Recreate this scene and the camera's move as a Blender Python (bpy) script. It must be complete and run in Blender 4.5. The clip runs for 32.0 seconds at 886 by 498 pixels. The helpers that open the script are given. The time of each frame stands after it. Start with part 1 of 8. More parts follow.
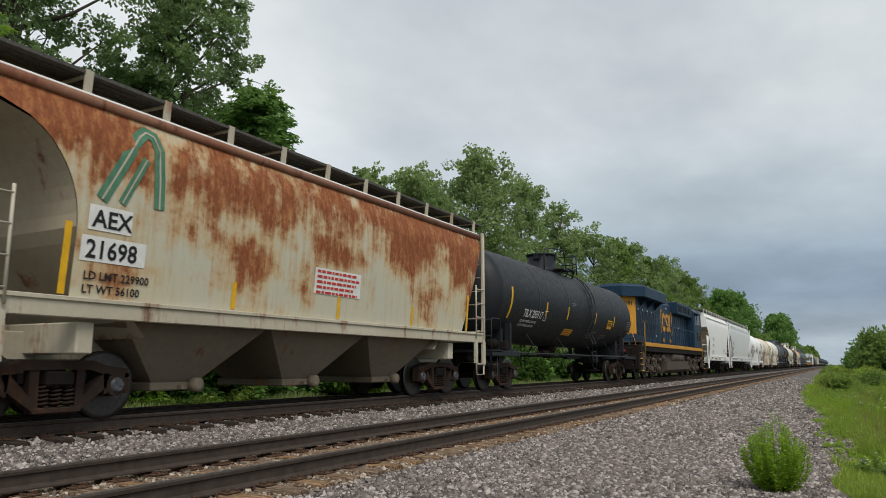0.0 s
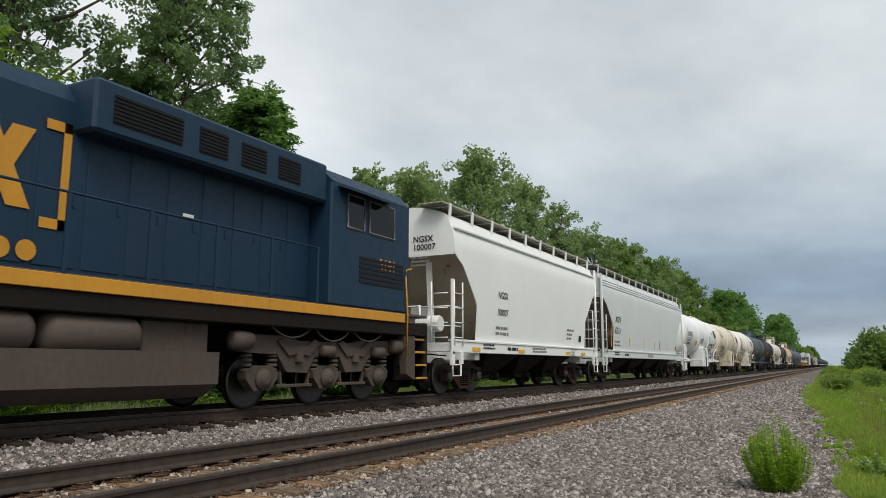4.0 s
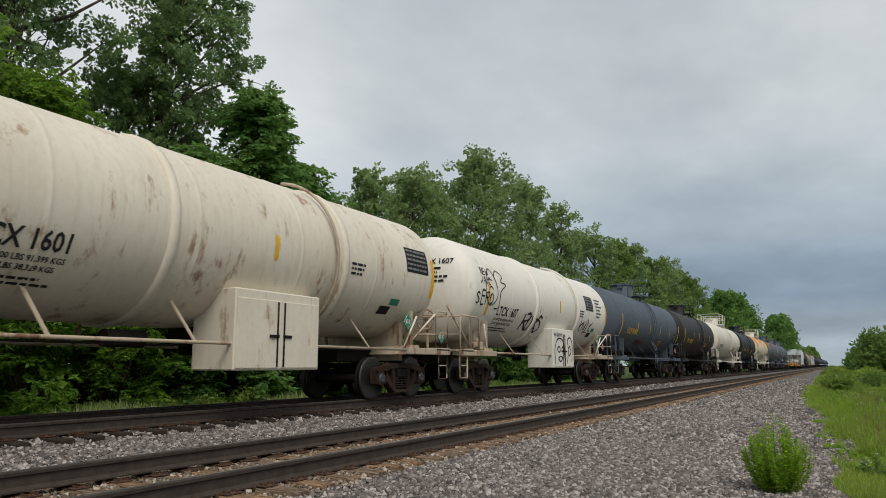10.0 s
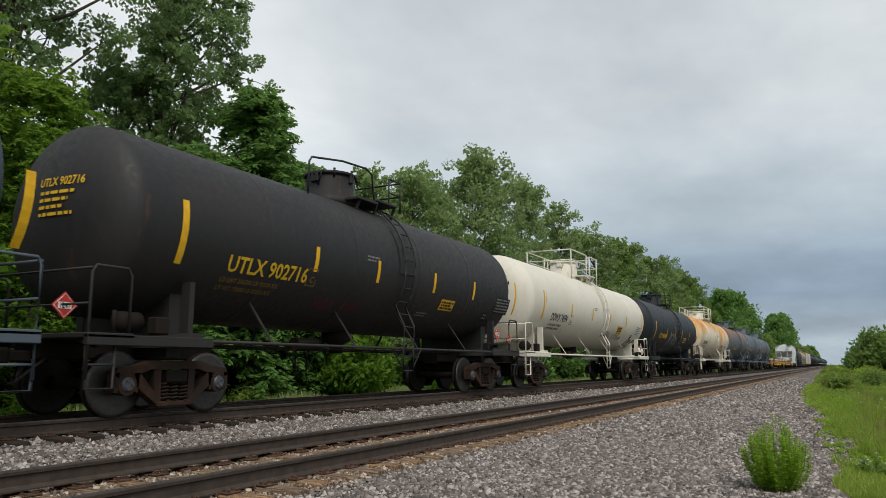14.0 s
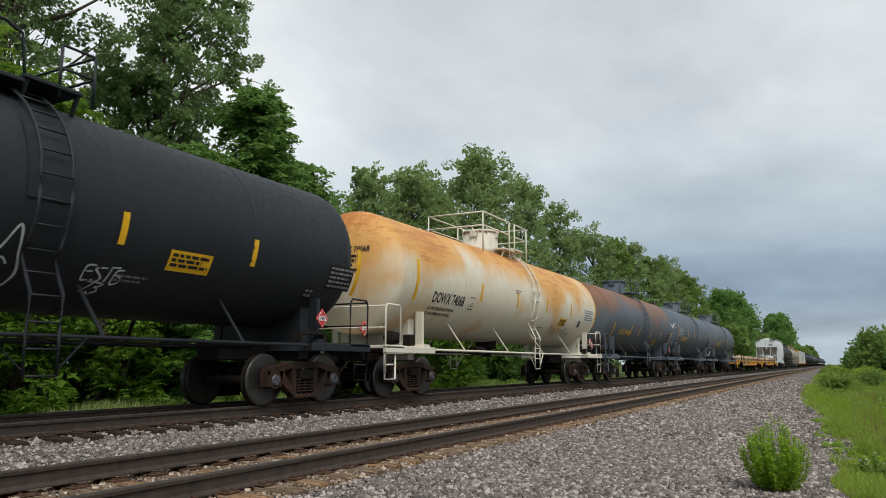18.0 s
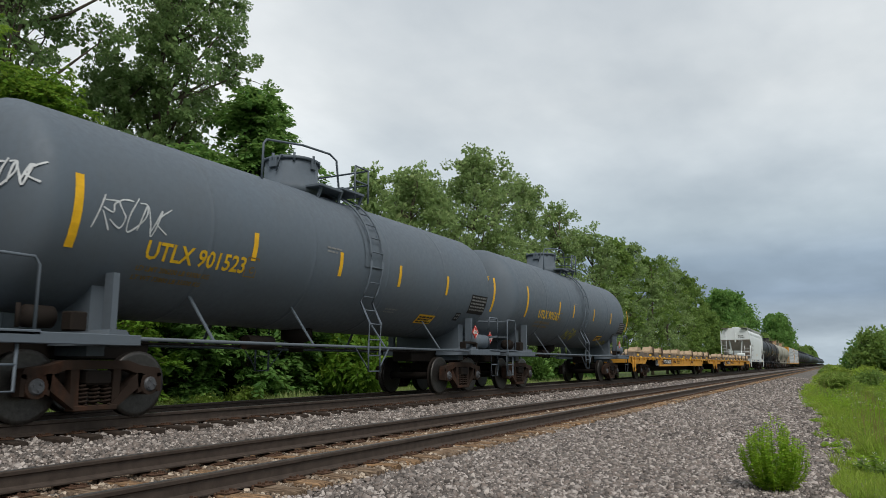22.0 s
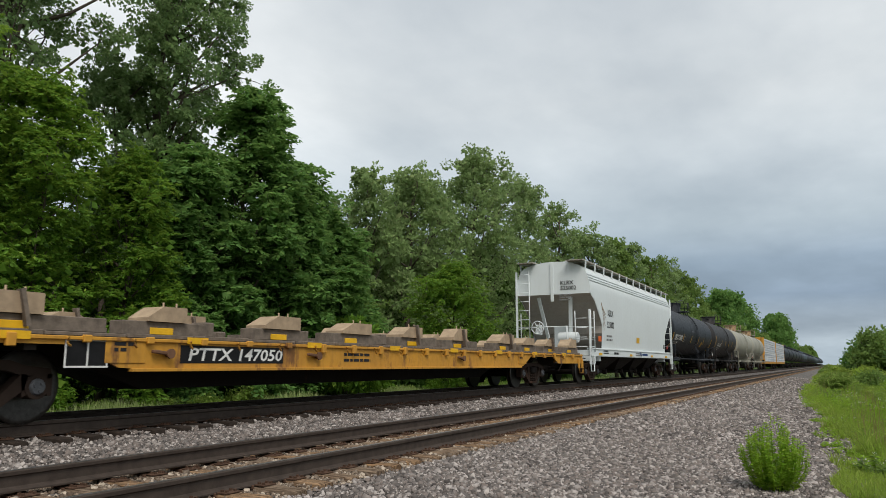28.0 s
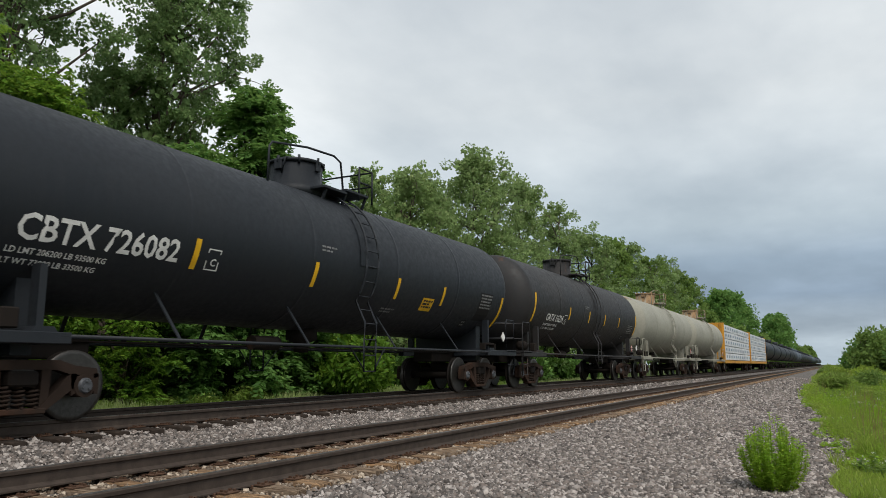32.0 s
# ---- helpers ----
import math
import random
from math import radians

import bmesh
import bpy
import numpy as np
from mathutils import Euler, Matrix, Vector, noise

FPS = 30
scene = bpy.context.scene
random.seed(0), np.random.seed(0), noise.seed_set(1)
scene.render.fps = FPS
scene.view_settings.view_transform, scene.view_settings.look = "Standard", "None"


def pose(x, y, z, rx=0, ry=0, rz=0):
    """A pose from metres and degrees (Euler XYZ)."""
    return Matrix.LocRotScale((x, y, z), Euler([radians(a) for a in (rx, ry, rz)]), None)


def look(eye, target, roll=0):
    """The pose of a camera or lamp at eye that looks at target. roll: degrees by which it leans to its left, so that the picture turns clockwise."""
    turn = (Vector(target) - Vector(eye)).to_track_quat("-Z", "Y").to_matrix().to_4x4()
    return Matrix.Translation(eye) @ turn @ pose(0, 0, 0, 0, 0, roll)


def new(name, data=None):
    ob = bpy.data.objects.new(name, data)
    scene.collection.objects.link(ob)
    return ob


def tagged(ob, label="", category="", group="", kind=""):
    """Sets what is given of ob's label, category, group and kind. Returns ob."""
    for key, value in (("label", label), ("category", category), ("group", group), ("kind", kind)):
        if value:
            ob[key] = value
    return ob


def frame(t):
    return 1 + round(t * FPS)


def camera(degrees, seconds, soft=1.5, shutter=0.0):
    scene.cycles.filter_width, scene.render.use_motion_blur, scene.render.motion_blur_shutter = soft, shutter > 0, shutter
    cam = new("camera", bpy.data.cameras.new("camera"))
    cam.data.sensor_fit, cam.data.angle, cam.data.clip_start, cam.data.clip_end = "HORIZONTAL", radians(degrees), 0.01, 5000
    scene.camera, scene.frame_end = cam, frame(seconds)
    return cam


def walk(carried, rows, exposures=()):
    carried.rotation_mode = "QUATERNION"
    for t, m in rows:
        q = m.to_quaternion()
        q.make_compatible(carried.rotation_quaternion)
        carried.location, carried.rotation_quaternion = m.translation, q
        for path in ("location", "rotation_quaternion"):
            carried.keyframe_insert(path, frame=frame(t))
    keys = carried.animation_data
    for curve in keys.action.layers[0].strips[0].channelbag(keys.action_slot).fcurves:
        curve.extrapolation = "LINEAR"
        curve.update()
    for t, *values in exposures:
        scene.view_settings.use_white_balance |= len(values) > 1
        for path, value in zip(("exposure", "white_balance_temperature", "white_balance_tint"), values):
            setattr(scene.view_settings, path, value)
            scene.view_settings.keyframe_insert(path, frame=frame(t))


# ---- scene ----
# Freight train on a double track, seen from the gravel beside it. +y runs along the track, +x away from it.
SPEED = 10.55          # metres a second, towards -y
TRAIN_X, TRAIN_Z = -10.183, 0.25
NEAR_X = -5.953
cam = camera(62.47, 32.0, soft=0.8, shutter=0.06)
walk(cam, [
    (0, pose(0, 0, 0.993, 98.998, 0, 28.065)),
    (0.5, pose(0, 0, 0.993, 99.049, 0, 28.073)),
    (1, pose(0, 0, 0.993, 99.014, 0, 28.028)),
    (1.5, pose(0, 0, 0.993, 99.049, 0, 28.020)),
    (2, pose(0, 0, 0.993, 99.049, 0, 27.952)),
    (2.5, pose(0, 0, 0.993, 99.049, 0, 28.133)),
    (3, pose(0, 0, 0.993, 99.040, 0, 28.110)),
    (3.5, pose(0, 0, 0.993, 99.057, 0, 28.073)),
    (5.5, pose(0, 0, 0.993, 98.989, 0, 28.171)),
    (6, pose(0, 0, 0.993, 98.989, 0, 28.125)),
    (6.5, pose(0, 0, 0.993, 98.980, 0, 28.013)),
    (7, pose(0, 0, 0.993, 98.980, 0, 28.028)),
    (7.5, pose(0, 0, 0.993, 98.989, 0, 28.217)),
    (8, pose(0, 0, 0.993, 99.057, 0, 28.013)),
    (8.5, pose(0, 0, 0.993, 99.057, 0, 28.163)),
    (9, pose(0, 0, 0.993, 98.998, 0, 28.232)),
    (9.5, pose(0, 0, 0.993, 99.015, 0, 28.163)),
    (10, pose(0, 0, 0.993, 99.057, 0, 28.117)),
    (10.5, pose(0, 0, 0.993, 99.049, 0, 28.155)),
    (11, pose(0, 0, 0.993, 99.023, 0, 28.073)),
    (11.5, pose(0, 0, 0.993, 99.049, 0, 28.028)),
    (12, pose(0, 0, 0.993, 99.057, 0, 28.065)),
    (12.5, pose(0, 0, 0.993, 99.040, 0, 28.110)),
    (13, pose(0, 0, 0.993, 98.989, 0, 28.095)),
    (13.5, pose(0, 0, 0.993, 98.989, 0, 28.088)),
    (14, pose(0, 0, 0.993, 98.989, 0, 28.095)),
    (14.5, pose(0, 0, 0.993, 98.972, 0, 27.967)),
    (16.5, pose(0, 0, 0.993, 98.912, 0, 28.028)),
    (17, pose(0, 0, 0.993, 98.963, 0, 28.088)),
    (17.5, pose(0, 0, 0.993, 98.980, 0, 27.906)),
    (18, pose(0, 0, 0.993, 98.980, 0, 28.020)),
    (18.5, pose(0, 0, 0.993, 98.980, 0, 28.028)),
    (19, pose(0, 0, 0.993, 98.980, 0, 27.944)),
    (19.5, pose(0, 0, 0.993, 98.980, 0, 27.952)),
    (20, pose(0, 0, 0.993, 98.980, 0, 27.906)),
    (20.5, pose(0, 0, 0.993, 98.980, 0, 27.974)),
    (21, pose(0, 0, 0.993, 98.980, 0, 27.914)),
    (21.5, pose(0, 0, 0.993, 98.989, 0, 27.960)),
    (22, pose(0, 0, 0.993, 98.980, 0, 27.967)),
    (22.5, pose(0, 0, 0.993, 98.980, 0, 27.989)),
    (23, pose(0, 0, 0.993, 99.031, 0, 28.020)),
    (23.5, pose(0, 0, 0.993, 99.049, 0, 28.058)),
    (24, pose(0, 0, 0.993, 98.989, 0, 28.028)),
    (24.5, pose(0, 0, 0.993, 98.980, 0, 27.967)),
    (25, pose(0, 0, 0.993, 99.049, 0, 27.967)),
    (25.5, pose(0, 0, 0.993, 98.980, 0, 27.982)),
    (27.5, pose(0, 0, 0.993, 98.980, 0, 27.906)),
    (28, pose(0, 0, 0.993, 98.980, 0, 27.967)),
    (28.5, pose(0, 0, 0.993, 98.980, 0, 27.974)),
    (29, pose(0, 0, 0.993, 98.980, 0, 27.967)),
    (29.5, pose(0, 0, 0.993, 98.980, 0, 27.974)),
    (30, pose(0, 0, 0.993, 98.921, 0, 27.951)),
    (30.5, pose(0, 0, 0.993, 98.955, 0, 27.967)),
    (31, pose(0, 0, 0.993, 98.980, 0, 27.989)),
    (31.5, pose(0, 0, 0.993, 98.980, 0, 27.974)),
    (32, pose(0, 0, 0.993, 98.980, 0, 27.921)),
], exposures=((0.0, 0.05), (1.0, 0.07), (3.5, 0.15), (5.5, -0.10), (9.0, -0.11), (11.0, -0.04), (12.5, 0.07), (17.0, 0.08), (18.0, 0.15), (19.0, 0.06), (22.0, 0.13), (28.0, 0.13), (30.0, 0.08), (31.0, 0.03), (32.0, 0.18)))

# ---- world, sun ----
world = bpy.data.worlds.new("overcast_sky")
scene.world = world
world.use_nodes = True


class Nodes:
    """Short hand for building node trees."""

    def __init__(self, tree):
        self.tree = tree
        tree.nodes.clear()

    def add(self, kind, inputs=None, operation="", data_type="", blend_type=""):
        n = self.tree.nodes.new(kind)
        if operation:
            n.operation = operation
        if data_type:
            n.data_type = data_type
        if blend_type:
            n.blend_type = blend_type
        for k, v in (inputs or {}).items():
            if isinstance(v, bpy.types.NodeSocket):
                self.tree.links.new(v, n.inputs[k])
            else:
                n.inputs[k].default_value = v
        return n

    def ramp(self, fac, stops):
        n = self.add("ShaderNodeValToRGB", {"Fac": fac})
        e = n.color_ramp.elements
        while len(e) < len(stops):
            e.new(0.5)
        for el, (pos, col) in zip(e, stops):
            el.position = pos
            el.color = (*col, 1) if len(col) == 3 else col
        return n.outputs["Color"]

    def noise(self, vec, scale, detail=4, rough=0.55):
        return self.add("ShaderNodeTexNoise", {"Vector": vec, "Scale": scale, "Detail": detail, "Roughness": rough}).outputs["Fac"]

    def math(self, op, a, b=0.5):
        return self.add("ShaderNodeMath", {0: a, 1: b}, operation=op).outputs[0]

    def mix(self, fac, a, b, blend="MIX"):
        n = self.add("ShaderNodeMix", data_type="RGBA", blend_type=blend)
        for i, v in ((0, fac), (6, a), (7, b)):
            if isinstance(v, bpy.types.NodeSocket):
                self.tree.links.new(v, n.inputs[i])
            else:
                n.inputs[i].default_value = v if i == 0 else (*v, 1)
        return n.outputs[2]

    def stretch(self, vec, sx, sy, sz):
        return self.add("ShaderNodeMapping", {"Vector": vec, "Scale": (sx, sy, sz)}).outputs[0]


wn = Nodes(world.node_tree)
sky = wn.add("ShaderNodeTexSky")
sky.sky_type, sky.sun_disc, sky.sun_elevation, sky.sun_rotation = "NISHITA", False, radians(51), radians(133)
sky.air_density, sky.dust_density = 1.6, 3.0
way = wn.add("ShaderNodeTexCoord").outputs["Generated"]
sep = wn.add("ShaderNodeSeparateXYZ", {"Vector": way})
flat = wn.math("ADD", wn.math("MAXIMUM", sep.outputs[2], 0.0), 0.16)
cu = wn.math("DIVIDE", sep.outputs[0], flat)
cv = wn.math("DIVIDE", sep.outputs[1], flat)
deck = wn.add("ShaderNodeCombineXYZ", {0: cu, 1: cv, 2: 0.0}).outputs[0]
soft_cloud = wn.noise(wn.stretch(deck, 1, 0.8, 1), 0.55, 5, 0.5)
fine_cloud = wn.noise(wn.stretch(deck, 1.0, 0.7, 1), 1.7, 6, 0.55)
lumps = wn.math("ADD", wn.math("MULTIPLY", soft_cloud, 0.65), wn.math("MULTIPLY", fine_cloud, 0.35))
cloud = wn.ramp(lumps, [(0.38, (0.42, 0.455, 0.48)), (0.46, (0.525, 0.555, 0.57)), (0.53, (0.62, 0.645, 0.65)), (0.62, (0.78, 0.795, 0.79))])
low = wn.ramp(sep.outputs[2], [(0.0, (0.68, 0.78, 0.88)), (0.03, (0.64, 0.74, 0.85)), (0.052, (0.50, 0.60, 0.73)), (0.085, (0.30, 0.40, 0.56)), (0.13, (0.37, 0.465, 0.61)), (0.18, (0.64, 0.71, 0.79)), (0.26, (0.88, 0.91, 0.945)), (0.34, (1, 1, 1))])
haze = wn.ramp(sep.outputs[2], [(0.0, (0.62, 0.70, 0.78)), (0.12, (0.70, 0.76, 0.82)), (0.26, (0.92, 0.94, 0.96)), (0.34, (1, 1, 1))])
ahead = wn.add("ShaderNodeMapRange", {0: sep.outputs[1], 1: 0.0, 2: 0.65, 3: 0.0, 4: 1.0}).outputs[0]
low = wn.mix(ahead, haze, low)
cloud = wn.mix(1.0, cloud, low, "MULTIPLY")
bg_cloud = wn.add("ShaderNodeBackground", {"Color": cloud, "Strength": 0.99})
bg_sky = wn.add("ShaderNodeBackground", {"Color": sky.outputs[0], "Strength": 0.02})
wn.add("ShaderNodeOutputWorld", {"Surface": wn.add("ShaderNodeAddShader", {0: bg_cloud.outputs[0], 1: bg_sky.outputs[0]}).outputs[0]})

sun_data = bpy.data.lights.new("sun", "SUN")
sun_data.energy, sun_data.angle, sun_data.color = 2.0, radians(25), (1.0, 0.95, 0.88)
sun = new("sun", sun_data)
sun.matrix_world = look((14, -13, 24), (0, 0, 0))


# ---- materials ----
def material(name):
    m = bpy.data.materials.new(name)
    m.use_nodes = True
    return m, Nodes(m.node_tree)


def finish(m, n, color, rough=0.6, metal=0.0, bump=None, depth=0.01, strength=0.4, spec=0.5):
    inputs = {"Base Color": color if isinstance(color, bpy.types.NodeSocket) else (*color, 1), "Roughness": rough, "Metallic": metal, "Specular IOR Level": spec}
    if bump is not None:
        inputs["Normal"] = n.add("ShaderNodeBump", {"Height": bump, "Distance": depth, "Strength": strength}).outputs[0]
    b = n.add("ShaderNodeBsdfPrincipled", inputs)
    n.add("ShaderNodeOutputMaterial", {"Surface": b.outputs[0]})
    return m


RUST, RUST_DARK = (0.28, 0.10, 0.035), (0.10, 0.035, 0.018)


def paint(name, base, rough=0.45, grime=0.35, dirt=(0.10, 0.085, 0.07), rust=0.0, rust_color=RUST, top=None, sheen=0.4, streak=0.3):
    """Weathered vehicle paint: mottled, streaked downwards, rusty in patches; top: (low, high) heights between which the rust grows."""
    m, n = material(name)
    vec = n.add("ShaderNodeTexCoord").outputs["Object"]
    fine = n.noise(vec, 9, 5, 0.65)
    broad = n.noise(vec, 0.55, 3, 0.5)
    runs = n.noise(n.stretch(vec, 5, 5, 0.35), 1.6, 4, 0.6)
    col = n.mix(n.math("MULTIPLY", n.ramp(broad, [(0.35, (0, 0, 0)), (0.7, (1, 1, 1))]), grime * 0.55), base, dirt)
    col = n.mix(n.math("MULTIPLY", n.ramp(runs, [(0.5, (0, 0, 0)), (0.75, (1, 1, 1))]), streak), col, tuple(0.5 * (a + b) for a, b in zip(base, dirt)))
    col = n.mix(n.math("MULTIPLY", n.ramp(fine, [(0.45, (0, 0, 0)), (0.8, (1, 1, 1))]), grime * 0.4), col, dirt)
    if rust:
        patch = n.noise(n.stretch(vec, 1, 1, 0.55), 1.3, 8, 0.68)
        drip = n.noise(n.stretch(vec, 3.2, 3.2, 0.3), 1.5, 6, 0.7)
        mask = n.math("ADD", n.math("MULTIPLY", patch, 0.6), n.math("MULTIPLY", drip, 0.4))
        if top:
            z = n.add("ShaderNodeSeparateXYZ", {"Vector": vec}).outputs[2]
            rise = n.add("ShaderNodeMapRange", {0: z, 1: top[0], 2: top[1], 3: -0.16, 4: 0.14}).outputs[0]
            mask = n.math("ADD", mask, rise)
        lo = 0.62 - 0.2 * rust
        tone = n.mix(n.ramp(n.noise(vec, 3.5, 6, 0.7), [(0.4, (0, 0, 0)), (0.62, (1, 1, 1))]), rust_color, tuple(0.45 * c for c in rust_color))
        col = n.mix(n.ramp(mask, [(lo, (0, 0, 0)), (lo + 0.07, (0.85, 0.85, 0.85))]), col, tone)
    gloss = n.add("ShaderNodeMapRange", {0: fine, 1: 0.3, 2: 0.7, 3: rough - 0.08, 4: rough + 0.18}).outputs[0]
    return finish(m, n, col, gloss, 0, fine, 0.004, 0.25, sheen)


def plain(name, base, rough=0.6, metal=0.0, vary=0.35, scale=6.0, depth=0.004, strength=0.3):
    m, n = material(name)
    vec = n.add("ShaderNodeTexCoord").outputs["Object"]
    fac = n.noise(vec, scale, 6, 0.65)
    big = n.noise(vec, scale * 0.13, 3, 0.5)
    dark = tuple(c * (1 - vary) for c in base)
    lite = tuple(min(1, c * (1 + vary * 0.5)) for c in base)
    col = n.mix(n.ramp(fac, [(0.3, (0, 0, 0)), (0.7, (1, 1, 1))]), dark, lite)
    col = n.mix(n.math("MULTIPLY", big, vary), col, dark)
    return finish(m, n, col, rough, metal, fac, depth, strength, 0.22)


STEEL_DIRTY = paint("running_gear_grime", (0.013, 0.011, 0.010), 0.75, 0.5, (0.03, 0.022, 0.017), rust=0.2, rust_color=(0.045, 0.025, 0.017), sheen=0.1)
TRUCK_BROWN = paint("rusty_truck_casting", (0.034, 0.023, 0.018), 0.8, 0.5, (0.022, 0.017, 0.014), rust=0.4, rust_color=(0.068, 0.035, 0.023), sheen=0.1)
TREAD = plain("worn_wheel_steel", (0.09, 0.085, 0.08), 0.42, 0.8, 0.4, 20)
CAP_BLUE = plain("bearing_cap", (0.10, 0.105, 0.115), 0.5, 0.3, 0.3, 20)
BLACK = plain("matt_black_steel", (0.010, 0.010, 0.011), 0.6, 0.0, 0.4, 8)
HOSE = plain("black_rubber_hose", (0.02, 0.02, 0.02), 0.7)
YELLOW = plain("yellow_reflective_tape", (0.74, 0.42, 0.018), 0.5, 0, 0.25, 4)
WHITE_TXT = plain("white_lettering", (0.70, 0.70, 0.68), 0.6, 0, 0.2, 8)
BLACK_TXT = plain("black_lettering", (0.02, 0.02, 0.022), 0.6, 0, 0.2, 8)
GREY_TXT = plain("faded_grey_lettering", (0.22, 0.22, 0.22), 0.7, 0, 0.4, 8)
YELLOW_TXT = plain("yellow_lettering", (0.68, 0.42, 0.02), 0.6, 0, 0.25, 8)
RED_SIGN = plain("red_placard", (0.50, 0.045, 0.035), 0.5, 0, 0.2, 8)
GREEN_SIGN = plain("green_placard", (0.03, 0.22, 0.13), 0.5, 0, 0.2, 8)
WHITE_SIGN = plain("white_placard", (0.72, 0.72, 0.70), 0.5, 0, 0.15, 8)
ORANGE_SIGN = plain("orange_panel", (0.62, 0.12, 0.02), 0.5, 0, 0.2, 8)


# ---- mesh tools ----
class Geo:
    def __init__(self):
        self.v, self.f, self.s = [], [], []

    def add(self, verts, faces, smooth=False):
        k = len(self.v)
        self.v += [tuple(p) for p in verts]
        self.f += [tuple(i + k for i in f) for f in faces]
        self.s += [smooth] * len(faces)
        return self

    def box(self, x0, x1, y0, y1, z0, z1, b=0.0, m=None):
        """A box; b cuts its edges off."""
        lo, hi = (min(x0, x1), min(y0, y1), min(z0, z1)), (max(x0, x1), max(y0, y1), max(z0, z1))
        if b <= 0:
            v = [(x, y, z) for z in (lo[2], hi[2]) for y in (lo[1], hi[1]) for x in (lo[0], hi[0])]
            f = [(0, 2, 3, 1), (4, 5, 7, 6), (0, 1, 5, 4), (2, 6, 7, 3), (0, 4, 6, 2), (1, 3, 7, 5)]
        else:
            v, idx = [], {}
            for c in range(8):
                for ax in range(3):
                    p = []
                    for d in range(3):
                        up = c >> d & 1
                        e = hi[d] if up else lo[d]
                        p.append(e if d == ax else e + (-b if up else b))
                    idx[c, ax] = len(v)
                    v.append(tuple(p))
            f = []
            for ax in range(3):
                o = [d for d in range(3) if d != ax]
                for side in (0, 1):
                    cs = [side << ax | a << o[0] | bb << o[1] for a, bb in ((0, 0), (1, 0), (1, 1), (0, 1))]
                    f.append(tuple(idx[c, ax] for c in cs))
                for a in (0, 1):
                    for bb in (0, 1):
                        c0 = a << o[0] | bb << o[1]
                        c1 = c0 | 1 << ax
                        f.append((idx[c0, o[0]], idx[c1, o[0]], idx[c1, o[1]], idx[c0, o[1]]))
            f += [tuple(idx[c, ax] for ax in range(3)) for c in range(8)]
        if m is not None:
            v = [m @ Vector(p) for p in v]
        return self.add(v, f)

    def beam(self, p, q, w, h, b=0.0):
        """A bar of section w x h from p to q."""
        p, q = Vector(p), Vector(q)
        d = q - p
        m = Matrix.Translation(p) @ d.to_track_quat("Y", "Z").to_matrix().to_4x4()
        return self.box(-w / 2, w / 2, 0, d.length, -h / 2, h / 2, b, m)

    def tube(self, pts, r, seg=6, smooth=True):
        """A pipe through pts."""
        pts = [Vector(p) for p in pts]
        rings = []
        for i, p in enumerate(pts):
            a = pts[max(i - 1, 0)]
            c = pts[min(i + 1, len(pts) - 1)]
            q = (c - a).to_track_quat("Z", "Y")
            rings.append([p + q @ Vector((r * math.cos(2 * math.pi * k / seg), r * math.sin(2 * math.pi * k / seg), 0)) for k in range(seg)])
        return self.loft(rings, True, True, smooth)

    def loft(self, rings, closed=True, caps=True, smooth=True):
        k, n = len(self.v), len(rings[0])
        self.v += [tuple(p) for r in rings for p in r]
        cnt = n if closed else n - 1
        for i in range(len(rings) - 1):
            for j in range(cnt):
                a, b = k + i * n + j, k + i * n + (j + 1) % n
                self.f.append((a, b, b + n, a + n))
                self.s.append(smooth)
        if caps:
            self.f.append(tuple(k + j for j in range(n))[::-1])
            self.f.append(tuple(k + (len(rings) - 1) * n + j for j in range(n)))
            self.s += [False, False]
        return self

    def lathe(self, prof, origin, axis="z", seg=16, smooth=True):
        """prof: (radius, along) pairs, turned round the axis through origin."""
        o = Vector(origin)
        rings = []
        for r, t in prof:
            ring = []
            for k in range(seg):
                a = 2 * math.pi * k / seg
                c, s = r * math.cos(a), r * math.sin(a)
                ring.append(o + Vector({"z": (c, s, t), "x": (t, c, s), "y": (c, t, s)}[axis]))
            rings.append(ring)
        return self.loft(rings, True, True, smooth)

    def extrude(self, outline, x0, x1):
        """A plate: the (y, z) outline between x0 and x1."""
        n = len(outline)
        v = [(x, y, z) for x in (x0, x1) for y, z in outline]
        f = [tuple(range(n))[::-1], tuple(range(n, 2 * n))]
        f += [(i, (i + 1) % n, (i + 1) % n + n, i + n) for i in range(n)]
        return self.add(v, f)

    def mesh(self, name, mat, fix=True):
        me = bpy.data.meshes.new(name)
        me.from_pydata(self.v, [], self.f)
        me.polygons.foreach_set("use_smooth", self.s)
        if fix:
            bm = bmesh.new()
            bm.from_mesh(me)
            bmesh.ops.recalc_face_normals(bm, faces=bm.faces)
            bm.to_mesh(me)
            bm.free()
        me.materials.append(mat)
        me.update()
        return me


def part(name, geo, mat, parent=None, label="", kind="", fix=True):
    """Links a mesh as one object under a thing or a part."""
    ob = new(name, geo if isinstance(geo, bpy.types.Mesh) else geo.mesh(name, mat, fix))
    if parent is not None:
        ob.parent = parent
    return tagged(ob, label, kind=kind)


def thing(name, label, category, m=None, group="", kind=""):
    ob = new(name)
    ob.empty_display_size = 0.2
    if m is not None:
        ob.matrix_basis = m
    return tagged(ob, label, category, group, kind)


LETTERS = {}


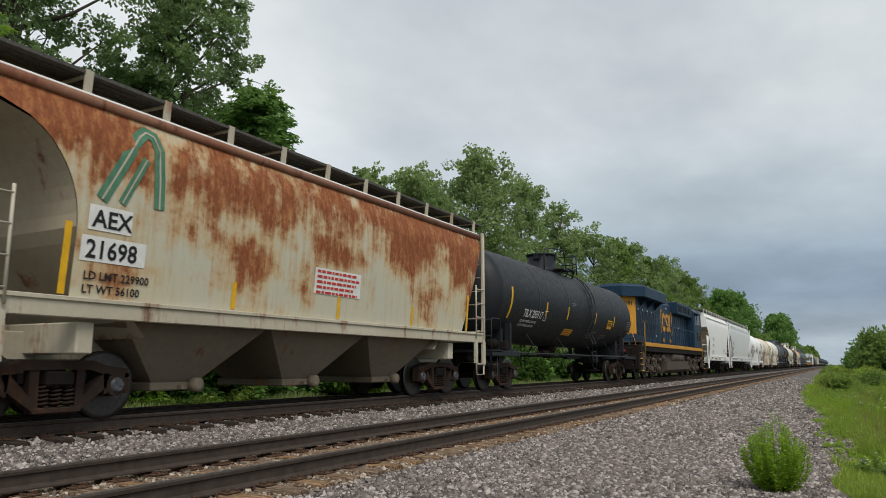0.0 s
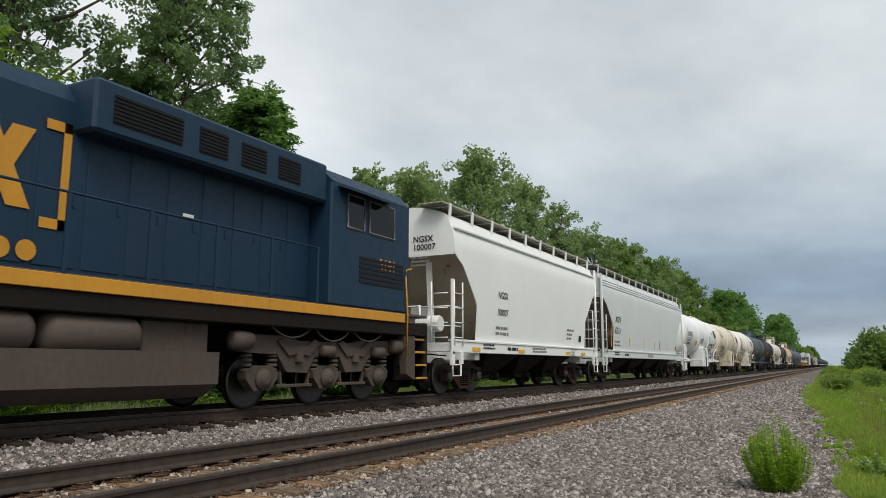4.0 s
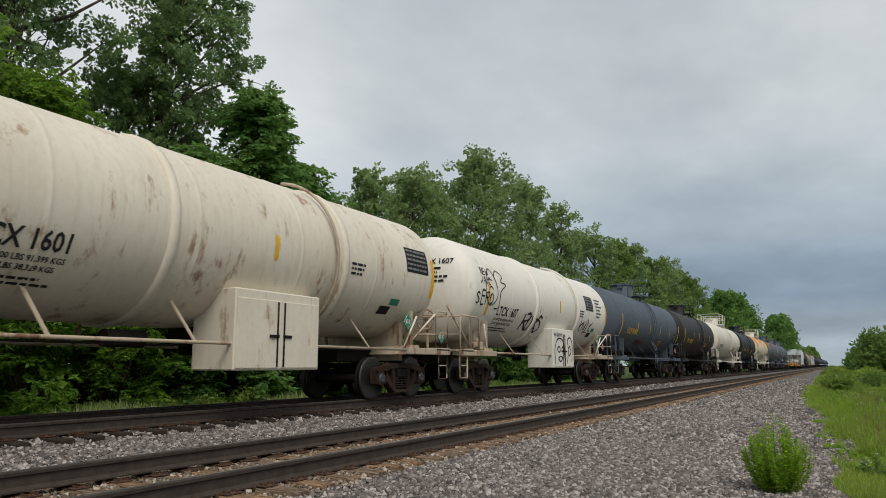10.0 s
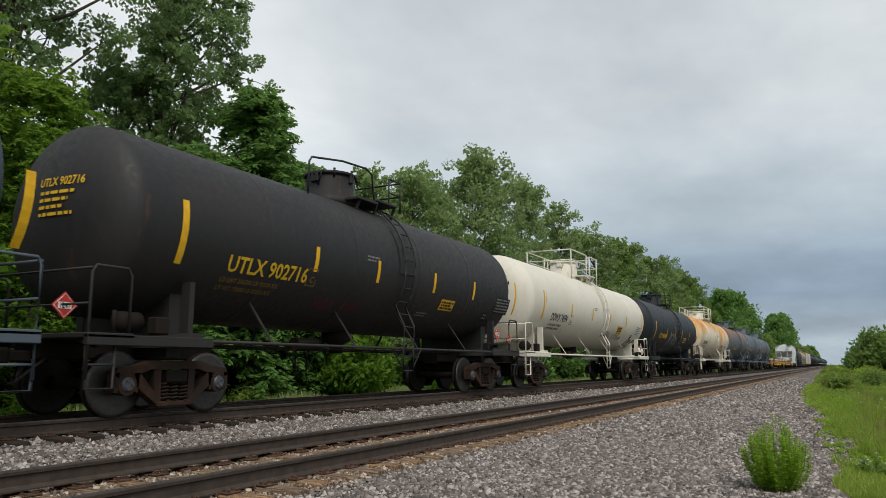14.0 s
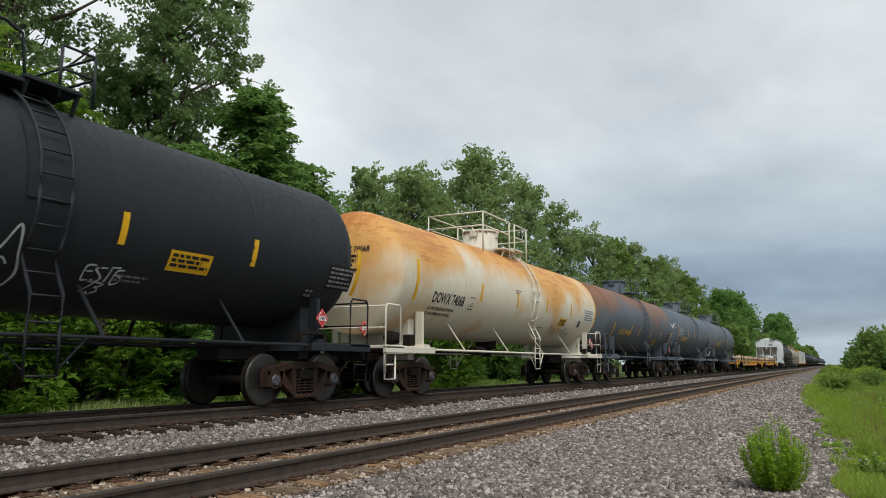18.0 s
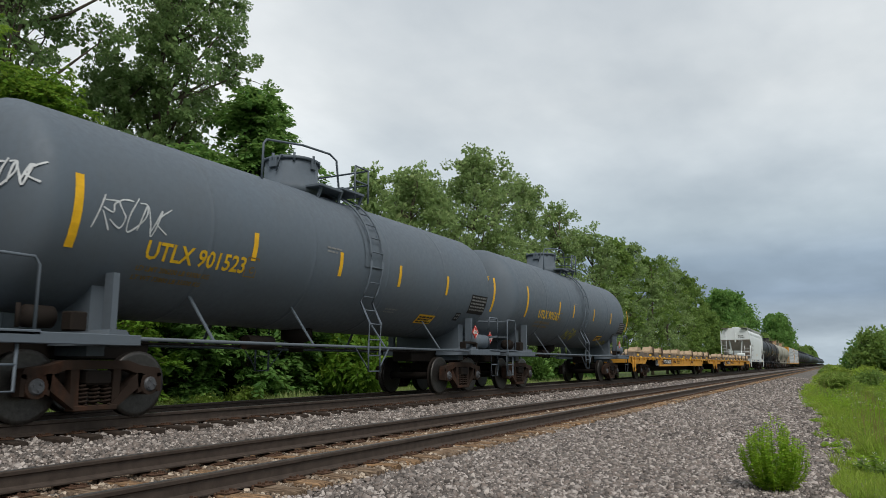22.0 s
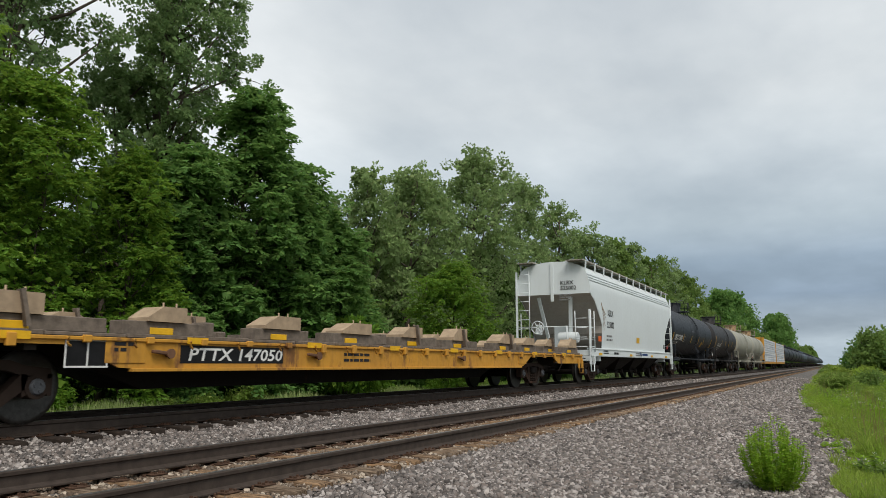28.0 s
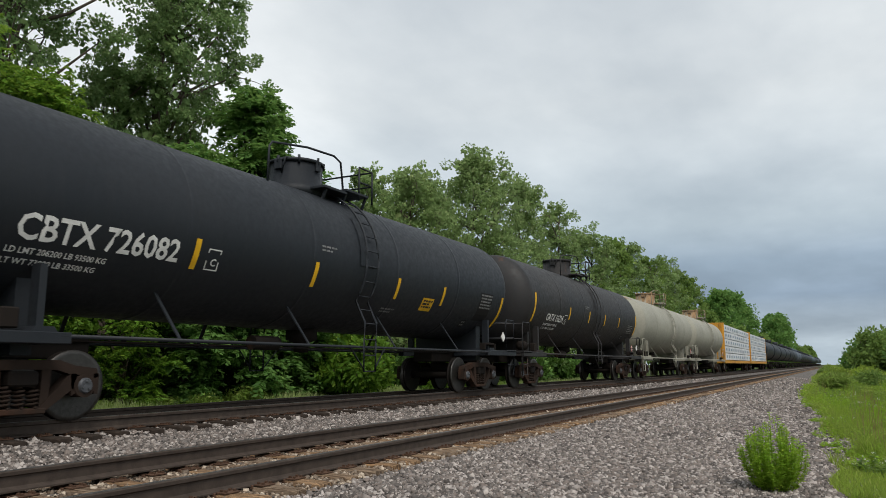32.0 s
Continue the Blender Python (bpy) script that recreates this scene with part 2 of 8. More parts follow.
def letters(text, size, place, parent, mat, name="lettering", align="LEFT", wide=1.0):
    """Writing; place(u, v) gives the point for u along the line and v up. size: height of the capitals."""
    if text not in LETTERS:
        cu = bpy.data.curves.new("writing", "FONT")
        cu.body, cu.size, cu.resolution_u, cu.offset = text, 1.0, 2, 0.020
        ob = new("writing", cu)
        bpy.context.view_layer.update()
        me = bpy.data.meshes.new_from_object(ob.evaluated_get(bpy.context.evaluated_depsgraph_get()))
        LETTERS[text] = ([tuple(p.co) for p in me.vertices], [tuple(p.vertices) for p in me.polygons])
        bpy.data.objects.remove(ob)
        bpy.data.curves.remove(cu)
    vs, fs = LETTERS[text]
    k = size / 0.70
    w = max(p[0] for p in vs) * k * wide
    off = {"LEFT": 0, "CENTER": -w / 2, "RIGHT": -w}[align]
    g = Geo()
    g.add([place(p[0] * k * wide + off, p[1] * k) for p in vs], fs)
    return part(name, g, mat, parent, fix=False)


def patch_on(place, u0, u1, v0, v1, n=1, rows=4):
    """A thin patch of a surface given by place(u, v)."""
    g = Geo()
    for j in range(rows):
        a, b = v0 + (v1 - v0) * j / rows, v0 + (v1 - v0) * (j + 1) / rows
        for i in range(n):
            c, d = u0 + (u1 - u0) * i / n, u0 + (u1 - u0) * (i + 1) / n
            g.add([place(c, a), place(d, a), place(d, b), place(c, b)], [(0, 1, 2, 3)])
    return g


def bars(place, u, v, widths, h, gap, parent, mat, name="stencil_line"):
    """Lines of writing too small to read."""
    g = Geo()
    for i, w in enumerate(widths):
        x = 0
        rnd = random.Random(int(w * 1000) + i)
        while x < w:
            d = min(w - x, rnd.uniform(1.2, 4.0) * h)
            a, b = v - i * (h + gap), v - i * (h + gap) - h
            g.add([place(u + x, b), place(u + x + d, b), place(u + x + d, a), place(u + x, a)], [(0, 1, 2, 3)])
            x += d + 0.6 * h
    return part(name, g, mat, parent, fix=False)


# ---- ground, tracks ----
def stone_material(name, dark, lite, warm):
    m, n = material(name)
    vec = n.add("ShaderNodeTexCoord").outputs["Object"]
    isl = n.add("ShaderNodeNewGeometry").outputs["Random Per Island"]
    fine = n.noise(vec, 60, 4, 0.6)
    col = n.ramp(isl, [(0.0, dark), (0.35, tuple(0.6 * a + 0.4 * b for a, b in zip(dark, lite))), (0.6, warm), (0.8, lite), (0.96, tuple(min(1, 1.5 * c) for c in lite))])
    col = n.mix(n.math("MULTIPLY", fine, 0.4), col, dark)
    return finish(m, n, col, 0.85, 0, fine, 0.004, 0.4, 0.3)


STONE = stone_material("crushed_stone", (0.060, 0.052, 0.048), (0.335, 0.302, 0.28), (0.205, 0.168, 0.148))
STONE_DUSTY = stone_material("rust_dusted_stone", (0.085, 0.058, 0.040), (0.36, 0.30, 0.235), (0.22, 0.155, 0.105))


def ground_z(x):
    pts = [(-3000, -0.6), (-30, -0.5), (-16, -0.42), (-14.2, -0.32), (-12.3, -0.04), (-11.5, 0.0), (-9.2, 0.0), (-8.85, -0.03), (-8.3, -0.09), (-7.5, -0.215), (-4.75, -0.235), (-4.5, -0.27), (-3.9, -0.29), (-1.6, -0.42), (0, -0.46), (3, -0.46), (30, -0.35), (3000, -0.6)]
    return float(np.interp(x, [p[0] for p in pts], [p[1] for p in pts]))


def grass_ground():
    m, n = material("ground_soil_gravel_grass")
    vec = n.add("ShaderNodeTexCoord").outputs["Object"]
    x = n.add("ShaderNodeSeparateXYZ", {"Vector": vec}).outputs[0]
    edge = n.math("MULTIPLY", n.math("SUBTRACT", n.noise(vec, 0.9, 5, 0.6), 0.5), 1.6)
    along = n.add("ShaderNodeSeparateXYZ", {"Vector": vec}).outputs[1]
    xe = n.math("ADD", n.math("ADD", x, n.math("MULTIPLY", along, 0.02)), edge)
    right = n.ramp(n.add("ShaderNodeMapRange", {0: xe, 1: 0.3, 2: 0.9, 3: 0, 4: 1}).outputs[0], [(0, (0, 0, 0)), (1, (1, 1, 1))])
    left = n.ramp(n.add("ShaderNodeMapRange", {0: xe, 1: -13.6, 2: -14.6, 3: 0, 4: 1}).outputs[0], [(0, (0, 0, 0)), (1, (1, 1, 1))])
    green = n.math("MAXIMUM", right, left)
    v = n.add("ShaderNodeTexVoronoi", {"Vector": vec, "Scale": 18.0})
    sc = n.add("ShaderNodeSeparateColor", {0: v.outputs["Color"]}).outputs[0]
    grey = n.mix(sc, (0.05, 0.045, 0.042), (0.20, 0.185, 0.175))
    grey = n.mix(n.math("MULTIPLY", n.ramp(n.noise(vec, 0.4, 4, 0.6), [(0.45, (0, 0, 0)), (0.7, (1, 1, 1))]), 0.35), grey, (0.17, 0.14, 0.115))
    turf = n.mix(n.ramp(n.noise(vec, 1.1, 5, 0.6), [(0.35, (0, 0, 0)), (0.65, (1, 1, 1))]), (0.045, 0.070, 0.016), (0.085, 0.115, 0.030))
    turf = n.mix(n.ramp(n.noise(vec, 14, 4, 0.7), [(0.5, (0, 0, 0)), (0.8, (0.7, 0.7, 0.7))]), turf, (0.03, 0.05, 0.012))
    col = n.mix(green, grey, turf)
    hgt = n.math("ADD", n.math("MULTIPLY", v.outputs["Distance"], -0.8), n.math("MULTIPLY", n.noise(vec, 50, 4, 0.6), 0.3))
    return finish(m, n, col, 0.92, 0, hgt, 0.04, 0.9, 0.15)


def build_ground():
    g = Geo()
    xs = [-3000, -600, -120, -60, -30, -20, -16, -15, -14.2, -13.6, -12.9, -12.3, -11.5, -10.2, -8.85, -8.6, -8.3, -7.85, -7.4, -6, -4.55, -4.2, -3.9, -3.2, -2.4, -1.6, -0.8, 0, 1, 2, 3, 5, 8, 14, 30, 120, 600, 3000]
    ys = [-3000, -300, -60, -20, -8] + [k for k in range(0, 60, 1)] + list(range(60, 160, 5)) + [200, 300, 500, 900, 3000]
    rows = []
    for y in ys:
        row = []
        for x in xs:
            z = ground_z(x)
            if -400 < x < 400:
                z += 0.05 * noise.noise(Vector((x * 0.6, y * 0.6, 0))) * (0.35 if -13 < x < -0.5 else 1)
            row.append((x, y, z))
        rows.append(row)
    g.loft(rows, False, False, True)
    return part("ground", g, grass_ground(), None, kind="structure")


ground = build_ground()
tagged(ground, "grey gravel railbed between green weedy verges", "ground")

RAIL_SIDE = plain("brown_rail_steel", (0.075, 0.058, 0.048), 0.7, 0.3, 0.4, 9)
RAIL_TOP = plain("polished_rail_head", (0.26, 0.25, 0.24), 0.42, 0.9, 0.3, 12)
def tie_material(name, base, grey, dark):
    """Split, weathered timber: streaks along the sleeper, each sleeper of its own tone."""
    m, n = material(name)
    vec = n.add("ShaderNodeTexCoord").outputs["Object"]
    own = n.add("ShaderNodeObjectInfo").outputs["Random"]
    shift = n.add("ShaderNodeVectorMath", {0: vec, 1: n.add("ShaderNodeCombineXYZ", {0: n.math("MULTIPLY", own, 40.0), 1: own, 2: 0.0}).outputs[0]}).outputs[0]
    grain = n.noise(n.stretch(shift, 1.2, 22, 6), 2.0, 6, 0.7)
    blot = n.noise(shift, 2.5, 5, 0.6)
    col = n.mix(n.ramp(own, [(0.1, (0, 0, 0)), (0.9, (1, 1, 1))]), base, grey)
    col = n.mix(n.ramp(grain, [(0.42, (0.9, 0.9, 0.9)), (0.60, (0, 0, 0))]), col, dark)
    col = n.mix(n.ramp(blot, [(0.50, (0, 0, 0)), (0.75, (0.7, 0.7, 0.7))]), col, dark)
    return finish(m, n, col, 0.9, 0, grain, 0.02, 0.9, 0.15)


TIE_WOOD = tie_material("weathered_brown_tie", (0.36, 0.22, 0.115), (0.27, 0.20, 0.14), (0.06, 0.038, 0.025))
TIE_DARK = plain("oily_dark_tie", (0.045, 0.033, 0.026), 0.9, 0, 0.5, 9, 0.012, 0.8)
PLATE = plain("rusty_tie_plate", (0.11, 0.062, 0.040), 0.85, 0.2, 0.5, 14)


def rail(x, z, lean, name):
    prof = [(-0.075, -0.186), (0.075, -0.186), (0.075, -0.172), (0.022, -0.155), (0.010, -0.145), (0.010, -0.055), (0.034, -0.042), (0.037, -0.012), (0.030, 0.0), (-0.030, 0.0), (-0.037, -0.012), (-0.034, -0.042), (-0.010, -0.055), (-0.010, -0.145), (-0.022, -0.155), (-0.075, -0.172)]
    g = Geo()
    ys = [-60, 0, 30, 60, 120, 300, 1500]
    g.loft([[(x + px, y, z + pz) for px, pz in prof] for y in ys], True, True, False)
    ob = part(name, g, RAIL_SIDE, None, kind="structure")
    g = Geo()
    g.box(x - 0.026, x + 0.026, -60, 1500, z + 0.0005, z + 0.003)
    part("rail_head", g, RAIL_TOP, ob, "worn shiny running surface")
    return tagged(ob, "long steel rail with a worn bright head", "rail")


for x, z, nm in ((NEAR_X + 0.753, 0.0, "rail"), (NEAR_X - 0.753, 0.04, "rail"), (TRAIN_X + 0.753, TRAIN_Z, "rail"), (TRAIN_X - 0.753, TRAIN_Z, "rail")):
    rail(x, z, 0, nm)


def tie_meshes(mat, n):
    out = []
    for k in range(n):
        rnd = random.Random(k + 40)
        g = Geo()
        hw = 0.115 + rnd.uniform(-0.015, 0.012)
        ends = rnd.uniform(-0.09, 0.09)
        xs = [-1.30 + ends, -1.22 + ends, -0.6, 0.0, 0.6, 1.22 + ends, 1.30 + ends]
        rings = []
        for i, x in enumerate(xs):
            worn = 0.03 if i in (0, 6) else 0.0
            a, b = hw - worn * rnd.random() - rnd.uniform(0, 0.012), hw - worn * rnd.random() - rnd.uniform(0, 0.012)
            z = -0.25 * worn - rnd.uniform(0, 0.008)
            x += rnd.uniform(-0.03, 0.03) if worn else 0
            rings.append([(x, -a, -0.16), (x, b, -0.16), (x, b, z - 0.015), (x, b - 0.014, z), (x, 0.012, z), (x, 0.0, z - 0.010), (x, -0.012, z), (x, -a + 0.014, z), (x, -a, z - 0.015)])
        g.loft(rings, True, True, False)
        out.append(g.mesh("railroad_tie", mat))
    return out


def plate_mesh():
    g = Geo()
    for s in (1, -1):
        x = s * 0.753
        g.box(x - 0.19, x + 0.19, -0.095, 0.095, 0.0, 0.014, 0.003)
        for dx in (-0.10, 0.10, 0.155):
            for dy in (-0.055, 0.055):
                g.box(x + dx - 0.012, x + dx + 0.012, dy - 0.012, dy + 0.012, 0.014, 0.034)
        g.box(x - 0.095, x + 0.095, -0.135, -0.115, -0.03, 0.012, 0.006)
    return g.mesh("tie_plate", PLATE)


def ties(cx, z, mat, label, y0, count, tilt, spacing=0.489, phase=0.0):
    """The sleepers of one track; the nearer ones singly, the rest as one."""
    track = thing("track_ties", label, "railroad ties", kind="structure")
    meshes, plate = tie_meshes(mat, 6), plate_mesh()
    rnd = random.Random(int(-cx * 10))
    for k in range(count):
        y = y0 + phase + k * spacing
        t = part("railroad_tie", meshes[rnd.randrange(6)], None, track)
        t.location = (cx, y + rnd.uniform(-0.015, 0.015), z + rnd.uniform(-0.008, 0.004))
        t.rotation_euler = (rnd.uniform(-0.02, 0.02), tilt, rnd.uniform(-0.015, 0.015))
        p = part("tie_plate", plate, None, t)
    g = Geo()
    for k in range(count, 700):
        y = y0 + phase + k * spacing
        g.box(cx - 1.3, cx + 1.3, y - 0.115, y + 0.115, z - 0.16, z)
    part("far_ties", g, mat, track, kind="stuff")
    return track


ties(NEAR_X, -0.186, TIE_WOOD, "sun-bleached brown wooden ties of the empty track", 1.448, 140, 0.0, 0.482)
ties(TRAIN_X, TRAIN_Z - 0.188, TIE_DARK, "dark oily wooden ties under the train's track", 1.22, 110, 0.0, 0.505)


def scatter_stones(name, label, mat, seed, beds, mean):
    """Loose crushed stone; beds: x and y bounds, stones a square metre, size, lift, and the sleepers' start and spacing to keep clear of."""
    rng = np.random.default_rng(seed)
    X, Y, Z, S = [], [], [], []
    for x0, x1, y0, y1, dens, big, lift, start, pitch in beds:
        n = int((x1 - x0) * (y1 - y0) * dens)
        x, y = rng.uniform(x0, x1, n), rng.uniform(y0, y1, n)
        if pitch:
            off = np.abs((y - start) / pitch - np.round((y - start) / pitch)) * pitch
            keep = (off > 0.125) | (rng.random(n) < 0.07)
            x, y = x[keep], y[keep]
        X.append(x)
        Y.append(y)
        Z.append(np.array([ground_z(v) for v in x]) + lift)
        S.append(np.full(len(x), big))
    P = np.stack([np.concatenate(X), np.concatenate(Y), np.concatenate(Z)], 1)
    n = len(P)
    size = rng.lognormal(math.log(mean), 0.34, n).clip(0.009, 0.046) * np.concatenate(S)
    sc = np.stack([size * rng.uniform(0.75, 1.35, n), size * rng.uniform(0.75, 1.35, n), size * rng.uniform(0.55, 1.0, n)], 1)
    cube = np.array([(-1, -1, -1), (1, -1, -1), (1, 1, -1), (-1, 1, -1), (-1, -1, 1), (1, -1, 1), (1, 1, 1), (-1, 1, 1)]) * 0.72
    V = (cube[None] * rng.uniform(0.45, 1.3, (n, 8, 3))) * sc[:, None]
    a, t, u = rng.uniform(0, 6.28, n)[:, None], rng.uniform(-0.7, 0.7, n)[:, None], rng.uniform(-0.7, 0.7, n)[:, None]
    x, y, z = V[..., 0], V[..., 1], V[..., 2]
    z, x = z * np.cos(t) + x * np.sin(t), x * np.cos(t) - z * np.sin(t)
    z, y = z * np.cos(u) + y * np.sin(u), y * np.cos(u) - z * np.sin(u)
    V = np.stack([x * np.cos(a) - y * np.sin(a), x * np.sin(a) + y * np.cos(a), z], -1) + P[:, None] + np.array([0, 0, 0.010])
    quads = np.array([(4, 5, 6, 7), (0, 1, 5, 4), (1, 2, 6, 5), (2, 3, 7, 6), (3, 0, 4, 7)])
    F = (quads[None] + (np.arange(n) * 8)[:, None, None]).reshape(-1, 4)
    tagged(np_part(name, V.reshape(-1, 3), F, mat), label, "gravel", kind="stuff")


BALLAST_BEDS = [
    (-4.66, -3.2, 5.2, 7.0, 900, 1.0, 0, 0, 0), (-4.66, 0.4, 7.0, 14, 900, 1.0, 0, 0, 0), (-4.66, 0.3, 14, 24, 330, 1.2, 0, 0, 0), (-4.6, 0.0, 24, 40, 95, 1.6, 0, 0, 0), (-4.6, -0.6, 40, 80, 20, 2.1, 0, 0, 0),
    (-8.9, -7.15, 3.5, 14, 760, 1.0, 0, 0, 0), (-8.9, -7.15, 14, 30, 240, 1.2, 0, 0, 0), (-8.8, -7.2, 30, 60, 45, 1.9, 0, 0, 0), (-9.35, -8.88, 3.5, 30, 420, 1.1, 0.012, 1.22, 0.505), (-14.2, -11.3, 6, 22, 30, 1.3, 0.01, 0, 0)]
DUSTY_BEDS = [(-7.25, -4.62, 3.6, 14, 520, 1.0, 0.006, 1.448, 0.482), (-7.2, -4.64, 14, 30, 150, 1.3, 0.006, 1.448, 0.482), (-7.2, -4.66, 30, 60, 26, 1.9, 0.0, 1.448, 0.482)]



# ---- plants ----
def leaf_material(name, dark, lite, yellow):
    m, n = material(name)
    isl = n.add("ShaderNodeNewGeometry").outputs["Random Per Island"]
    vec = n.add("ShaderNodeTexCoord").outputs["Object"]
    big = n.noise(vec, 0.5, 3, 0.5)
    col = n.ramp(isl, [(0.0, dark), (0.5, lite), (0.9, lite), (1.0, yellow)])
    col = n.mix(n.math("MULTIPLY", n.ramp(big, [(0.4, (0, 0, 0)), (0.65, (1, 1, 1))]), 0.5), col, dark)
    p = n.add("ShaderNodeBsdfPrincipled", {"Base Color": col, "Roughness": 0.6, "Specular IOR Level": 0.16})
    tr = n.add("ShaderNodeBsdfTranslucent", {"Color": n.mix(0.5, col, yellow)})
    mx = n.add("ShaderNodeMixShader", {0: 0.48, 1: p.outputs[0], 2: tr.outputs[0]})
    n.add("ShaderNodeOutputMaterial", {"Surface": mx.outputs[0]})
    return m


LEAF_DARK = leaf_material("dark_green_leaves", (0.058, 0.140, 0.034), (0.150, 0.295, 0.072), (0.27, 0.41, 0.11))
LEAF_NEAR_COTTON = leaf_material("green_cottonwood_leaves", (0.076, 0.148, 0.050), (0.190, 0.305, 0.105), (0.35, 0.44, 0.20))
LEAF_COTTON = leaf_material("grey_green_leaves", (0.100, 0.170, 0.058), (0.250, 0.365, 0.130), (0.42, 0.49, 0.22))
LEAF_BRIGHT = leaf_material("bright_green_leaves", (0.054, 0.132, 0.016), (0.145, 0.285, 0.034), (0.31, 0.43, 0.06))
LEAF_FAR = leaf_material("mid_green_leaves", (0.080, 0.150, 0.036), (0.185, 0.290, 0.072), (0.30, 0.39, 0.10))
# leaf green darkened to stand for the shade deep in the wood
LEAF_SHADE = leaf_material("shaded_green_leaves", (0.030, 0.072, 0.014), (0.072, 0.150, 0.028), (0.12, 0.20, 0.04))
WEED = leaf_material("fresh_weed_leaves", (0.095, 0.215, 0.016), (0.25, 0.44, 0.036), (0.48, 0.57, 0.08))
WEED_DULL = leaf_material("dull_weed_leaves", (0.090, 0.165, 0.026), (0.21, 0.325, 0.060), (0.40, 0.44, 0.14))
STRAW = leaf_material("dry_straw_stalks", (0.16, 0.13, 0.05), (0.30, 0.25, 0.10), (0.42, 0.36, 0.18))
GRASS = leaf_material("verge_grass_blades", (0.115, 0.200, 0.024), (0.26, 0.39, 0.046), (0.48, 0.50, 0.14))
PALE_GRASS = leaf_material("pale_dusty_grass", (0.17, 0.24, 0.08), (0.34, 0.43, 0.16), (0.55, 0.56, 0.28))
PETAL = plain("white_petals", (0.72, 0.72, 0.66), 0.7)
BARK = plain("grey_brown_bark", (0.11, 0.09, 0.07), 0.9, 0, 0.5, 5, 0.02, 0.8)


def leaf_cloud(centres, rng, per, size, spread, droop=0.3, long=1.7):
    """Leaves as small folded blades round twig ends. centres: (x, y, z, r)."""
    C = np.array(centres)
    n = len(C) * per
    c = np.repeat(C, per, 0)
    d = rng.normal(0, 1, (n, 3))
    d /= np.linalg.norm(d, axis=1)[:, None]
    rad = c[:, 3:4] * rng.uniform(0.25, 1.0, (n, 1)) ** 0.6
    P = c[:, :3] + d * rad * np.array([1, 1, 0.75])
    ax = d + rng.normal(0, spread, (n, 3)) + np.array([0, 0, -droop])
    ax /= np.linalg.norm(ax, axis=1)[:, None]
    sd = np.cross(ax, rng.normal(0, 1, (n, 3)))
    sd /= np.linalg.norm(sd, axis=1)[:, None]
    nn = np.cross(ax, sd)
    s = size * rng.uniform(0.6, 1.3, (n, 1))
    a = P
    b = P + ax * s * long * 0.5 + sd * s * 0.5 + nn * s * 0.12
    t = P + ax * s * long
    e = P + ax * s * long * 0.5 - sd * s * 0.5 + nn * s * 0.12
    V = np.stack([a, b, t, e], 1).reshape(-1, 3)
    k = np.arange(n) * 4
    F = np.concatenate([np.stack([k, k + 1, k + 2], 1), np.stack([k, k + 2, k + 3], 1)])
    return V, F


def frond_cloud(centres, rng, per, length, leaflet, pairs=6):
    """Feathered compound leaves: drooping stalks, each with leaflets on both sides."""
    C = np.repeat(np.array(centres), per, 0)
    m = len(C)
    a = rng.uniform(0, 2 * math.pi, m)
    out = np.stack([np.cos(a), np.sin(a), rng.uniform(-0.45, 1.0, m)], 1)
    out /= np.linalg.norm(out, axis=1)[:, None]
    side = np.stack([-np.sin(a), np.cos(a), np.zeros(m)], 1)
    base = C[:, :3] + out * (C[:, 3] * rng.uniform(0.0, 0.8, m))[:, None]
    ln = length * rng.uniform(0.7, 1.25, m)[:, None]
    Vs = []
    for k in range(pairs):
        s = 0.25 + 0.75 * (k + 0.5) / pairs
        p = base + out * ln * s + np.array([0, 0, -0.42]) * ln * s * s
        for q in (1, -1):
            ax = side * q * 0.85 + out * 0.5 + np.array([0, 0, -0.35]) + rng.normal(0, 0.28, (m, 3))
            ax /= np.linalg.norm(ax, axis=1)[:, None]
            w = np.cross(ax, np.array([0, 0, 1.0]) + rng.normal(0, 0.6, (m, 3)))
            w /= np.linalg.norm(w, axis=1)[:, None]
            z = leaflet * rng.uniform(0.8, 1.2, (m, 1)) * (1.0 - 0.35 * abs(s - 0.6))
            Vs.append(np.stack([p, p + ax * z * 0.9 + w * z * 0.44, p + ax * z * 2.0, p + ax * z * 0.9 - w * z * 0.44], 1))
    V = np.concatenate(Vs).reshape(-1, 3)
    k = np.arange(len(V) // 4) * 4
    return V, np.concatenate([np.stack([k, k + 1, k + 2], 1), np.stack([k, k + 2, k + 3], 1)])


def np_part(name, V, F, mat, parent=None, label="", kind="", smooth=False):
    me = bpy.data.meshes.new(name)
    V = np.ascontiguousarray(V, dtype=np.float32)
    F = np.ascontiguousarray(F, dtype=np.int32)
    me.vertices.add(len(V))
    me.vertices.foreach_set("co", V.ravel())
    k = F.shape[1]
    me.loops.add(F.size)
    me.loops.foreach_set("vertex_index", F.ravel())
    me.polygons.add(len(F))
    me.polygons.foreach_set("loop_start", np.arange(0, F.size, k, dtype=np.int32))
    me.polygons.foreach_set("loop_total", np.full(len(F), k, dtype=np.int32))
    me.update(calc_edges=True)
    me.materials.append(mat)
    return part(name, me, None, parent, label, kind)


scatter_stones("ballast_stones", "loose grey crushed stone on the railbed", STONE, 7, BALLAST_BEDS, 0.0198)
scatter_stones("track_ballast", "rust-dusted crushed stone between the sleepers", STONE_DUSTY, 8, DUSTY_BEDS, 0.0185)


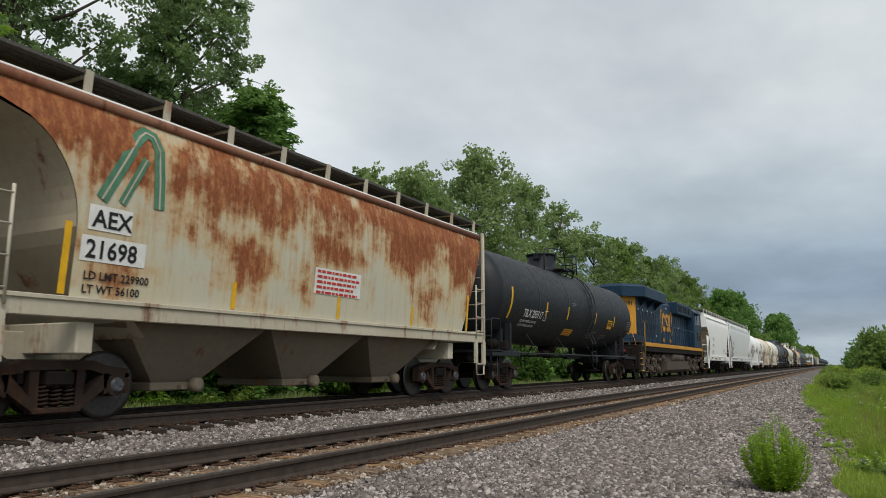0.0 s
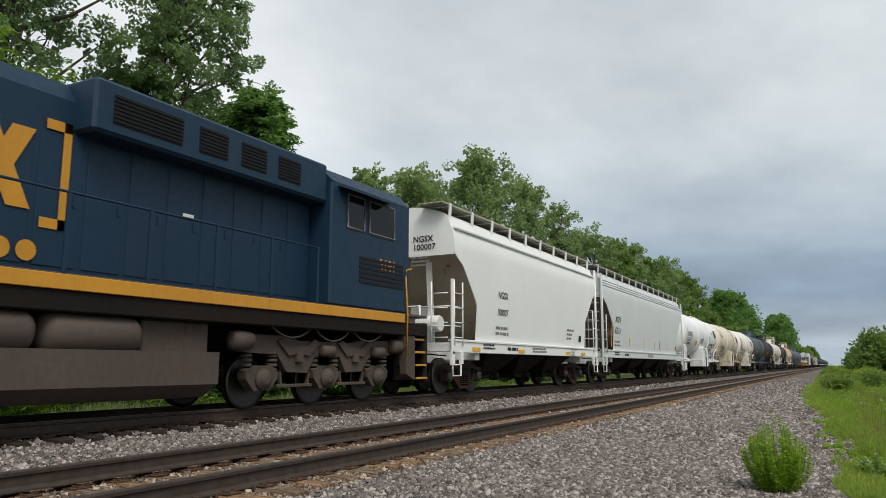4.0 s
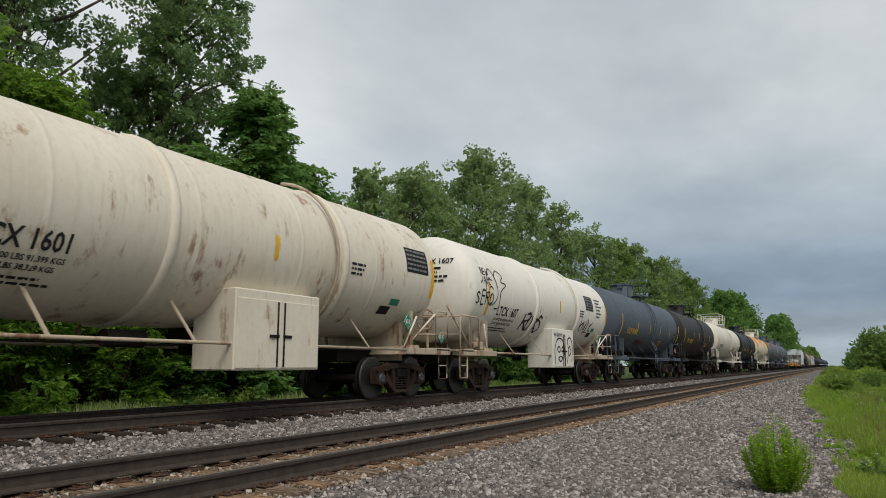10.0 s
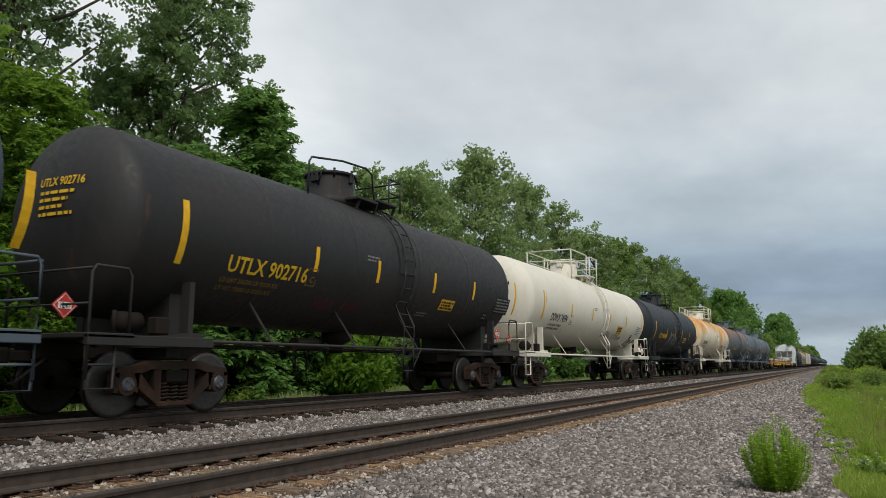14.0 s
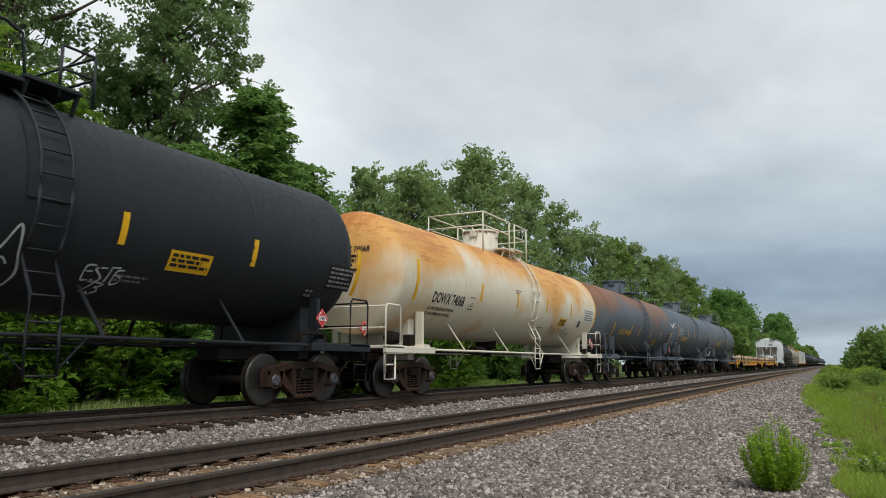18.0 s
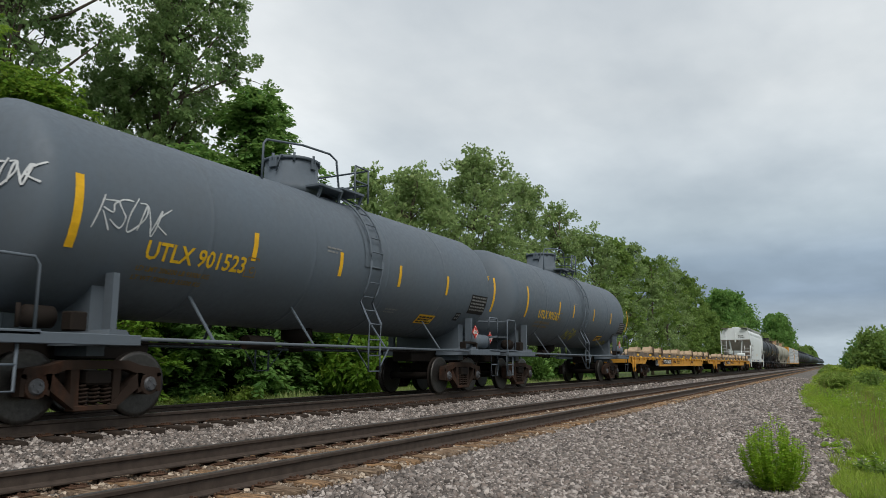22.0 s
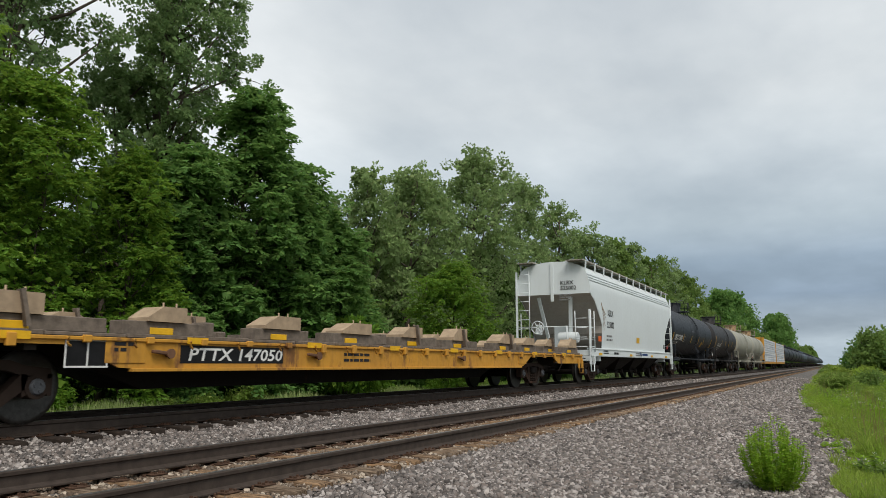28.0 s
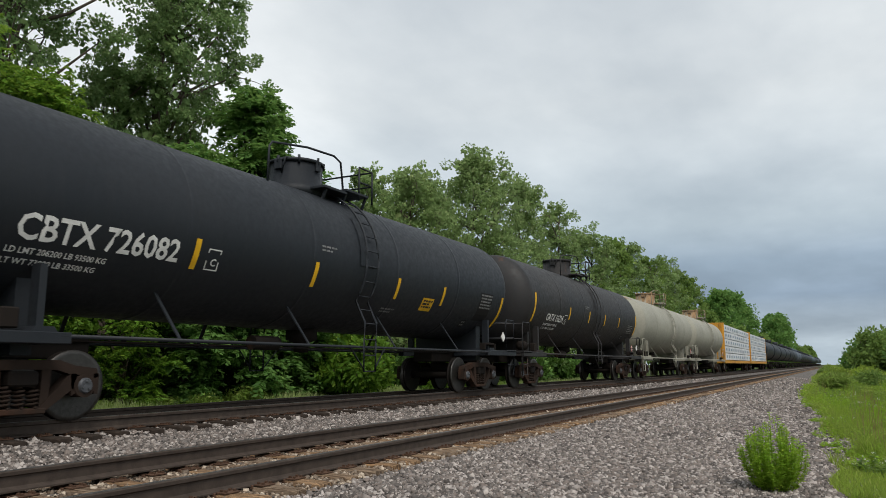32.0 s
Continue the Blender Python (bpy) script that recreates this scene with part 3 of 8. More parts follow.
def make_tree(x, y, height, width, leaf, seed, bare=0.2, per=60, size=0.09, lobes=26, label="tall leafy green tree", name="tree", deep=None, clumps=13, airy=0.0, tight=1.0, frond=0.0, long=1.25):
    """A tree whose limbs end in lobes of foliage inside an uneven crown."""
    rnd = random.Random(seed)
    rng = np.random.default_rng(seed)
    tree = thing(name, label, "tree", pose(x, y, ground_z(x) - 0.02), "trees along the railway")
    g = Geo()
    lean = Vector((rnd.uniform(-0.06, 0.06), rnd.uniform(-0.06, 0.06), 1))
    r0 = 0.012 * height + 0.04
    axis = [Vector((0, 0, -0.3)) + lean * (height * 0.9 * k / 8) + Vector((rnd.uniform(-1, 1), rnd.uniform(-1, 1), 0)) * (0.012 * height * (k > 1)) for k in range(9)]

    def limb(pts, ra, rb, seg):
        rings = []
        for j, p in enumerate(pts):
            a, c = pts[max(j - 1, 0)], pts[min(j + 1, len(pts) - 1)]
            q = (c - a).to_track_quat("Z", "Y")
            r = ra + (rb - ra) * j / (len(pts) - 1)
            rings.append([p + q @ Vector((r * math.cos(6.2832 * k / seg), r * math.sin(6.2832 * k / seg), 0)) for k in range(seg)])
        g.loft(rings, True, True, True)
    limb(axis, r0, r0 * 0.2, 9)
    cl, core = [], []
    zb = bare * height
    for k in range(lobes):
        u = (k + 0.5) / lobes
        u = u ** 0.85
        prof = math.sqrt(max(0.0, 1 - ((u - 0.40) / 0.60) ** 2)) if u > 0.40 else 0.62 + 0.38 * u / 0.40
        lr = width * rnd.uniform(0.24, 0.42) * (0.72 + 0.28 * prof)
        a = k * 2.39996 + rnd.uniform(-0.5, 0.5)
        rad = max(0.0, width * prof * rnd.uniform(0.45, 1.08) - lr * 0.6)
        z = min(zb + (height - zb) * u * rnd.uniform(0.94, 1.04), height - lr * 0.75)
        c = Vector((rad * math.cos(a), rad * math.sin(a), z))
        start = axis[min(8, max(1, int(8 * max(0.12, (z - 0.55 * rad) / (height * 0.9)))))]
        mid = start.lerp(c, 0.5) + Vector((0, 0, -0.08 * rad))
        limb([start, mid, c], r0 * 0.32, r0 * 0.07, 5)
        core.append((c.x, c.y, c.z, lr * 0.62))
        for m in range(clumps):
            d = Vector((rnd.gauss(0, 1), rnd.gauss(0, 1), rnd.gauss(0.15, 1)))
            d.normalize()
            p = c + d * lr * rnd.uniform(0.45, 1.05 + airy)
            if p.z > 0.2:
                cl.append((p.x, p.y, p.z, lr * tight * rnd.uniform(0.26, 0.50)))
                if m % 3 == 0:
                    limb([c, c.lerp(p, 0.6) + Vector((0, 0, 0.05)), p], r0 * 0.07, r0 * 0.025, 4)
    part("trunk", g, BARK, tree, fix=False)
    if frond:
        V, F = frond_cloud(cl, rng, max(3, per // 13), frond, size)
    else:
        V, F = leaf_cloud(cl, rng, per, size, 0.6, 0.3, long)
    # the shaded inner foliage, in broader sprays
    V2, F2 = leaf_cloud(core, rng, 26, size * 2.4, 0.6, 0.3, 1.2)
    np_part("crown", np.concatenate([V, V2]), np.concatenate([F, F2 + len(V)]), leaf, tree)
    return tree


def make_shrub(x, y, h, w, leaf, seed, per=45, size=0.09, clump=0.3, label="leafy green shrub at the edge of the trees", name="shrub", n=60, group="shrubs along the railway"):
    """A bush of many stems from the ground."""
    rnd = random.Random(seed)
    rng = np.random.default_rng(seed)
    bush = thing(name, label, "shrub", pose(x, y, ground_z(x) - 0.03), group)
    g = Geo()
    cl = []
    for k in range(n):
        a, r = rnd.uniform(0, 6.2832), w * math.sqrt(rnd.random())
        top = h * (1 - 0.55 * (r / w) ** 2) * rnd.uniform(0.65, 1.05)
        tip = Vector((r * math.cos(a), r * math.sin(a), top))
        foot = Vector((tip.x * 0.25, tip.y * 0.25, 0))
        mid = foot.lerp(tip, 0.5) + Vector((0, 0, top * 0.12))
        if k % 3 == 0:
            g.tube([foot, mid, tip], 0.006 + 0.004 * h, 4)
        for f in (1.0, 0.72, 0.42):
            q = mid.lerp(tip, (f - 0.42) / 0.58)
            cl.append((q.x, q.y, q.z, clump * rnd.uniform(0.6, 1.2)))
    part("stem", g, BARK, bush, fix=False)
    V, F = leaf_cloud(cl, rng, per, size, 0.5, 0.1, 2.0)
    V = V[:]
    np_part("foliage", V, F, leaf, bush)
    return bush


def make_weed(x, y, h, w, leaf, seed, stems=12, leaves=34, size=0.035, label="", group="weeds on the near verge", splay=1.15, broad=0.26, flower=False, root=0.6):
    """A tuft of upright stalks, leafy from bottom to top, the leaves shorter towards the tips."""
    rng = np.random.default_rng(seed)
    weed = thing("weed_clump", label, "weed", pose(x, y, ground_z(x) - 0.02), group)
    P, A, S, T = [], [], [], []
    for k in range(stems):
        a, r = k * 2.39996 + rng.uniform(-0.3, 0.3), w * math.sqrt((k + 0.5) / stems)
        tall = h * rng.uniform(0.62, 1.05) * (1 - 0.45 * (r / w) ** 2)
        foot = np.array([math.cos(a), math.sin(a), 0]) * r * root
        tip = np.array([math.cos(a) * r * splay, math.sin(a) * r * splay, tall])
        r = 0.0035 + 0.002 * h
        mid = foot * 0.5 + tip * 0.5 + np.array([math.cos(a) * 0.15 * w, math.sin(a) * 0.15 * w, 0.04 * tall])
        for d in (np.array([r, 0, 0]), np.array([0, r, 0])):
            S += [foot - d, foot + d, mid + d, mid - d, mid - d, mid + d, tip + 0.4 * d, tip - 0.4 * d]
        u = rng.uniform(0.12, 1.0, leaves)[:, None]
        at = foot * (1 - u) ** 2 + 2 * u * (1 - u) * (2 * mid - 0.5 * foot - 0.5 * tip) + tip * u * u
        b = rng.uniform(0, 6.2832, leaves)
        P.append(at)
        A.append(np.stack([np.cos(b), np.sin(b), rng.uniform(0.0, 0.9, leaves)], 1) * (1.2 - 0.6 * u))
        T.append(tip)
    P, A = np.concatenate(P), np.concatenate(A)
    n = len(P)
    sd = np.cross(A, np.array([0, 0, 1.0]) + rng.normal(0, 0.3, (n, 3)))
    sd /= np.linalg.norm(sd, axis=1)[:, None]
    z = size * rng.uniform(0.6, 1.3, (n, 1))
    V = np.stack([P, P + A * z * 0.9 + sd * z * broad, P + A * z * 2.2 + np.array([0, 0, -0.45]) * z, P + A * z * 0.9 - sd * z * broad], 1).reshape(-1, 3)
    k = np.arange(len(S) // 4) * 4
    np_part("stalk", np.array(S), np.concatenate([np.stack([k, k + 1, k + 2], 1), np.stack([k, k + 2, k + 3], 1)]), leaf, weed, kind="stuff")
    k = np.arange(n) * 4
    np_part("foliage", V, np.concatenate([np.stack([k, k + 1, k + 2], 1), np.stack([k, k + 2, k + 3], 1)]), leaf, weed)
    if flower:
        V, F = leaf_cloud([(*t, 0.03) for t in T], rng, 7, 0.016, 0.5, -0.4, 1.0)
        np_part("blossom", V, F, PETAL, weed, "tiny white blossoms")
    return weed


def grass_patch(name, label, rng, xs, ys, heights, mat, width=0.012, lean=0.35, category="grass"):
    """Blades of grass: bent three-cornered strips."""
    n = len(xs)
    z = np.array([ground_z(v) for v in xs])
    P = np.stack([xs, ys, z], 1)
    a = rng.uniform(0, 6.2832, n)
    side = np.stack([np.cos(a), np.sin(a), np.zeros(n)], 1) * (width * rng.uniform(0.6, 1.5, n))[:, None]
    b = rng.uniform(0, 6.2832, n)
    out = np.stack([np.cos(b), np.sin(b), np.zeros(n)], 1) * (heights * rng.uniform(0.1, 1.0, n) * lean)[:, None]
    up = np.stack([np.zeros(n), np.zeros(n), heights], 1)
    V = np.stack([P - side, P + side, P + up * 0.55 + out * 0.3 + side * 0.8, P + up * 0.55 + out * 0.3 - side * 0.8, P + up + out], 1).reshape(-1, 3)
    k = np.arange(n) * 5
    F = np.concatenate([np.stack([k, k + 1, k + 2], 1), np.stack([k, k + 2, k + 3], 1), np.stack([k + 3, k + 2, k + 4], 1)])
    ob = np_part(name, V, F, mat)
    return tagged(ob, label, category, kind="stuff")


# ---- rolling stock: shared running gear ----
# A car's own space: origin on the rail tops at its middle, +y to its rear, +x to the side that is seen.
WHEEL_R, AXLE = 0.457, 0.889
ROLLING = []           # (wheelset, car, y in the car)


def wheel_profile(w):
    r = WHEEL_R
    return [(0.10, -0.09), (0.12, -0.06), (r - 0.10, -0.035), (r - 0.045, -0.068), (r, -0.068), (r + 0.004, 0.03), (r + 0.028, 0.046), (r + 0.024, 0.068), (r - 0.05, 0.07), (r - 0.09, 0.03), (0.13, 0.05), (0.10, 0.09)]


def make_wheelset():
    g = Geo()
    for s in (1, -1):
        g.lathe([(r, -s * t) for r, t in wheel_profile(0)], (s * 0.752, 0, 0), "x", 30)
    g.lathe([(0.085, -1.02), (0.085, 1.02)], (0, 0, 0), "x", 10)
    return g.mesh("wheelset", STEEL_DIRTY)


def make_treads():
    g = Geo()
    r = WHEEL_R
    for s in (1, -1):
        g.lathe([(r - 0.03, -s * 0.071), (r + 0.001, -s * 0.071), (r + 0.006, s * 0.03), (r + 0.031, s * 0.047), (r + 0.027, s * 0.071), (r - 0.03, s * 0.073)], (s * 0.752, 0, 0), "x", 30)
    return g.mesh("tread", TREAD)


def make_cap():
    g = Geo()
    for s in (1, -1):
        g.lathe([(0.125, s * 1.0), (0.125, s * 1.09), (0.095, s * 1.11), (0.09, s * 1.13)], (0, 0, 0), "x", 14)
        for k in range(3):
            a = k * 2.094
            g.lathe([(0.022, s * 1.125), (0.022, s * 1.15)], (0, 0.055 * math.cos(a), 0.055 * math.sin(a)), "x", 6)
    return g.mesh("bearing_cap", CAP_BLUE)


def make_sideframe(x):
    """A cast side frame with its pedestals, columns and windows."""
    g = Geo()
    t = 0.085
    for s in (1, -1):
        # top chord, sloping to the journal
        g.extrude([(0, 0.80), (s * 0.50, 0.80), (s * 0.72, 0.73), (s * 1.06, 0.69), (s * 1.10, 0.58), (s * 1.02, 0.55), (s * 0.70, 0.60), (s * 0.48, 0.67), (0, 0.68)], x - t, x + t)
        # pedestal legs and journal box
        g.extrude([(s * 1.02, 0.62), (s * 1.10, 0.62), (s * 1.10, 0.34), (s * 1.04, 0.34)], x - t, x + t)
        g.extrude([(s * 0.67, 0.62), (s * 0.76, 0.62), (s * 0.76, 0.36), (s * 0.70, 0.33)], x - t, x + t)
        # diagonal tension member
        g.extrude([(s * 0.80, 0.60), (s * 0.66, 0.61), (s * 0.22, 0.16), (s * 0.30, 0.13), (s * 0.36, 0.16), (s * 0.76, 0.45)], x - t, x + t)
        # column
        g.extrude([(s * 0.27, 0.70), (s * 0.40, 0.70), (s * 0.38, 0.26), (s * 0.26, 0.20)], x - t * 0.8, x + t * 0.8)
        g.lathe([(0.16, -0.12), (0.16, 0.10)], (x, s * AXLE, WHEEL_R), "x", 14)
    g.box(x - t * 1.25, x + t * 1.25, -0.34, 0.34, 0.11, 0.19, 0.015)
    return g.mesh("side_frame", TRUCK_BROWN)


def make_spring():
    g = Geo()
    pts = [(0.068 * math.cos(a), 0.068 * math.sin(a), 0.19 + 0.27 * a / (2 * math.pi * 5)) for a in [k * math.pi / 4 for k in range(41)]]
    g.tube(pts, 0.018, 4)
    return g.mesh("coil_spring", TRUCK_BROWN)


def make_bolster():
    g = Geo()
    g.box(-1.14, 1.14, -0.2, 0.2, 0.46, 0.66, 0.03)
    g.box(-0.45, 0.45, -0.26, 0.26, 0.56, 0.80, 0.03)
    for s in (1, -1):
        g.box(-0.95, 0.95, s * 0.36 - 0.04, s * 0.36 + 0.04, 0.34, 0.46, 0.01)
        g.box(s * 0.76 - 0.04, s * 0.76 + 0.04, -0.42, -0.38, 0.28, 0.62)
        g.box(s * 0.76 - 0.04, s * 0.76 + 0.04, 0.38, 0.42, 0.28, 0.62)
    return g.mesh("bolster", STEEL_DIRTY)


WHEELSET, TREADS, CAPS = make_wheelset(), make_treads(), make_cap()
FRAMES = [make_sideframe(1.0), make_sideframe(-1.0)]
SPRING = make_spring()
BOLSTER = make_bolster()


def truck(car, y):
    """A two-axle truck under a car."""
    t = part("truck", BOLSTER, None, car, "dark grimy two-axle railroad truck")
    t.location = (0, y, 0)
    for fr, x in zip(FRAMES, (1.03, -1.03)):
        part("side_frame", fr, None, t)
        for k in (-0.18, 0.0, 0.18):
            part("coil_spring", SPRING, None, t).location = (x, k, 0)
    for s in (1, -1):
        w = part("wheelset", wheel_mesh(), None, t)
        w.location = (0, s * AXLE, WHEEL_R)
        ROLLING.append((w, car, y + s * AXLE))
    return t


WHEEL_ALL = []


def wheel_mesh():
    """Wheels, treads and bearing caps in one mesh of three materials."""
    if not WHEEL_ALL:
        bm = bmesh.new()
        for i, me in enumerate((WHEELSET, TREADS, CAPS)):
            k = len(bm.faces)
            bm.from_mesh(me)
            bm.faces.ensure_lookup_table()
            for f in bm.faces[k:]:
                f.material_index = i
        me = bpy.data.meshes.new("wheelset")
        bm.to_mesh(me)
        bm.free()
        for m in (STEEL_DIRTY, TREAD, CAP_BLUE):
            me.materials.append(m)
        WHEEL_ALL.append(me)
    return WHEEL_ALL[0]


def make_coupler():
    """Draft gear, knuckle and a hanging air hose at the front end; y = 0 is the coupling line."""
    g = Geo()
    g.box(-0.10, 0.10, 0.12, 0.75, 0.78, 0.94, 0.02)
    g.box(-0.17, 0.13, -0.12, 0.16, 0.74, 0.98, 0.04)
    g.tube([(0.35, 0.55, 0.85), (0.36, 0.30, 0.66), (0.34, 0.10, 0.50), (0.32, 0.0, 0.48)], 0.025, 6)
    g.tube([(-0.1, 0.6, 1.05), (0.3, 0.62, 1.06), (0.9, 0.62, 1.02), (1.3, 0.62, 0.98)], 0.018, 5)
    return g.mesh("coupler", STEEL_DIRTY)


COUPLER = make_coupler()


def coupler(car, half, s):
    c = part("coupler", COUPLER, None, car)
    c.location = (0, s * half, 0)
    if s > 0:
        c.rotation_euler = (0, 0, math.pi)


CARS = []              # (thing, s of its middle)


def place_car(ob, front, rear):
    CARS.append((ob, (front + rear) / 2))
    ob.location = (TRAIN_X, (front + rear) / 2, TRAIN_Z)
    return rear - front


def on_side(x):
    """Places writing on an upright side at x."""
    return lambda u0, v0: (lambda u, v: (x, u0 + u, v0 + v))


# ---- tank cars ----
TANK_R, TANK_Z = 1.50, 2.96


def on_tank(r, zc, lift=0.006, shift=0.0):
    """Places writing on the round side; u along the car, v as a height on the tank's face, taken round it from the middle."""
    def at(u0, v0):
        def place(u, v):
            a = (v0 + v - zc) / r
            return ((r + lift) * math.cos(a), u0 + u + shift, zc + (r + lift) * math.sin(a))
        return place
    return at


def tank_shell(half, r, zc, seg=40, seams=5, head=0.62):
    g = Geo()
    prof = [(max(0.03, r * math.sqrt(1 - (1 - k / 10) ** 2)), -half + head * k / 10) for k in (0, 0.15, 0.5, 1, 2, 3, 4, 5.5, 7, 8.5)] + [(r, -half + head), (r, -half + head + 0.10)]
    body = []
    n = seams
    for i in range(1, n):
        y = -half + head + (2 * half - 2 * head) * i / n
        body += [(r, y - 0.09), (r, y - 0.03), (r + 0.007, y - 0.015), (r + 0.007, y + 0.015), (r, y + 0.03), (r, y + 0.09)]
    prof = prof + body + [(a, -b) for a, b in reversed(prof)]
    return g.lathe(prof, (0, 0, zc), "y", seg)


def tank_car(front, rear, label, shell, name="tank_car", r=TANK_R, zc=TANK_Z, trim=None, ladder=True, dome=0.0, platform="black", detail=True, end_gap=0.55, bolster_in=2.05, rear_in=2.05, ladder_at=0.35, fleet="tank cars of the train"):
    """A stub-sill tank car: tank, sills, platforms, handrails, ladder, top fittings, trucks."""
    trim = trim or shell
    car = thing(name, label, "tank car", group=fleet)
    L = place_car(car, front, rear)
    half = L / 2
    part("tank", tank_shell(half - end_gap, r, zc), shell, car)
    tr = half - bolster_in
    # sills, bolster saddles and end decks
    for s in (1, -1):
        tr = half - (rear_in if s > 0 else bolster_in)
        g = Geo()
        g.box(-0.3, 0.3, s * (half - 0.45), s * (tr - 1.5), 0.82, 1.16, 0.02)
        part("stub_sill", g, STEEL_DIRTY, car)
        g = Geo()
        g.extrude([(s * tr - 0.14, 0.86), (s * tr + 0.14, 0.86), (s * tr + 0.14, 1.95), (s * tr - 0.14, 1.95)], -1.0, 1.0)
        part("saddle", g, trim, car)
        for q in (1, -1):
            g = Geo()
            g.extrude([(s * tr - 0.30, 1.0), (s * tr + 0.30, 1.0), (s * tr + 0.12, 1.22), (s * tr - 0.12, 1.22)], q * 0.35, q * 1.46)
            part("body_bolster", g, trim, car)
            g = Geo()
            g.extrude([(s * tr - 0.05, 1.0), (s * tr + 0.05, 1.0), (s * tr + 0.05, 2.02), (s * tr - 0.05, 2.02)], q * 1.16, q * 1.34)
            part("saddle_post", g, trim, car)
        g = Geo()
        g.box(-1.5, 1.5, s * (half - 0.32), s * (half - 1.05), 1.10, 1.17, 0.01)
        g.box(1.40, 1.50, s * (half - 0.32), s * (tr - 0.35), 1.00, 1.15, 0.01)
        g.box(-1.50, -1.40, s * (half - 0.32), s * (tr - 0.35), 1.00, 1.15, 0.01)
        part("end_platform", g, trim, car)
        # hand rails: hoop along the side of the platform, stanchions, cross bar
        g = Geo()
        for q in (1, -1):
            x = q * 1.44
            g.tube([(x, s * (half - 0.36), 0.55), (x, s * (half - 0.36), 1.98), (x, s * (half - 0.42), 2.08), (x, s * (half - 0.92), 2.08), (x, s * (half - 0.99), 1.98), (x, s * (half - 0.99), 1.1)], 0.022)
        g.tube([(-1.44, s * (half - 0.36), 2.04), (1.44, s * (half - 0.36), 2.04)], 0.02)
        g.tube([(-1.44, s * (half - 0.36), 1.56), (1.44, s * (half - 0.36), 1.56)], 0.018)
        part("end_handrail", g, trim, car)
        for q in (1, -1):
            g = Geo()
            x = q * 1.42
            g.tube([(x, s * (half - 0.36), 1.1), (x, s * (half - 0.36), 0.42), (x, s * (half - 0.80), 0.42), (x, s * (half - 0.80), 1.1)], 0.024)
            g.tube([(x, s * (half - 0.36), 0.74), (x, s * (half - 0.80), 0.74)], 0.02)
            part("step", g, trim, car)
        truck(car, s * tr)
        coupler(car, half, s)
    # long side pipes with slanted stays
    for q in (1, -1):
        g = Geo()
        g.tube([(q * 1.47, -tr + 0.2, 1.10), (q * 1.47, tr - 0.2, 1.10)], 0.032)
        n = 4
        for i in range(n):
            y = -tr + (2 * tr) * (i + 0.7) / (n + 0.4)
            g.beam((q * 1.46, y, 1.10), (q * 0.98, y - 0.12, zc - 1.12), 0.07, 0.02)
        part("side_rail", g, trim, car)
    # outlet and brake gear
    g = Geo()
    g.lathe([(0.34, 0.0), (0.34, -0.25), (0.16, -0.32), (0.16, -0.52)], (0, 0, zc - r + 0.06), "z", 14)
    g.lathe([(0.14, -0.35), (0.14, 0.35)], (0.55, -1.8, 1.15), "y", 10)
    g.tube([(0.35, -tr + 0.5, 1.08), (0.35, tr - 0.5, 1.08)], 0.02, 5)
    part("outlet_valve", g, STEEL_DIRTY, car)
    if ladder:
        ly = ladder_at
        for q in (1, -1):
            g = Geo()
            path = [(q * 1.55, 0.60), (q * 1.55, 1.10), (q * 1.56, 1.62)] + [(q * (r + 0.10) * math.cos(a), zc + (r + 0.10) * math.sin(a)) for a in [radians(d) for d in range(-34, 82, 8)]]
            for y in (-0.22, 0.22):
                g.tube([(x, y + ly, z) for x, z in path], 0.024)
            lad = part("side_ladder", g, trim, car)
            g = Geo()
            pad = [[(q * (r + 0.012) * math.cos(radians(d)), y + ly, zc + (r + 0.012) * math.sin(radians(d))) for d in range(-6, 37, 6)] for y in (-0.33, 0.33)]
            g.loft(pad, False, False, True)
            part("ladder_pad", g, shell, car, fix=False)
            run = 0.0
            for (xa, za), (xb, zb) in zip(path, path[1:]):
                d = math.hypot(xb - xa, zb - za)
                while run < d:
                    f = run / d
                    rung = part("rung", rung_mesh(trim), None, lad)
                    rung.location = (xa + (xb - xa) * f, ly, za + (zb - za) * f)
                    run += 0.33
                run -= d
            for y in (-0.22, 0.22):
                g = Geo()
                g.beam((q * 1.5, y * 3.0 + ly, 1.10), (q * 1.54, y + ly, 0.66), 0.03, 0.012)
                part("ladder_stay", g, trim, car)
    if platform:
        top_platform(car, r, zc, trim, platform, half)
    return car, half


RUNGS = {}


def rung_mesh(mat):
    if mat.name not in RUNGS:
        g = Geo()
        g.tube([(0, -0.22, 0), (0, 0.22, 0)], 0.015, 6)
        RUNGS[mat.name] = g.mesh("rung", mat)
    return RUNGS[mat.name]


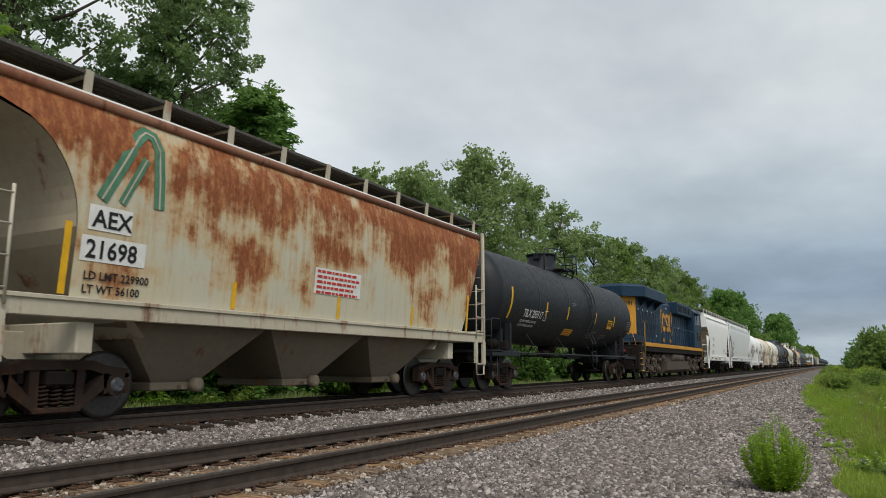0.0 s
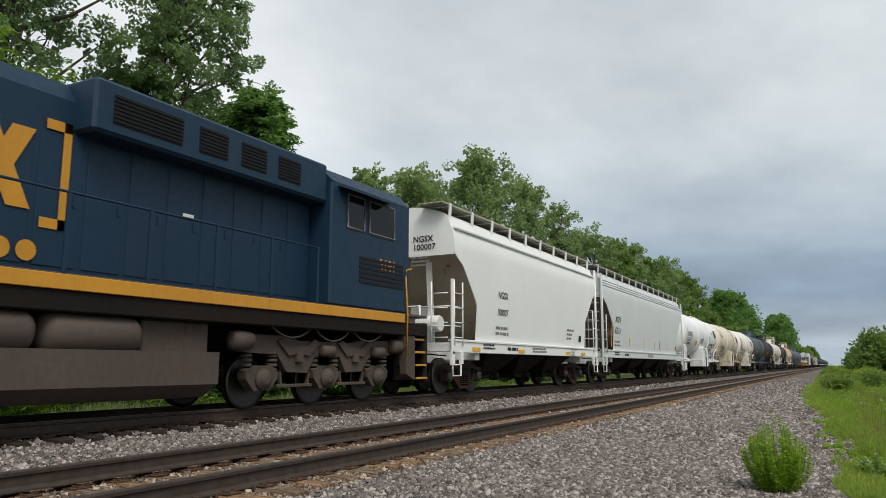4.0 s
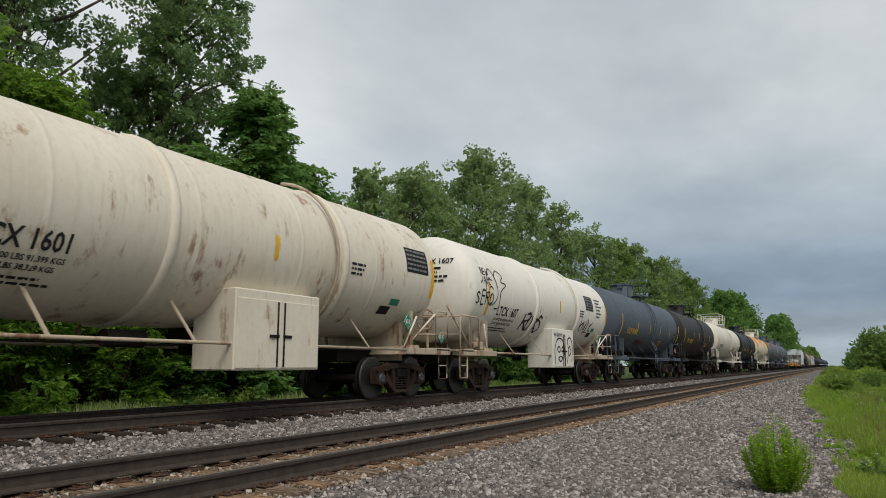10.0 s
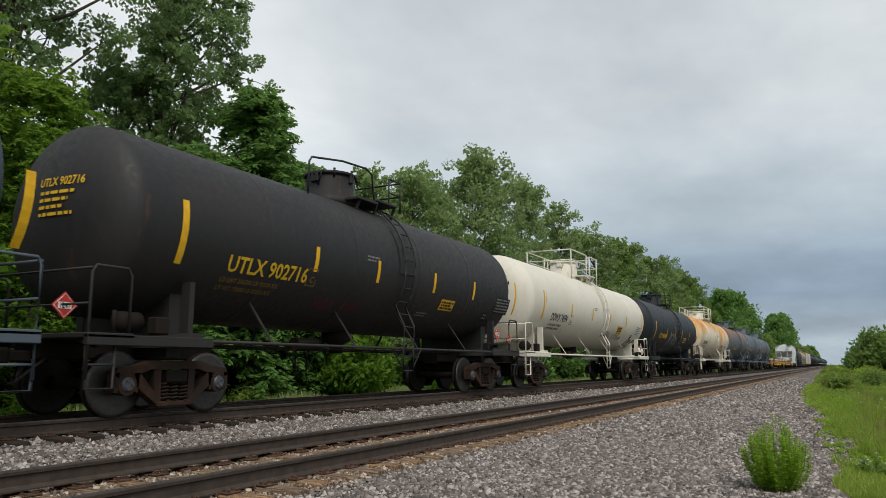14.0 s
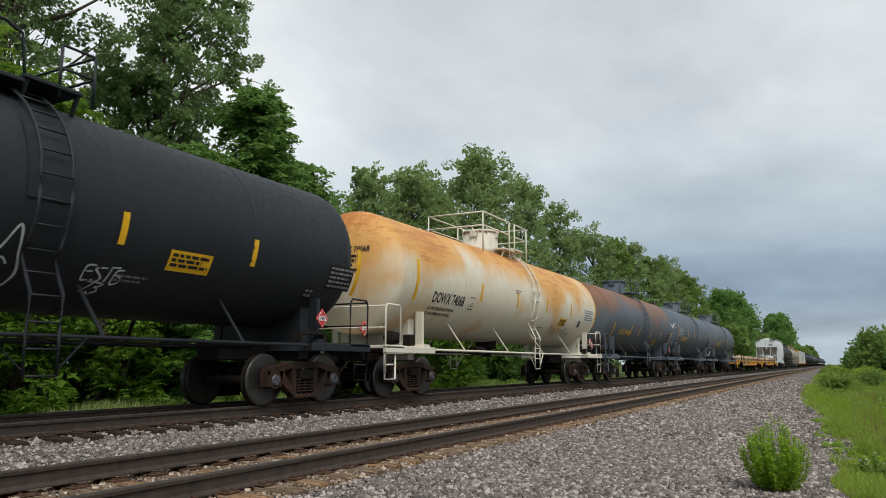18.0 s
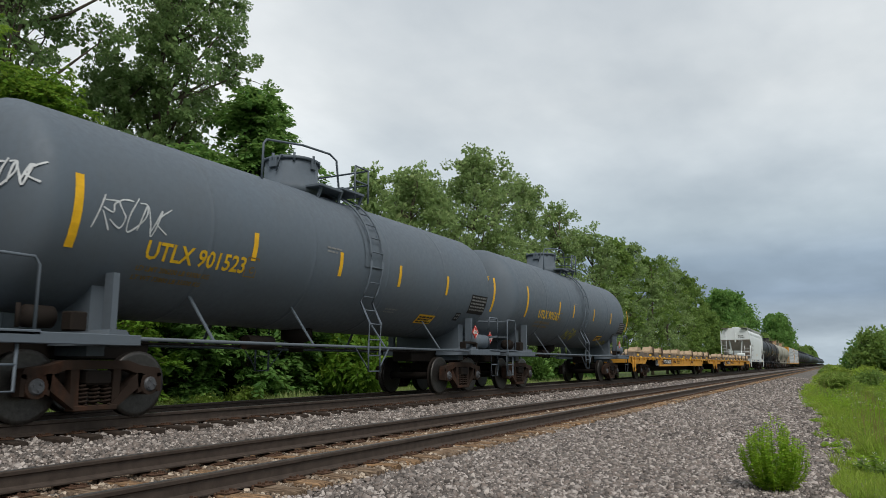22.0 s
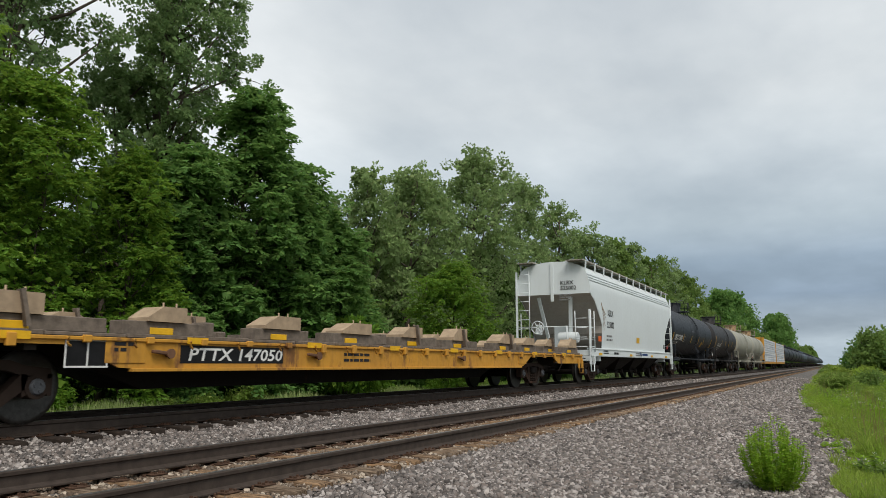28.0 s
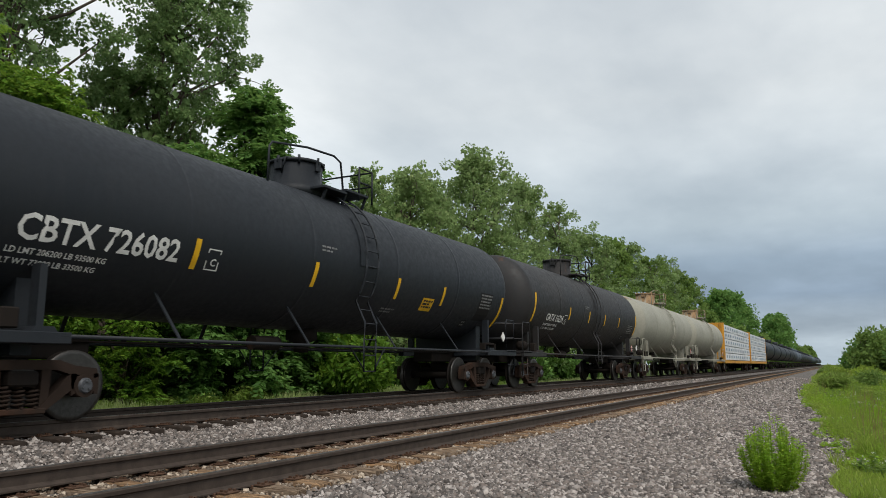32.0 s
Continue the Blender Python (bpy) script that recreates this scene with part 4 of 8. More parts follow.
def top_platform(car, r, zc, trim, style, half):
    """The manway bonnet, its walkway and hand rails on top of the tank."""
    top = zc + r
    g = Geo()
    g.lathe([(0.60, -0.14), (0.60, 0.10), (0.575, 0.10), (0.575, 0.60)], (0, -0.35, top), "z", 28)
    g.lathe([(0.61, 0.58), (0.61, 0.64), (0.58, 0.655), (0.02, 0.665)], (0, -0.35, top), "z", 28)
    for k in range(8):
        a = k * math.pi / 4
        g.lathe([(0.03, 0.54), (0.03, 0.70)], (0.60 * math.cos(a), -0.35 + 0.60 * math.sin(a), top), "z", 6)
    g.box(-0.10, 0.10, -0.97, -0.88, top + 0.40, top + 0.62, 0.01)
    g.box(0.52, 0.62, -0.42, -0.28, top + 0.40, top + 0.62, 0.01)
    g.tube([(0.2, -0.85, top + 0.66), (0.25, -1.0, top + 0.62), (0.1, -0.95, top + 0.3)], 0.02, 5)
    part("manway_bonnet", g, trim, car)
    g = Geo()
    g.box(-0.95, 0.95, 0.25, 1.10, top + 0.06, top + 0.12, 0.01)
    g.box(0.55, 0.95, -0.55, 0.25, top - 0.02, top + 0.04, 0.01)
    for y in (-0.4, 0.3, 1.05):
        g.beam((0.9, y, top + 0.06), (0.75, y, top - 0.3), 0.05, 0.05)
    part("walkway", g, trim, car)
    pipes = []
    if style == "tall":
        for z in (0.50, 0.92):
            pipes.append(([(0.95, -2.2, top + z), (0.95, -0.15, top + z), (0.95, 0.0, top + z - 0.1)], 0.026))
            pipes.append(([(0.95, 0.3, top + z), (0.95, 1.35, top + z), (-0.95, 1.35, top + z), (-0.95, -2.2, top + z), (0.95, -2.2, top + z)], 0.026))
        for y in (-2.2, -0.15, 0.3, 1.35):
            for x in (0.95, -0.95):
                pipes.append(([(x, y, top - 0.3), (x, y, top + 0.92)], 0.026))
    else:
        pipes.append(([(0.75, -2.1, top - 0.28), (0.75, -2.08, top + 0.50), (0.75, -2.0, top + 0.60), (0.74, -0.9, top + 0.78), (0.72, 0.05, top + 0.84), (0.74, 0.28, top + 0.74), (0.78, 0.36, top - 0.05)], 0.024))
        for y in (0.75, 1.28):
            pipes.append(([(0.92, y, top - 0.05), (0.92, y, top + 0.72)], 0.024))
        for z in (0.72, 0.38):
            pipes.append(([(0.92, 0.75, top + z), (0.92, 1.28, top + z), (-0.92, 1.28, top + z)], 0.021))
        pipes.append(([(-0.92, 1.28, top + 0.72), (-0.92, 1.28, top - 0.1)], 0.022))
    for line, r_pipe in pipes:
        g = Geo()
        g.tube(line, r_pipe)
        part("top_handrail" if len(line) > 2 else "rail_post", g, trim, car)


def strip(car, at, u, v0, v1, w=0.11, mat=None, name="reflector_strip"):
    part(name, patch_on(at(u, 0), 0, w, v0, v1, 1, 6), mat or YELLOW, car, fix=False)


def placard(car, y, z, mat, x=1.52, size=0.19, text=""):
    """A diamond hazard placard in its holder."""
    g = Geo()
    g.add([(x, y - size, z), (x, y, z - size), (x, y + size, z), (x, y, z + size)], [(0, 1, 2, 3)])
    g.add([(x - 0.02, y - size, z), (x - 0.02, y, z - size), (x - 0.02, y + size, z), (x - 0.02, y, z + size)], [(0, 1, 2, 3)])
    p = part("placard", g, mat, car, fix=False)
    g = Geo()
    k = 0.86 * size
    g.tube([(x + 0.003, y - k, z), (x + 0.003, y, z - k), (x + 0.003, y + k, z), (x + 0.003, y, z + k), (x + 0.003, y - k, z)], 0.005, 4)
    g.box(x + 0.001, x + 0.004, y - 0.10, y + 0.10, z - 0.045, z + 0.045)
    part("placard_panel", g, WHITE_SIGN, p, fix=False)
    if text:
        letters(text, 0.075, lambda u, v: (x + 0.007, y + u, z - 0.037 + v), p, BLACK_TXT, "placard_number", "CENTER", 0.85)


# ---- covered hoppers ----
GRATE_PALE = plain("pale_galvanised_mesh", (0.42, 0.39, 0.33), 0.7, 0.0, 0.4, 30)
GRATE_DARK = plain("dark_weathered_mesh", (0.10, 0.095, 0.085), 0.7, 0.0, 0.5, 18)


def hopper_side_x(z, x_mid, eave_x, z_lo, z_hi):
    f = max(0, min(1, (z - z_lo) / (z_hi - z_lo)))
    x = 1.50 + (x_mid - 1.50) * math.sin(math.pi * min(1, f / 0.9) * 0.62)
    if f > 0.80:
        x -= (x - eave_x) * ((f - 0.80) / 0.20) ** 1.6
    return x


def covered_hopper(front, rear, label, shell, name="covered_hopper", eave=4.50, roof=4.98, sill=(1.07, 1.40), x_mid=1.60, eave_x=1.44, trim=None, bay=2.5, knee=3.15, outlets=3, ribs=True, under=None, board_z=0.14, inside=None, wheel_end=False, cut_len=1.6, arch=False, walk=None):
    """A covered hopper with rounded sides, sloped ends, side sills, roof walks and ladders."""
    trim = trim or shell
    under = under or STEEL_DIRTY
    car = thing(name, label, "hopper car", group="hopper cars of the train")
    L = place_car(car, front, rear)
    half = L / 2
    h = half - 0.52                  # half length of the body
    z_lo = sill[1]
    sx = lambda z: hopper_side_x(z, x_mid, eave_x, z_lo, eave)

    # side sheets, with the ends cut back in a curve under the knee
    def cut(z):
        if z >= knee:
            return 0.0
        f = (knee - z) / (knee - z_lo)
        if arch:
            return cut_len * math.sqrt(1 - (1 - min(1, f * 1.6)) ** 2)
        return cut_len * float(np.interp(f, (0, 0.12, 0.55, 1), (0, 0.36, 1, 1)))
    zs = [z_lo + (eave - z_lo) * k / 22 for k in range(23)]
    for q in (1, -1):
        g = Geo()
        cols = 24
        rings = []
        for z in zs:
            c = cut(z)
            d = 1.15 * (eave - z) / (eave - z_lo) if arch else c
            rings.append([(q * sx(z), -(h - c) + (2 * h - c - d) * i / cols, z) for i in range(cols + 1)])
        g.loft(rings, False, False)
        part("side_sheet", g, shell, car)
    # roof, arched, with the end faces and slope sheets
    g = Geo()
    rs = [(eave_x * math.sin(a), eave + (roof - eave) * math.cos(a)) for a in [math.pi / 2 - math.pi * k / 14 for k in range(15)]]
    g.loft([[(x, -h, z) for x, z in rs], [(x, h, z) for x, z in rs]], False, False)
    part("roof", g, shell, car)
    for s in (1, -1):
        g = Geo()
        outline = rs + [(-sx(z), z) for z in reversed(zs) if z > knee] + [(-sx(knee), knee - 0.01), (sx(knee), knee - 0.01)] + [(sx(z), z) for z in zs if z > knee]
        y = s * (h - 0.004)
        g.add([(x, y, z) for x, z in outline], [tuple(range(len(outline)))])
        part("end_sheet", g, shell, car, fix=False)
        g = Geo()
        rings = []
        for f in [k / 16 for k in range(17)]:
            z = knee - f * (knee - 1.12)
            yy = s * (h - max(cut(z) + 0.004, f * (bay + 0.30)))
            w = sx(max(z, z_lo)) - 0.02
            rings.append([(-w, yy, z), (0, yy, z - 0.02), (w, yy, z)])
        g.loft(rings, False, False, False)
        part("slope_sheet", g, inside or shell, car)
        # end frame: draft sill, bolster web, diagonal braces
        g = Geo()
        g.box(-0.32, 0.32, s * (half - 0.45), s * (h - bay - 0.6), 0.80, 1.20, 0.02)
        g.box(-1.50, 1.50, s * (h + 0.02), s * (h - 0.16), sill[0] + 0.02, sill[1] - 0.08, 0.01)
        g.box(-1.45, 1.45, s * (h - 1.55), s * (h - 1.80), 0.88, 1.30, 0.02)
        g.box(-0.30, 0.30, s * (h - 1.0), s * (h - 1.06), 1.2, 2.35)
        part("end_frame", g, trim, car)
        g = Geo()
        for q in (1, -1):
            g.beam((q * 0.75, s * (h - 0.10), knee + 0.35), (q * 0.42, s * (h - 0.95), 1.25), 0.16, 0.05)
        g.box(-0.06, 0.06, s * h, s * (h + 0.05), knee - 0.3, roof - 0.05)
        part("end_brace", g, trim, car)
        for q in (1, -1):
            # corner post, ladder and grab irons
            g = Geo()
            x = q * (sx(3.0) - 0.02)
            g.box(x - 0.03, x + 0.03, s * (h - 0.02), s * (h + 0.12), sill[0] - 0.05, 2.95 if s < 0 < q and wheel_end else eave + 0.12, 0.008)
            part("corner_post", g, trim, car)
            g = Geo()
            for yy in (h + 0.02, h - 0.46):
                g.tube([(x + q * 0.03, s * yy, sill[1] - 0.15), (x + q * 0.03, s * yy, 2.9 if yy < h or (s < 0 < q and wheel_end) else eave)], 0.022, 6)
            k = 0
            z = sill[1] + 0.05
            while z < 2.9:
                g.tube([(x + q * 0.04, s * (h + 0.05), z), (x + q * 0.04, s * (h - 0.46), z)], 0.014, 5)
                z += 0.38
            z = sill[1] + 0.05
            while z < (2.9 if s < 0 < q and wheel_end else eave):
                g.tube([(q * 1.46, s * (h + 0.12), z), (q * 0.98, s * (h + 0.12), z)], 0.014, 5)
                z += 0.38
            g.tube([(q * 0.98, s * (h + 0.12), sill[1] - 0.1), (q * 0.98, s * (h + 0.12), 2.9 if s < 0 < q and wheel_end else eave + 0.15)], 0.02, 6)
            part("corner_ladder", g, trim, car)
            g = Geo()
            g.tube([(x, s * (h + 0.08), sill[0]), (x, s * (h + 0.06), 0.48), (x, s * (h - 0.40), 0.48), (x, s * (h - 0.42), sill[0])], 0.024)
            g.tube([(x, s * (h + 0.07), 0.76), (x, s * (h - 0.41), 0.76)], 0.02)
            g.box(x - 0.03, x + 0.03, s * (h + 0.14), s * (h - 0.02), 0.75, sill[0] + 0.02)
            g.box(x - 0.03, x + 0.03, s * (h - 0.36), s * (h - 0.50), 0.78, sill[0] + 0.02)
            part("step", g, trim, car)
        truck(car, s * (half - 2.12))
        coupler(car, half, s)
        if s < 0 and wheel_end:
            g = Geo()
            c = Vector((-0.62, s * (h + 0.16), 2.25))
            ring = [(c.x + 0.26 * math.cos(a), c.y, c.z + 0.26 * math.sin(a)) for a in [k * math.pi / 12 for k in range(25)]]
            g.tube(ring, 0.022, 6)
            for k in range(6):
                a = k * math.pi / 3
                g.tube([tuple(c), (c.x + 0.26 * math.cos(a), c.y, c.z + 0.26 * math.sin(a))], 0.016, 5)
            g.box(c.x - 0.1, c.x + 0.1, c.y + 0.02, c.y + 0.3, c.z - 0.3, c.z + 0.12, 0.02)
            part("brake_wheel", g, trim, car)
            g = Geo()
            g.lathe([(0.2, -0.42), (0.22, -0.38), (0.22, 0.38), (0.2, 0.42)], (0.45, s * (h - 0.6), 1.85), "x", 16)
            part("air_reservoir", g, trim, car)
            g = Geo()
            for z in (1.75, 2.25):
                g.tube([(0.62, s * (h + 0.1), z), (1.5, s * (h + 0.1), z), (1.52, s * (h - 0.5), z)], 0.016, 5)
            g.tube([(0.62, s * (h + 0.1), 1.4), (0.62, s * (h + 0.1), 2.3)], 0.03, 6)
            g.tube([(-1.5, s * (h + 0.1), 2.28), (0.62, s * (h + 0.1), 2.28)], 0.016, 5)
            part("end_railing", g, trim, car)
    # side sills, full length
    for q in (1, -1):
        g = Geo()
        g.box(q * 1.47, q * 1.57, -h, h, sill[0], sill[1] - 0.02, 0.012)
        g.box(q * 1.40, q * 1.60, -h, h, sill[1] - 0.05, sill[1] + 0.01, 0.008)
        part("side_sill", g, trim, car)
        if ribs:
            for dz in (0.10, 0.22, 0.33):
                g = Geo()
                z = eave - dz
                g.box(q * (sx(z) - 0.03), q * (sx(z) + 0.035), -h, h, z - 0.03, z + 0.03, 0.012)
                part("eave_rib", g, shell, car)
    # discharge hoppers
    n = outlets
    span = 2 * (h - bay) / n
    for i in range(n):
        c = -(h - bay) + span * (i + 0.5)
        g = Geo()
        top = [(-1.38, c - span / 2, sill[0] + 0.2), (1.38, c - span / 2, sill[0] + 0.2), (1.38, c + span / 2, sill[0] + 0.2), (-1.38, c + span / 2, sill[0] + 0.2)]
        mid = [(-1.30, c - span / 2 + 0.1, sill[0] - 0.02), (1.30, c - span / 2 + 0.1, sill[0] - 0.02), (1.30, c + span / 2 - 0.1, sill[0] - 0.02), (-1.30, c + span / 2 - 0.1, sill[0] - 0.02)]
        bot = [(-0.75, c - 0.45, 0.46), (0.75, c - 0.45, 0.46), (0.75, c + 0.45, 0.46), (-0.75, c + 0.45, 0.46)]
        g.loft([top, mid, bot], True, True, False)
        g.box(-0.85, 0.85, c - 0.55, c + 0.55, 0.34, 0.47, 0.02)
        g.lathe([(0.09, 0.8), (0.12, 0.84), (0.12, 0.98), (0.06, 1.0)], (0, c + 0.3, 0.42), "x", 10)
        g.box(-0.9, 0.95, c - 0.03, c + 0.03, 0.36, 0.42)
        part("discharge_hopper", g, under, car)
    # roof walk on brackets, hatches
    for q in (1, -1):
        g = Geo()
        x0, x1 = q * 0.72, q * 1.42
        z = roof + board_z - 0.14
        for k in range(5):
            x = x0 + (x1 - x0) * k / 4
            g.box(x - 0.012, x + 0.012, -h - 0.35, h + 0.35, z - 0.05, z, 0)
        k = 0
        yy = -h - 0.3
        while yy < h + 0.35:
            g.box(min(x0, x1), max(x0, x1), yy - 0.006, yy + 0.006, z - 0.02, z - 0.004)
            yy += 0.16
        board = part("roof_walk", g, walk or GRATE_PALE, car)
        g = Geo()
        g.box(x0, x1, -h - 0.34, h + 0.34, z - 0.035, z - 0.028)
        part("walk_mesh", g, walk or GRATE_PALE, board, "fine-meshed walkway panel")
        yy = -h + 0.1
        while yy < h:
            g = Geo()
            g.beam((q * 1.43, yy, z + 0.01), (q * 1.40, yy, eave + 0.02), 0.12, 0.03)
            g.beam((q * 1.42, yy, z - 0.06), (q * 0.55, yy, z - 0.06), 0.06, 0.03)
            part("walk_bracket", g, trim, car)
            yy += 1.35
    g = Geo()
    g.box(-0.38, 0.38, -h + 0.8, h - 0.8, roof - 0.05, roof + 0.10, 0.03)
    part("hatch_cover", g, shell, car)
    return car, half


# ---- locomotive ----
NAVY = paint("navy_locomotive_paint", (0.0075, 0.0300, 0.062), 0.48, 0.3, (0.022, 0.028, 0.034), streak=0.2, sheen=0.28)
LOCO_GOLD = paint("golden_yellow_paint", (0.58, 0.27, 0.02), 0.5, 0.35, (0.12, 0.07, 0.03), streak=0.4)
LOCO_UNDER = paint("sooty_underframe", (0.098, 0.078, 0.066), 0.72, 0.6, (0.030, 0.024, 0.020), rust=0.2, rust_color=(0.11, 0.06, 0.04), sheen=0.15)
DARK_GLASS = plain("dark_cab_glass", (0.01, 0.012, 0.014), 0.08, 0, 0.1, 3)


def locomotive(front, rear):
    car = thing("locomotive", "dark blue diesel locomotive with yellow sill stripe, running long hood first", "locomotive")
    L = place_car(car, front, rear)
    half = L / 2
    e = half - 0.75
    g = Geo()
    g.box(-1.5, 1.5, -e, e, 1.42, 1.72, 0.02)
    g.box(-0.5, 0.5, -half + 0.4, half - 0.4, 0.75, 1.45, 0.04)
    part("frame", g, STEEL_DIRTY, car)
    for q in (1, -1):
        g = Geo()
        g.box(q * 1.50, q * 1.54, -e + 1.1, e - 1.1, 1.70, 1.90, 0.008)
        part("sill_stripe", g, LOCO_GOLD, car, "golden yellow sill stripe")
    g = Geo()
    g.box(-1.5, 1.5, -e, e, 1.86, 1.92, 0.005)
    part("walkway", g, LOCO_UNDER, car)
    # long hood in sections, the cab at the rear
    cab0, cab1 = 6.2, 9.25
    g = Geo()
    g.box(-0.98, 0.98, -8.65, cab0, 1.92, 4.45, 0.05)
    g.loft([[(-0.98, y, 4.40), (-0.80, y, 4.68), (0.80, y, 4.68), (0.98, y, 4.40)] for y in (-3.3, cab0)], True, True, False)
    part("long_hood", g, NAVY, car)
    g = Geo()
    snout = [(-0.985, -8.64), (-0.985, -8.68), (-0.35, -9.36), (0.35, -9.36), (0.985, -8.68), (0.985, -8.64)]
    g.loft([[(x, y, z) for x, y in snout] for z in (2.36, 4.36)], True, True, False)
    part("hood_end", g, LOCO_GOLD, car, "golden yellow hood end")
    # radiator wings
    g = Geo()
    plan = [(-1.53, -8.60), (-0.55, -9.70), (0.55, -9.70), (1.53, -8.60), (1.53, -3.2), (-1.53, -3.2)]
    g.loft([[(x, y, z) for x, y in plan] for z in (4.30, 4.82)] + [[(x * 0.84, -6.1 + (y + 6.1) * 0.95, 4.97) for x, y in plan]], True, True, False)
    part("radiator_wing", g, NAVY, car)
    for q in (1, -1):
        for k in range(3):
            y = -7.6 + k * 1.8
            g = Geo()
            g.loft([[(q * px, yy, pz) for px, pz in ((0.97, 3.85), (0.97, 4.31), (1.45, 4.31))] for yy in (y, y + 0.05)], True, True, False)
            part("wing_bracket", g, NAVY, car)
    for q in (1, -1):
        for k in range(8):
            y = -8.30 + k * 0.54
            g = Geo()
            g.box(q * 0.975, q * 1.0, y - 0.09, y + 0.39, 2.0, 3.78, 0.008)
            g.tube([(q * 1.01, y + 0.36, 2.7), (q * 1.03, y + 0.36, 2.75), (q * 1.03, y + 0.36, 2.9)], 0.012, 5)
            d = part("radiator_door", g, NAVY, car)
            g = Geo()
            g.box(q * 0.99, q * 1.004, y, y + 0.25, 2.28, 3.62 - (0.22 if k in (1, 4, 6) else 0), 0.004)
            part("screen", g, BLACK, d, "tall narrow black screen")
            if k % 2 == 0:
                g = Geo()
                g.box(q * 1.0, q * 1.006, y + 0.02, y + 0.22, 3.66, 3.74)
                part("notice_plate", g, WHITE_SIGN, d)
    # equipment section ahead of the cab: raised blower box, louvred screens
    g = Geo()
    g.box(-1.40, 1.40, cab0 - 5.3, cab0 - 0.02, 3.95, 4.74, 0.05)
    part("equipment_box", g, NAVY, car)
    for k in range(4):
        g = Geo()
        y = cab0 - 5.0 + (0 if k == 0 else 1.6 + (k - 1) * 0.95)
        g.box(1.395, 1.41, y, y + (1.25 if k == 0 else 0.62), 4.12, 4.56, 0.004)
        for j in range(7):
            g.box(1.405, 1.425, y, y + (1.25 if k == 0 else 0.62), 4.15 + j * 0.06, 4.17 + j * 0.06)
        part("louvre_screen", g, BLACK, car)
    # hood doors
    y = -4.6
    while y < cab0 - 0.5:
        for q in (1, -1):
            g = Geo()
            g.box(q * 0.975, q * 0.995, y, y + 0.62, 2.05, 3.9, 0.006)
            g.box(q * 0.99, q * 1.01, y + 0.52, y + 0.57, 2.9, 3.05)
            part("hood_door", g, NAVY, car)
        y += 0.72
    # cab with windows, nose
    g = Geo()
    g.box(-1.5, 1.5, cab0, cab1, 1.92, 4.45, 0.04)
    g.loft([[(-1.5, y, 4.42), (-1.2, y, 4.72), (1.2, y, 4.72), (1.5, y, 4.42)] for y in (cab0, cab1)], True, True, False)
    part("cab", g, NAVY, car)
    for q in (1, -1):
        for y0, y1 in ((cab0 + 0.55, cab0 + 1.15), (cab0 + 1.35, cab0 + 2.35)):
            g = Geo()
            g.box(q * 1.49, q * 1.512, y0, y1, 3.55, 4.25, 0.006)
            w = part("cab_window", g, DARK_GLASS, car)
            g = Geo()
            g.tube([(q * 1.512, y0, 3.55), (q * 1.512, y1, 3.55), (q * 1.512, y1, 4.25), (q * 1.512, y0, 4.25), (q * 1.512, y0, 3.55)], 0.025, 4, False)
            part("window_frame", g, GREY_TXT, w)
        g = Geo()
        g.add([(q * 1.5, cab0 + 0.2, 4.35), (q * 1.5, cab0 + 2.1, 4.35), (q * 1.85, cab0 + 2.1, 4.22), (q * 1.85, cab0 + 0.2, 4.22)], [(0, 1, 2, 3)])
        part("sun_visor", g, NAVY, car, fix=False)
        g = Geo()
        for k in range(6):
            g.box(q * 1.49, q * 1.515, cab0 + 1.0, cab1 - 0.3, 2.45 + k * 0.1, 2.51 + k * 0.1)
        part("cab_vent", g, BLACK, car)
    g = Geo()
    g.loft([[(-1.0, cab1, 1.92), (1.0, cab1, 1.92), (1.0, cab1, 3.6), (-1.0, cab1, 3.6)], [(-0.85, e - 0.35, 1.92), (0.85, e - 0.35, 1.92), (0.85, e - 0.35, 3.25), (-0.85, e - 0.35, 3.25)]], True, True, False)
    part("nose", g, NAVY, car)
    # headlight housing, lower band of the hood end
    g = Geo()
    g.box(-0.33, 0.33, -9.62, -9.36, 4.00, 4.34, 0.03)
    g.box(-0.33, -0.22, -9.50, -9.36, 3.50, 4.02, 0.01)
    g.box(0.22, 0.33, -9.50, -9.36, 3.50, 4.02, 0.01)
    part("headlight_housing", g, LOCO_GOLD, car)
    g = Geo()
    g.box(-0.22, 0.22, -9.40, -9.355, 3.52, 3.98)
    part("bell_niche", g, BLACK, car)
    g = Geo()
    g.lathe([(0.02, 0.16), (0.07, 0.15), (0.09, 0.05), (0.13, 0.0)], (0, -9.46, 3.62), "z", 12)
    part("bell", g, LOCO_GOLD, car)

    def slant(u, v, q=1, lift=0.01):
        """A place on the slanted corner panel of the hood end: u from its front edge, v the height."""
        return (q * (0.35 + 0.683 * u + 0.73 * lift), -9.36 + 0.731 * u - 0.683 * lift, v)

    for q in (1, -1):
        g = Geo()
        for u0, u1, z0, z1 in ((0.50, 0.57, 2.62, 3.28), (0.40, 0.50, 2.62, 2.69), (0.40, 0.50, 3.21, 3.28)):
            g.add([slant(u, v, q) for u, v in ((u0, z0), (u1, z0), (u1, z1), (u0, z1))], [(0, 1, 2, 3)])
        part("end_emblem_bracket", g, NAVY, car, fix=False)
        g = Geo()
        g.box(q * 0.02, q * 0.33, -9.375, -9.362, 2.80, 3.10, 0.004)
        part("end_emblem_shape", g, NAVY, car)
        g = Geo()
        g.add([slant(u, v, q) for u, v in ((0.02, 2.84), (0.26, 2.84), (0.26, 3.08), (0.02, 3.08))], [(0, 1, 2, 3)])
        part("end_emblem_shape", g, NAVY, car, fix=False)
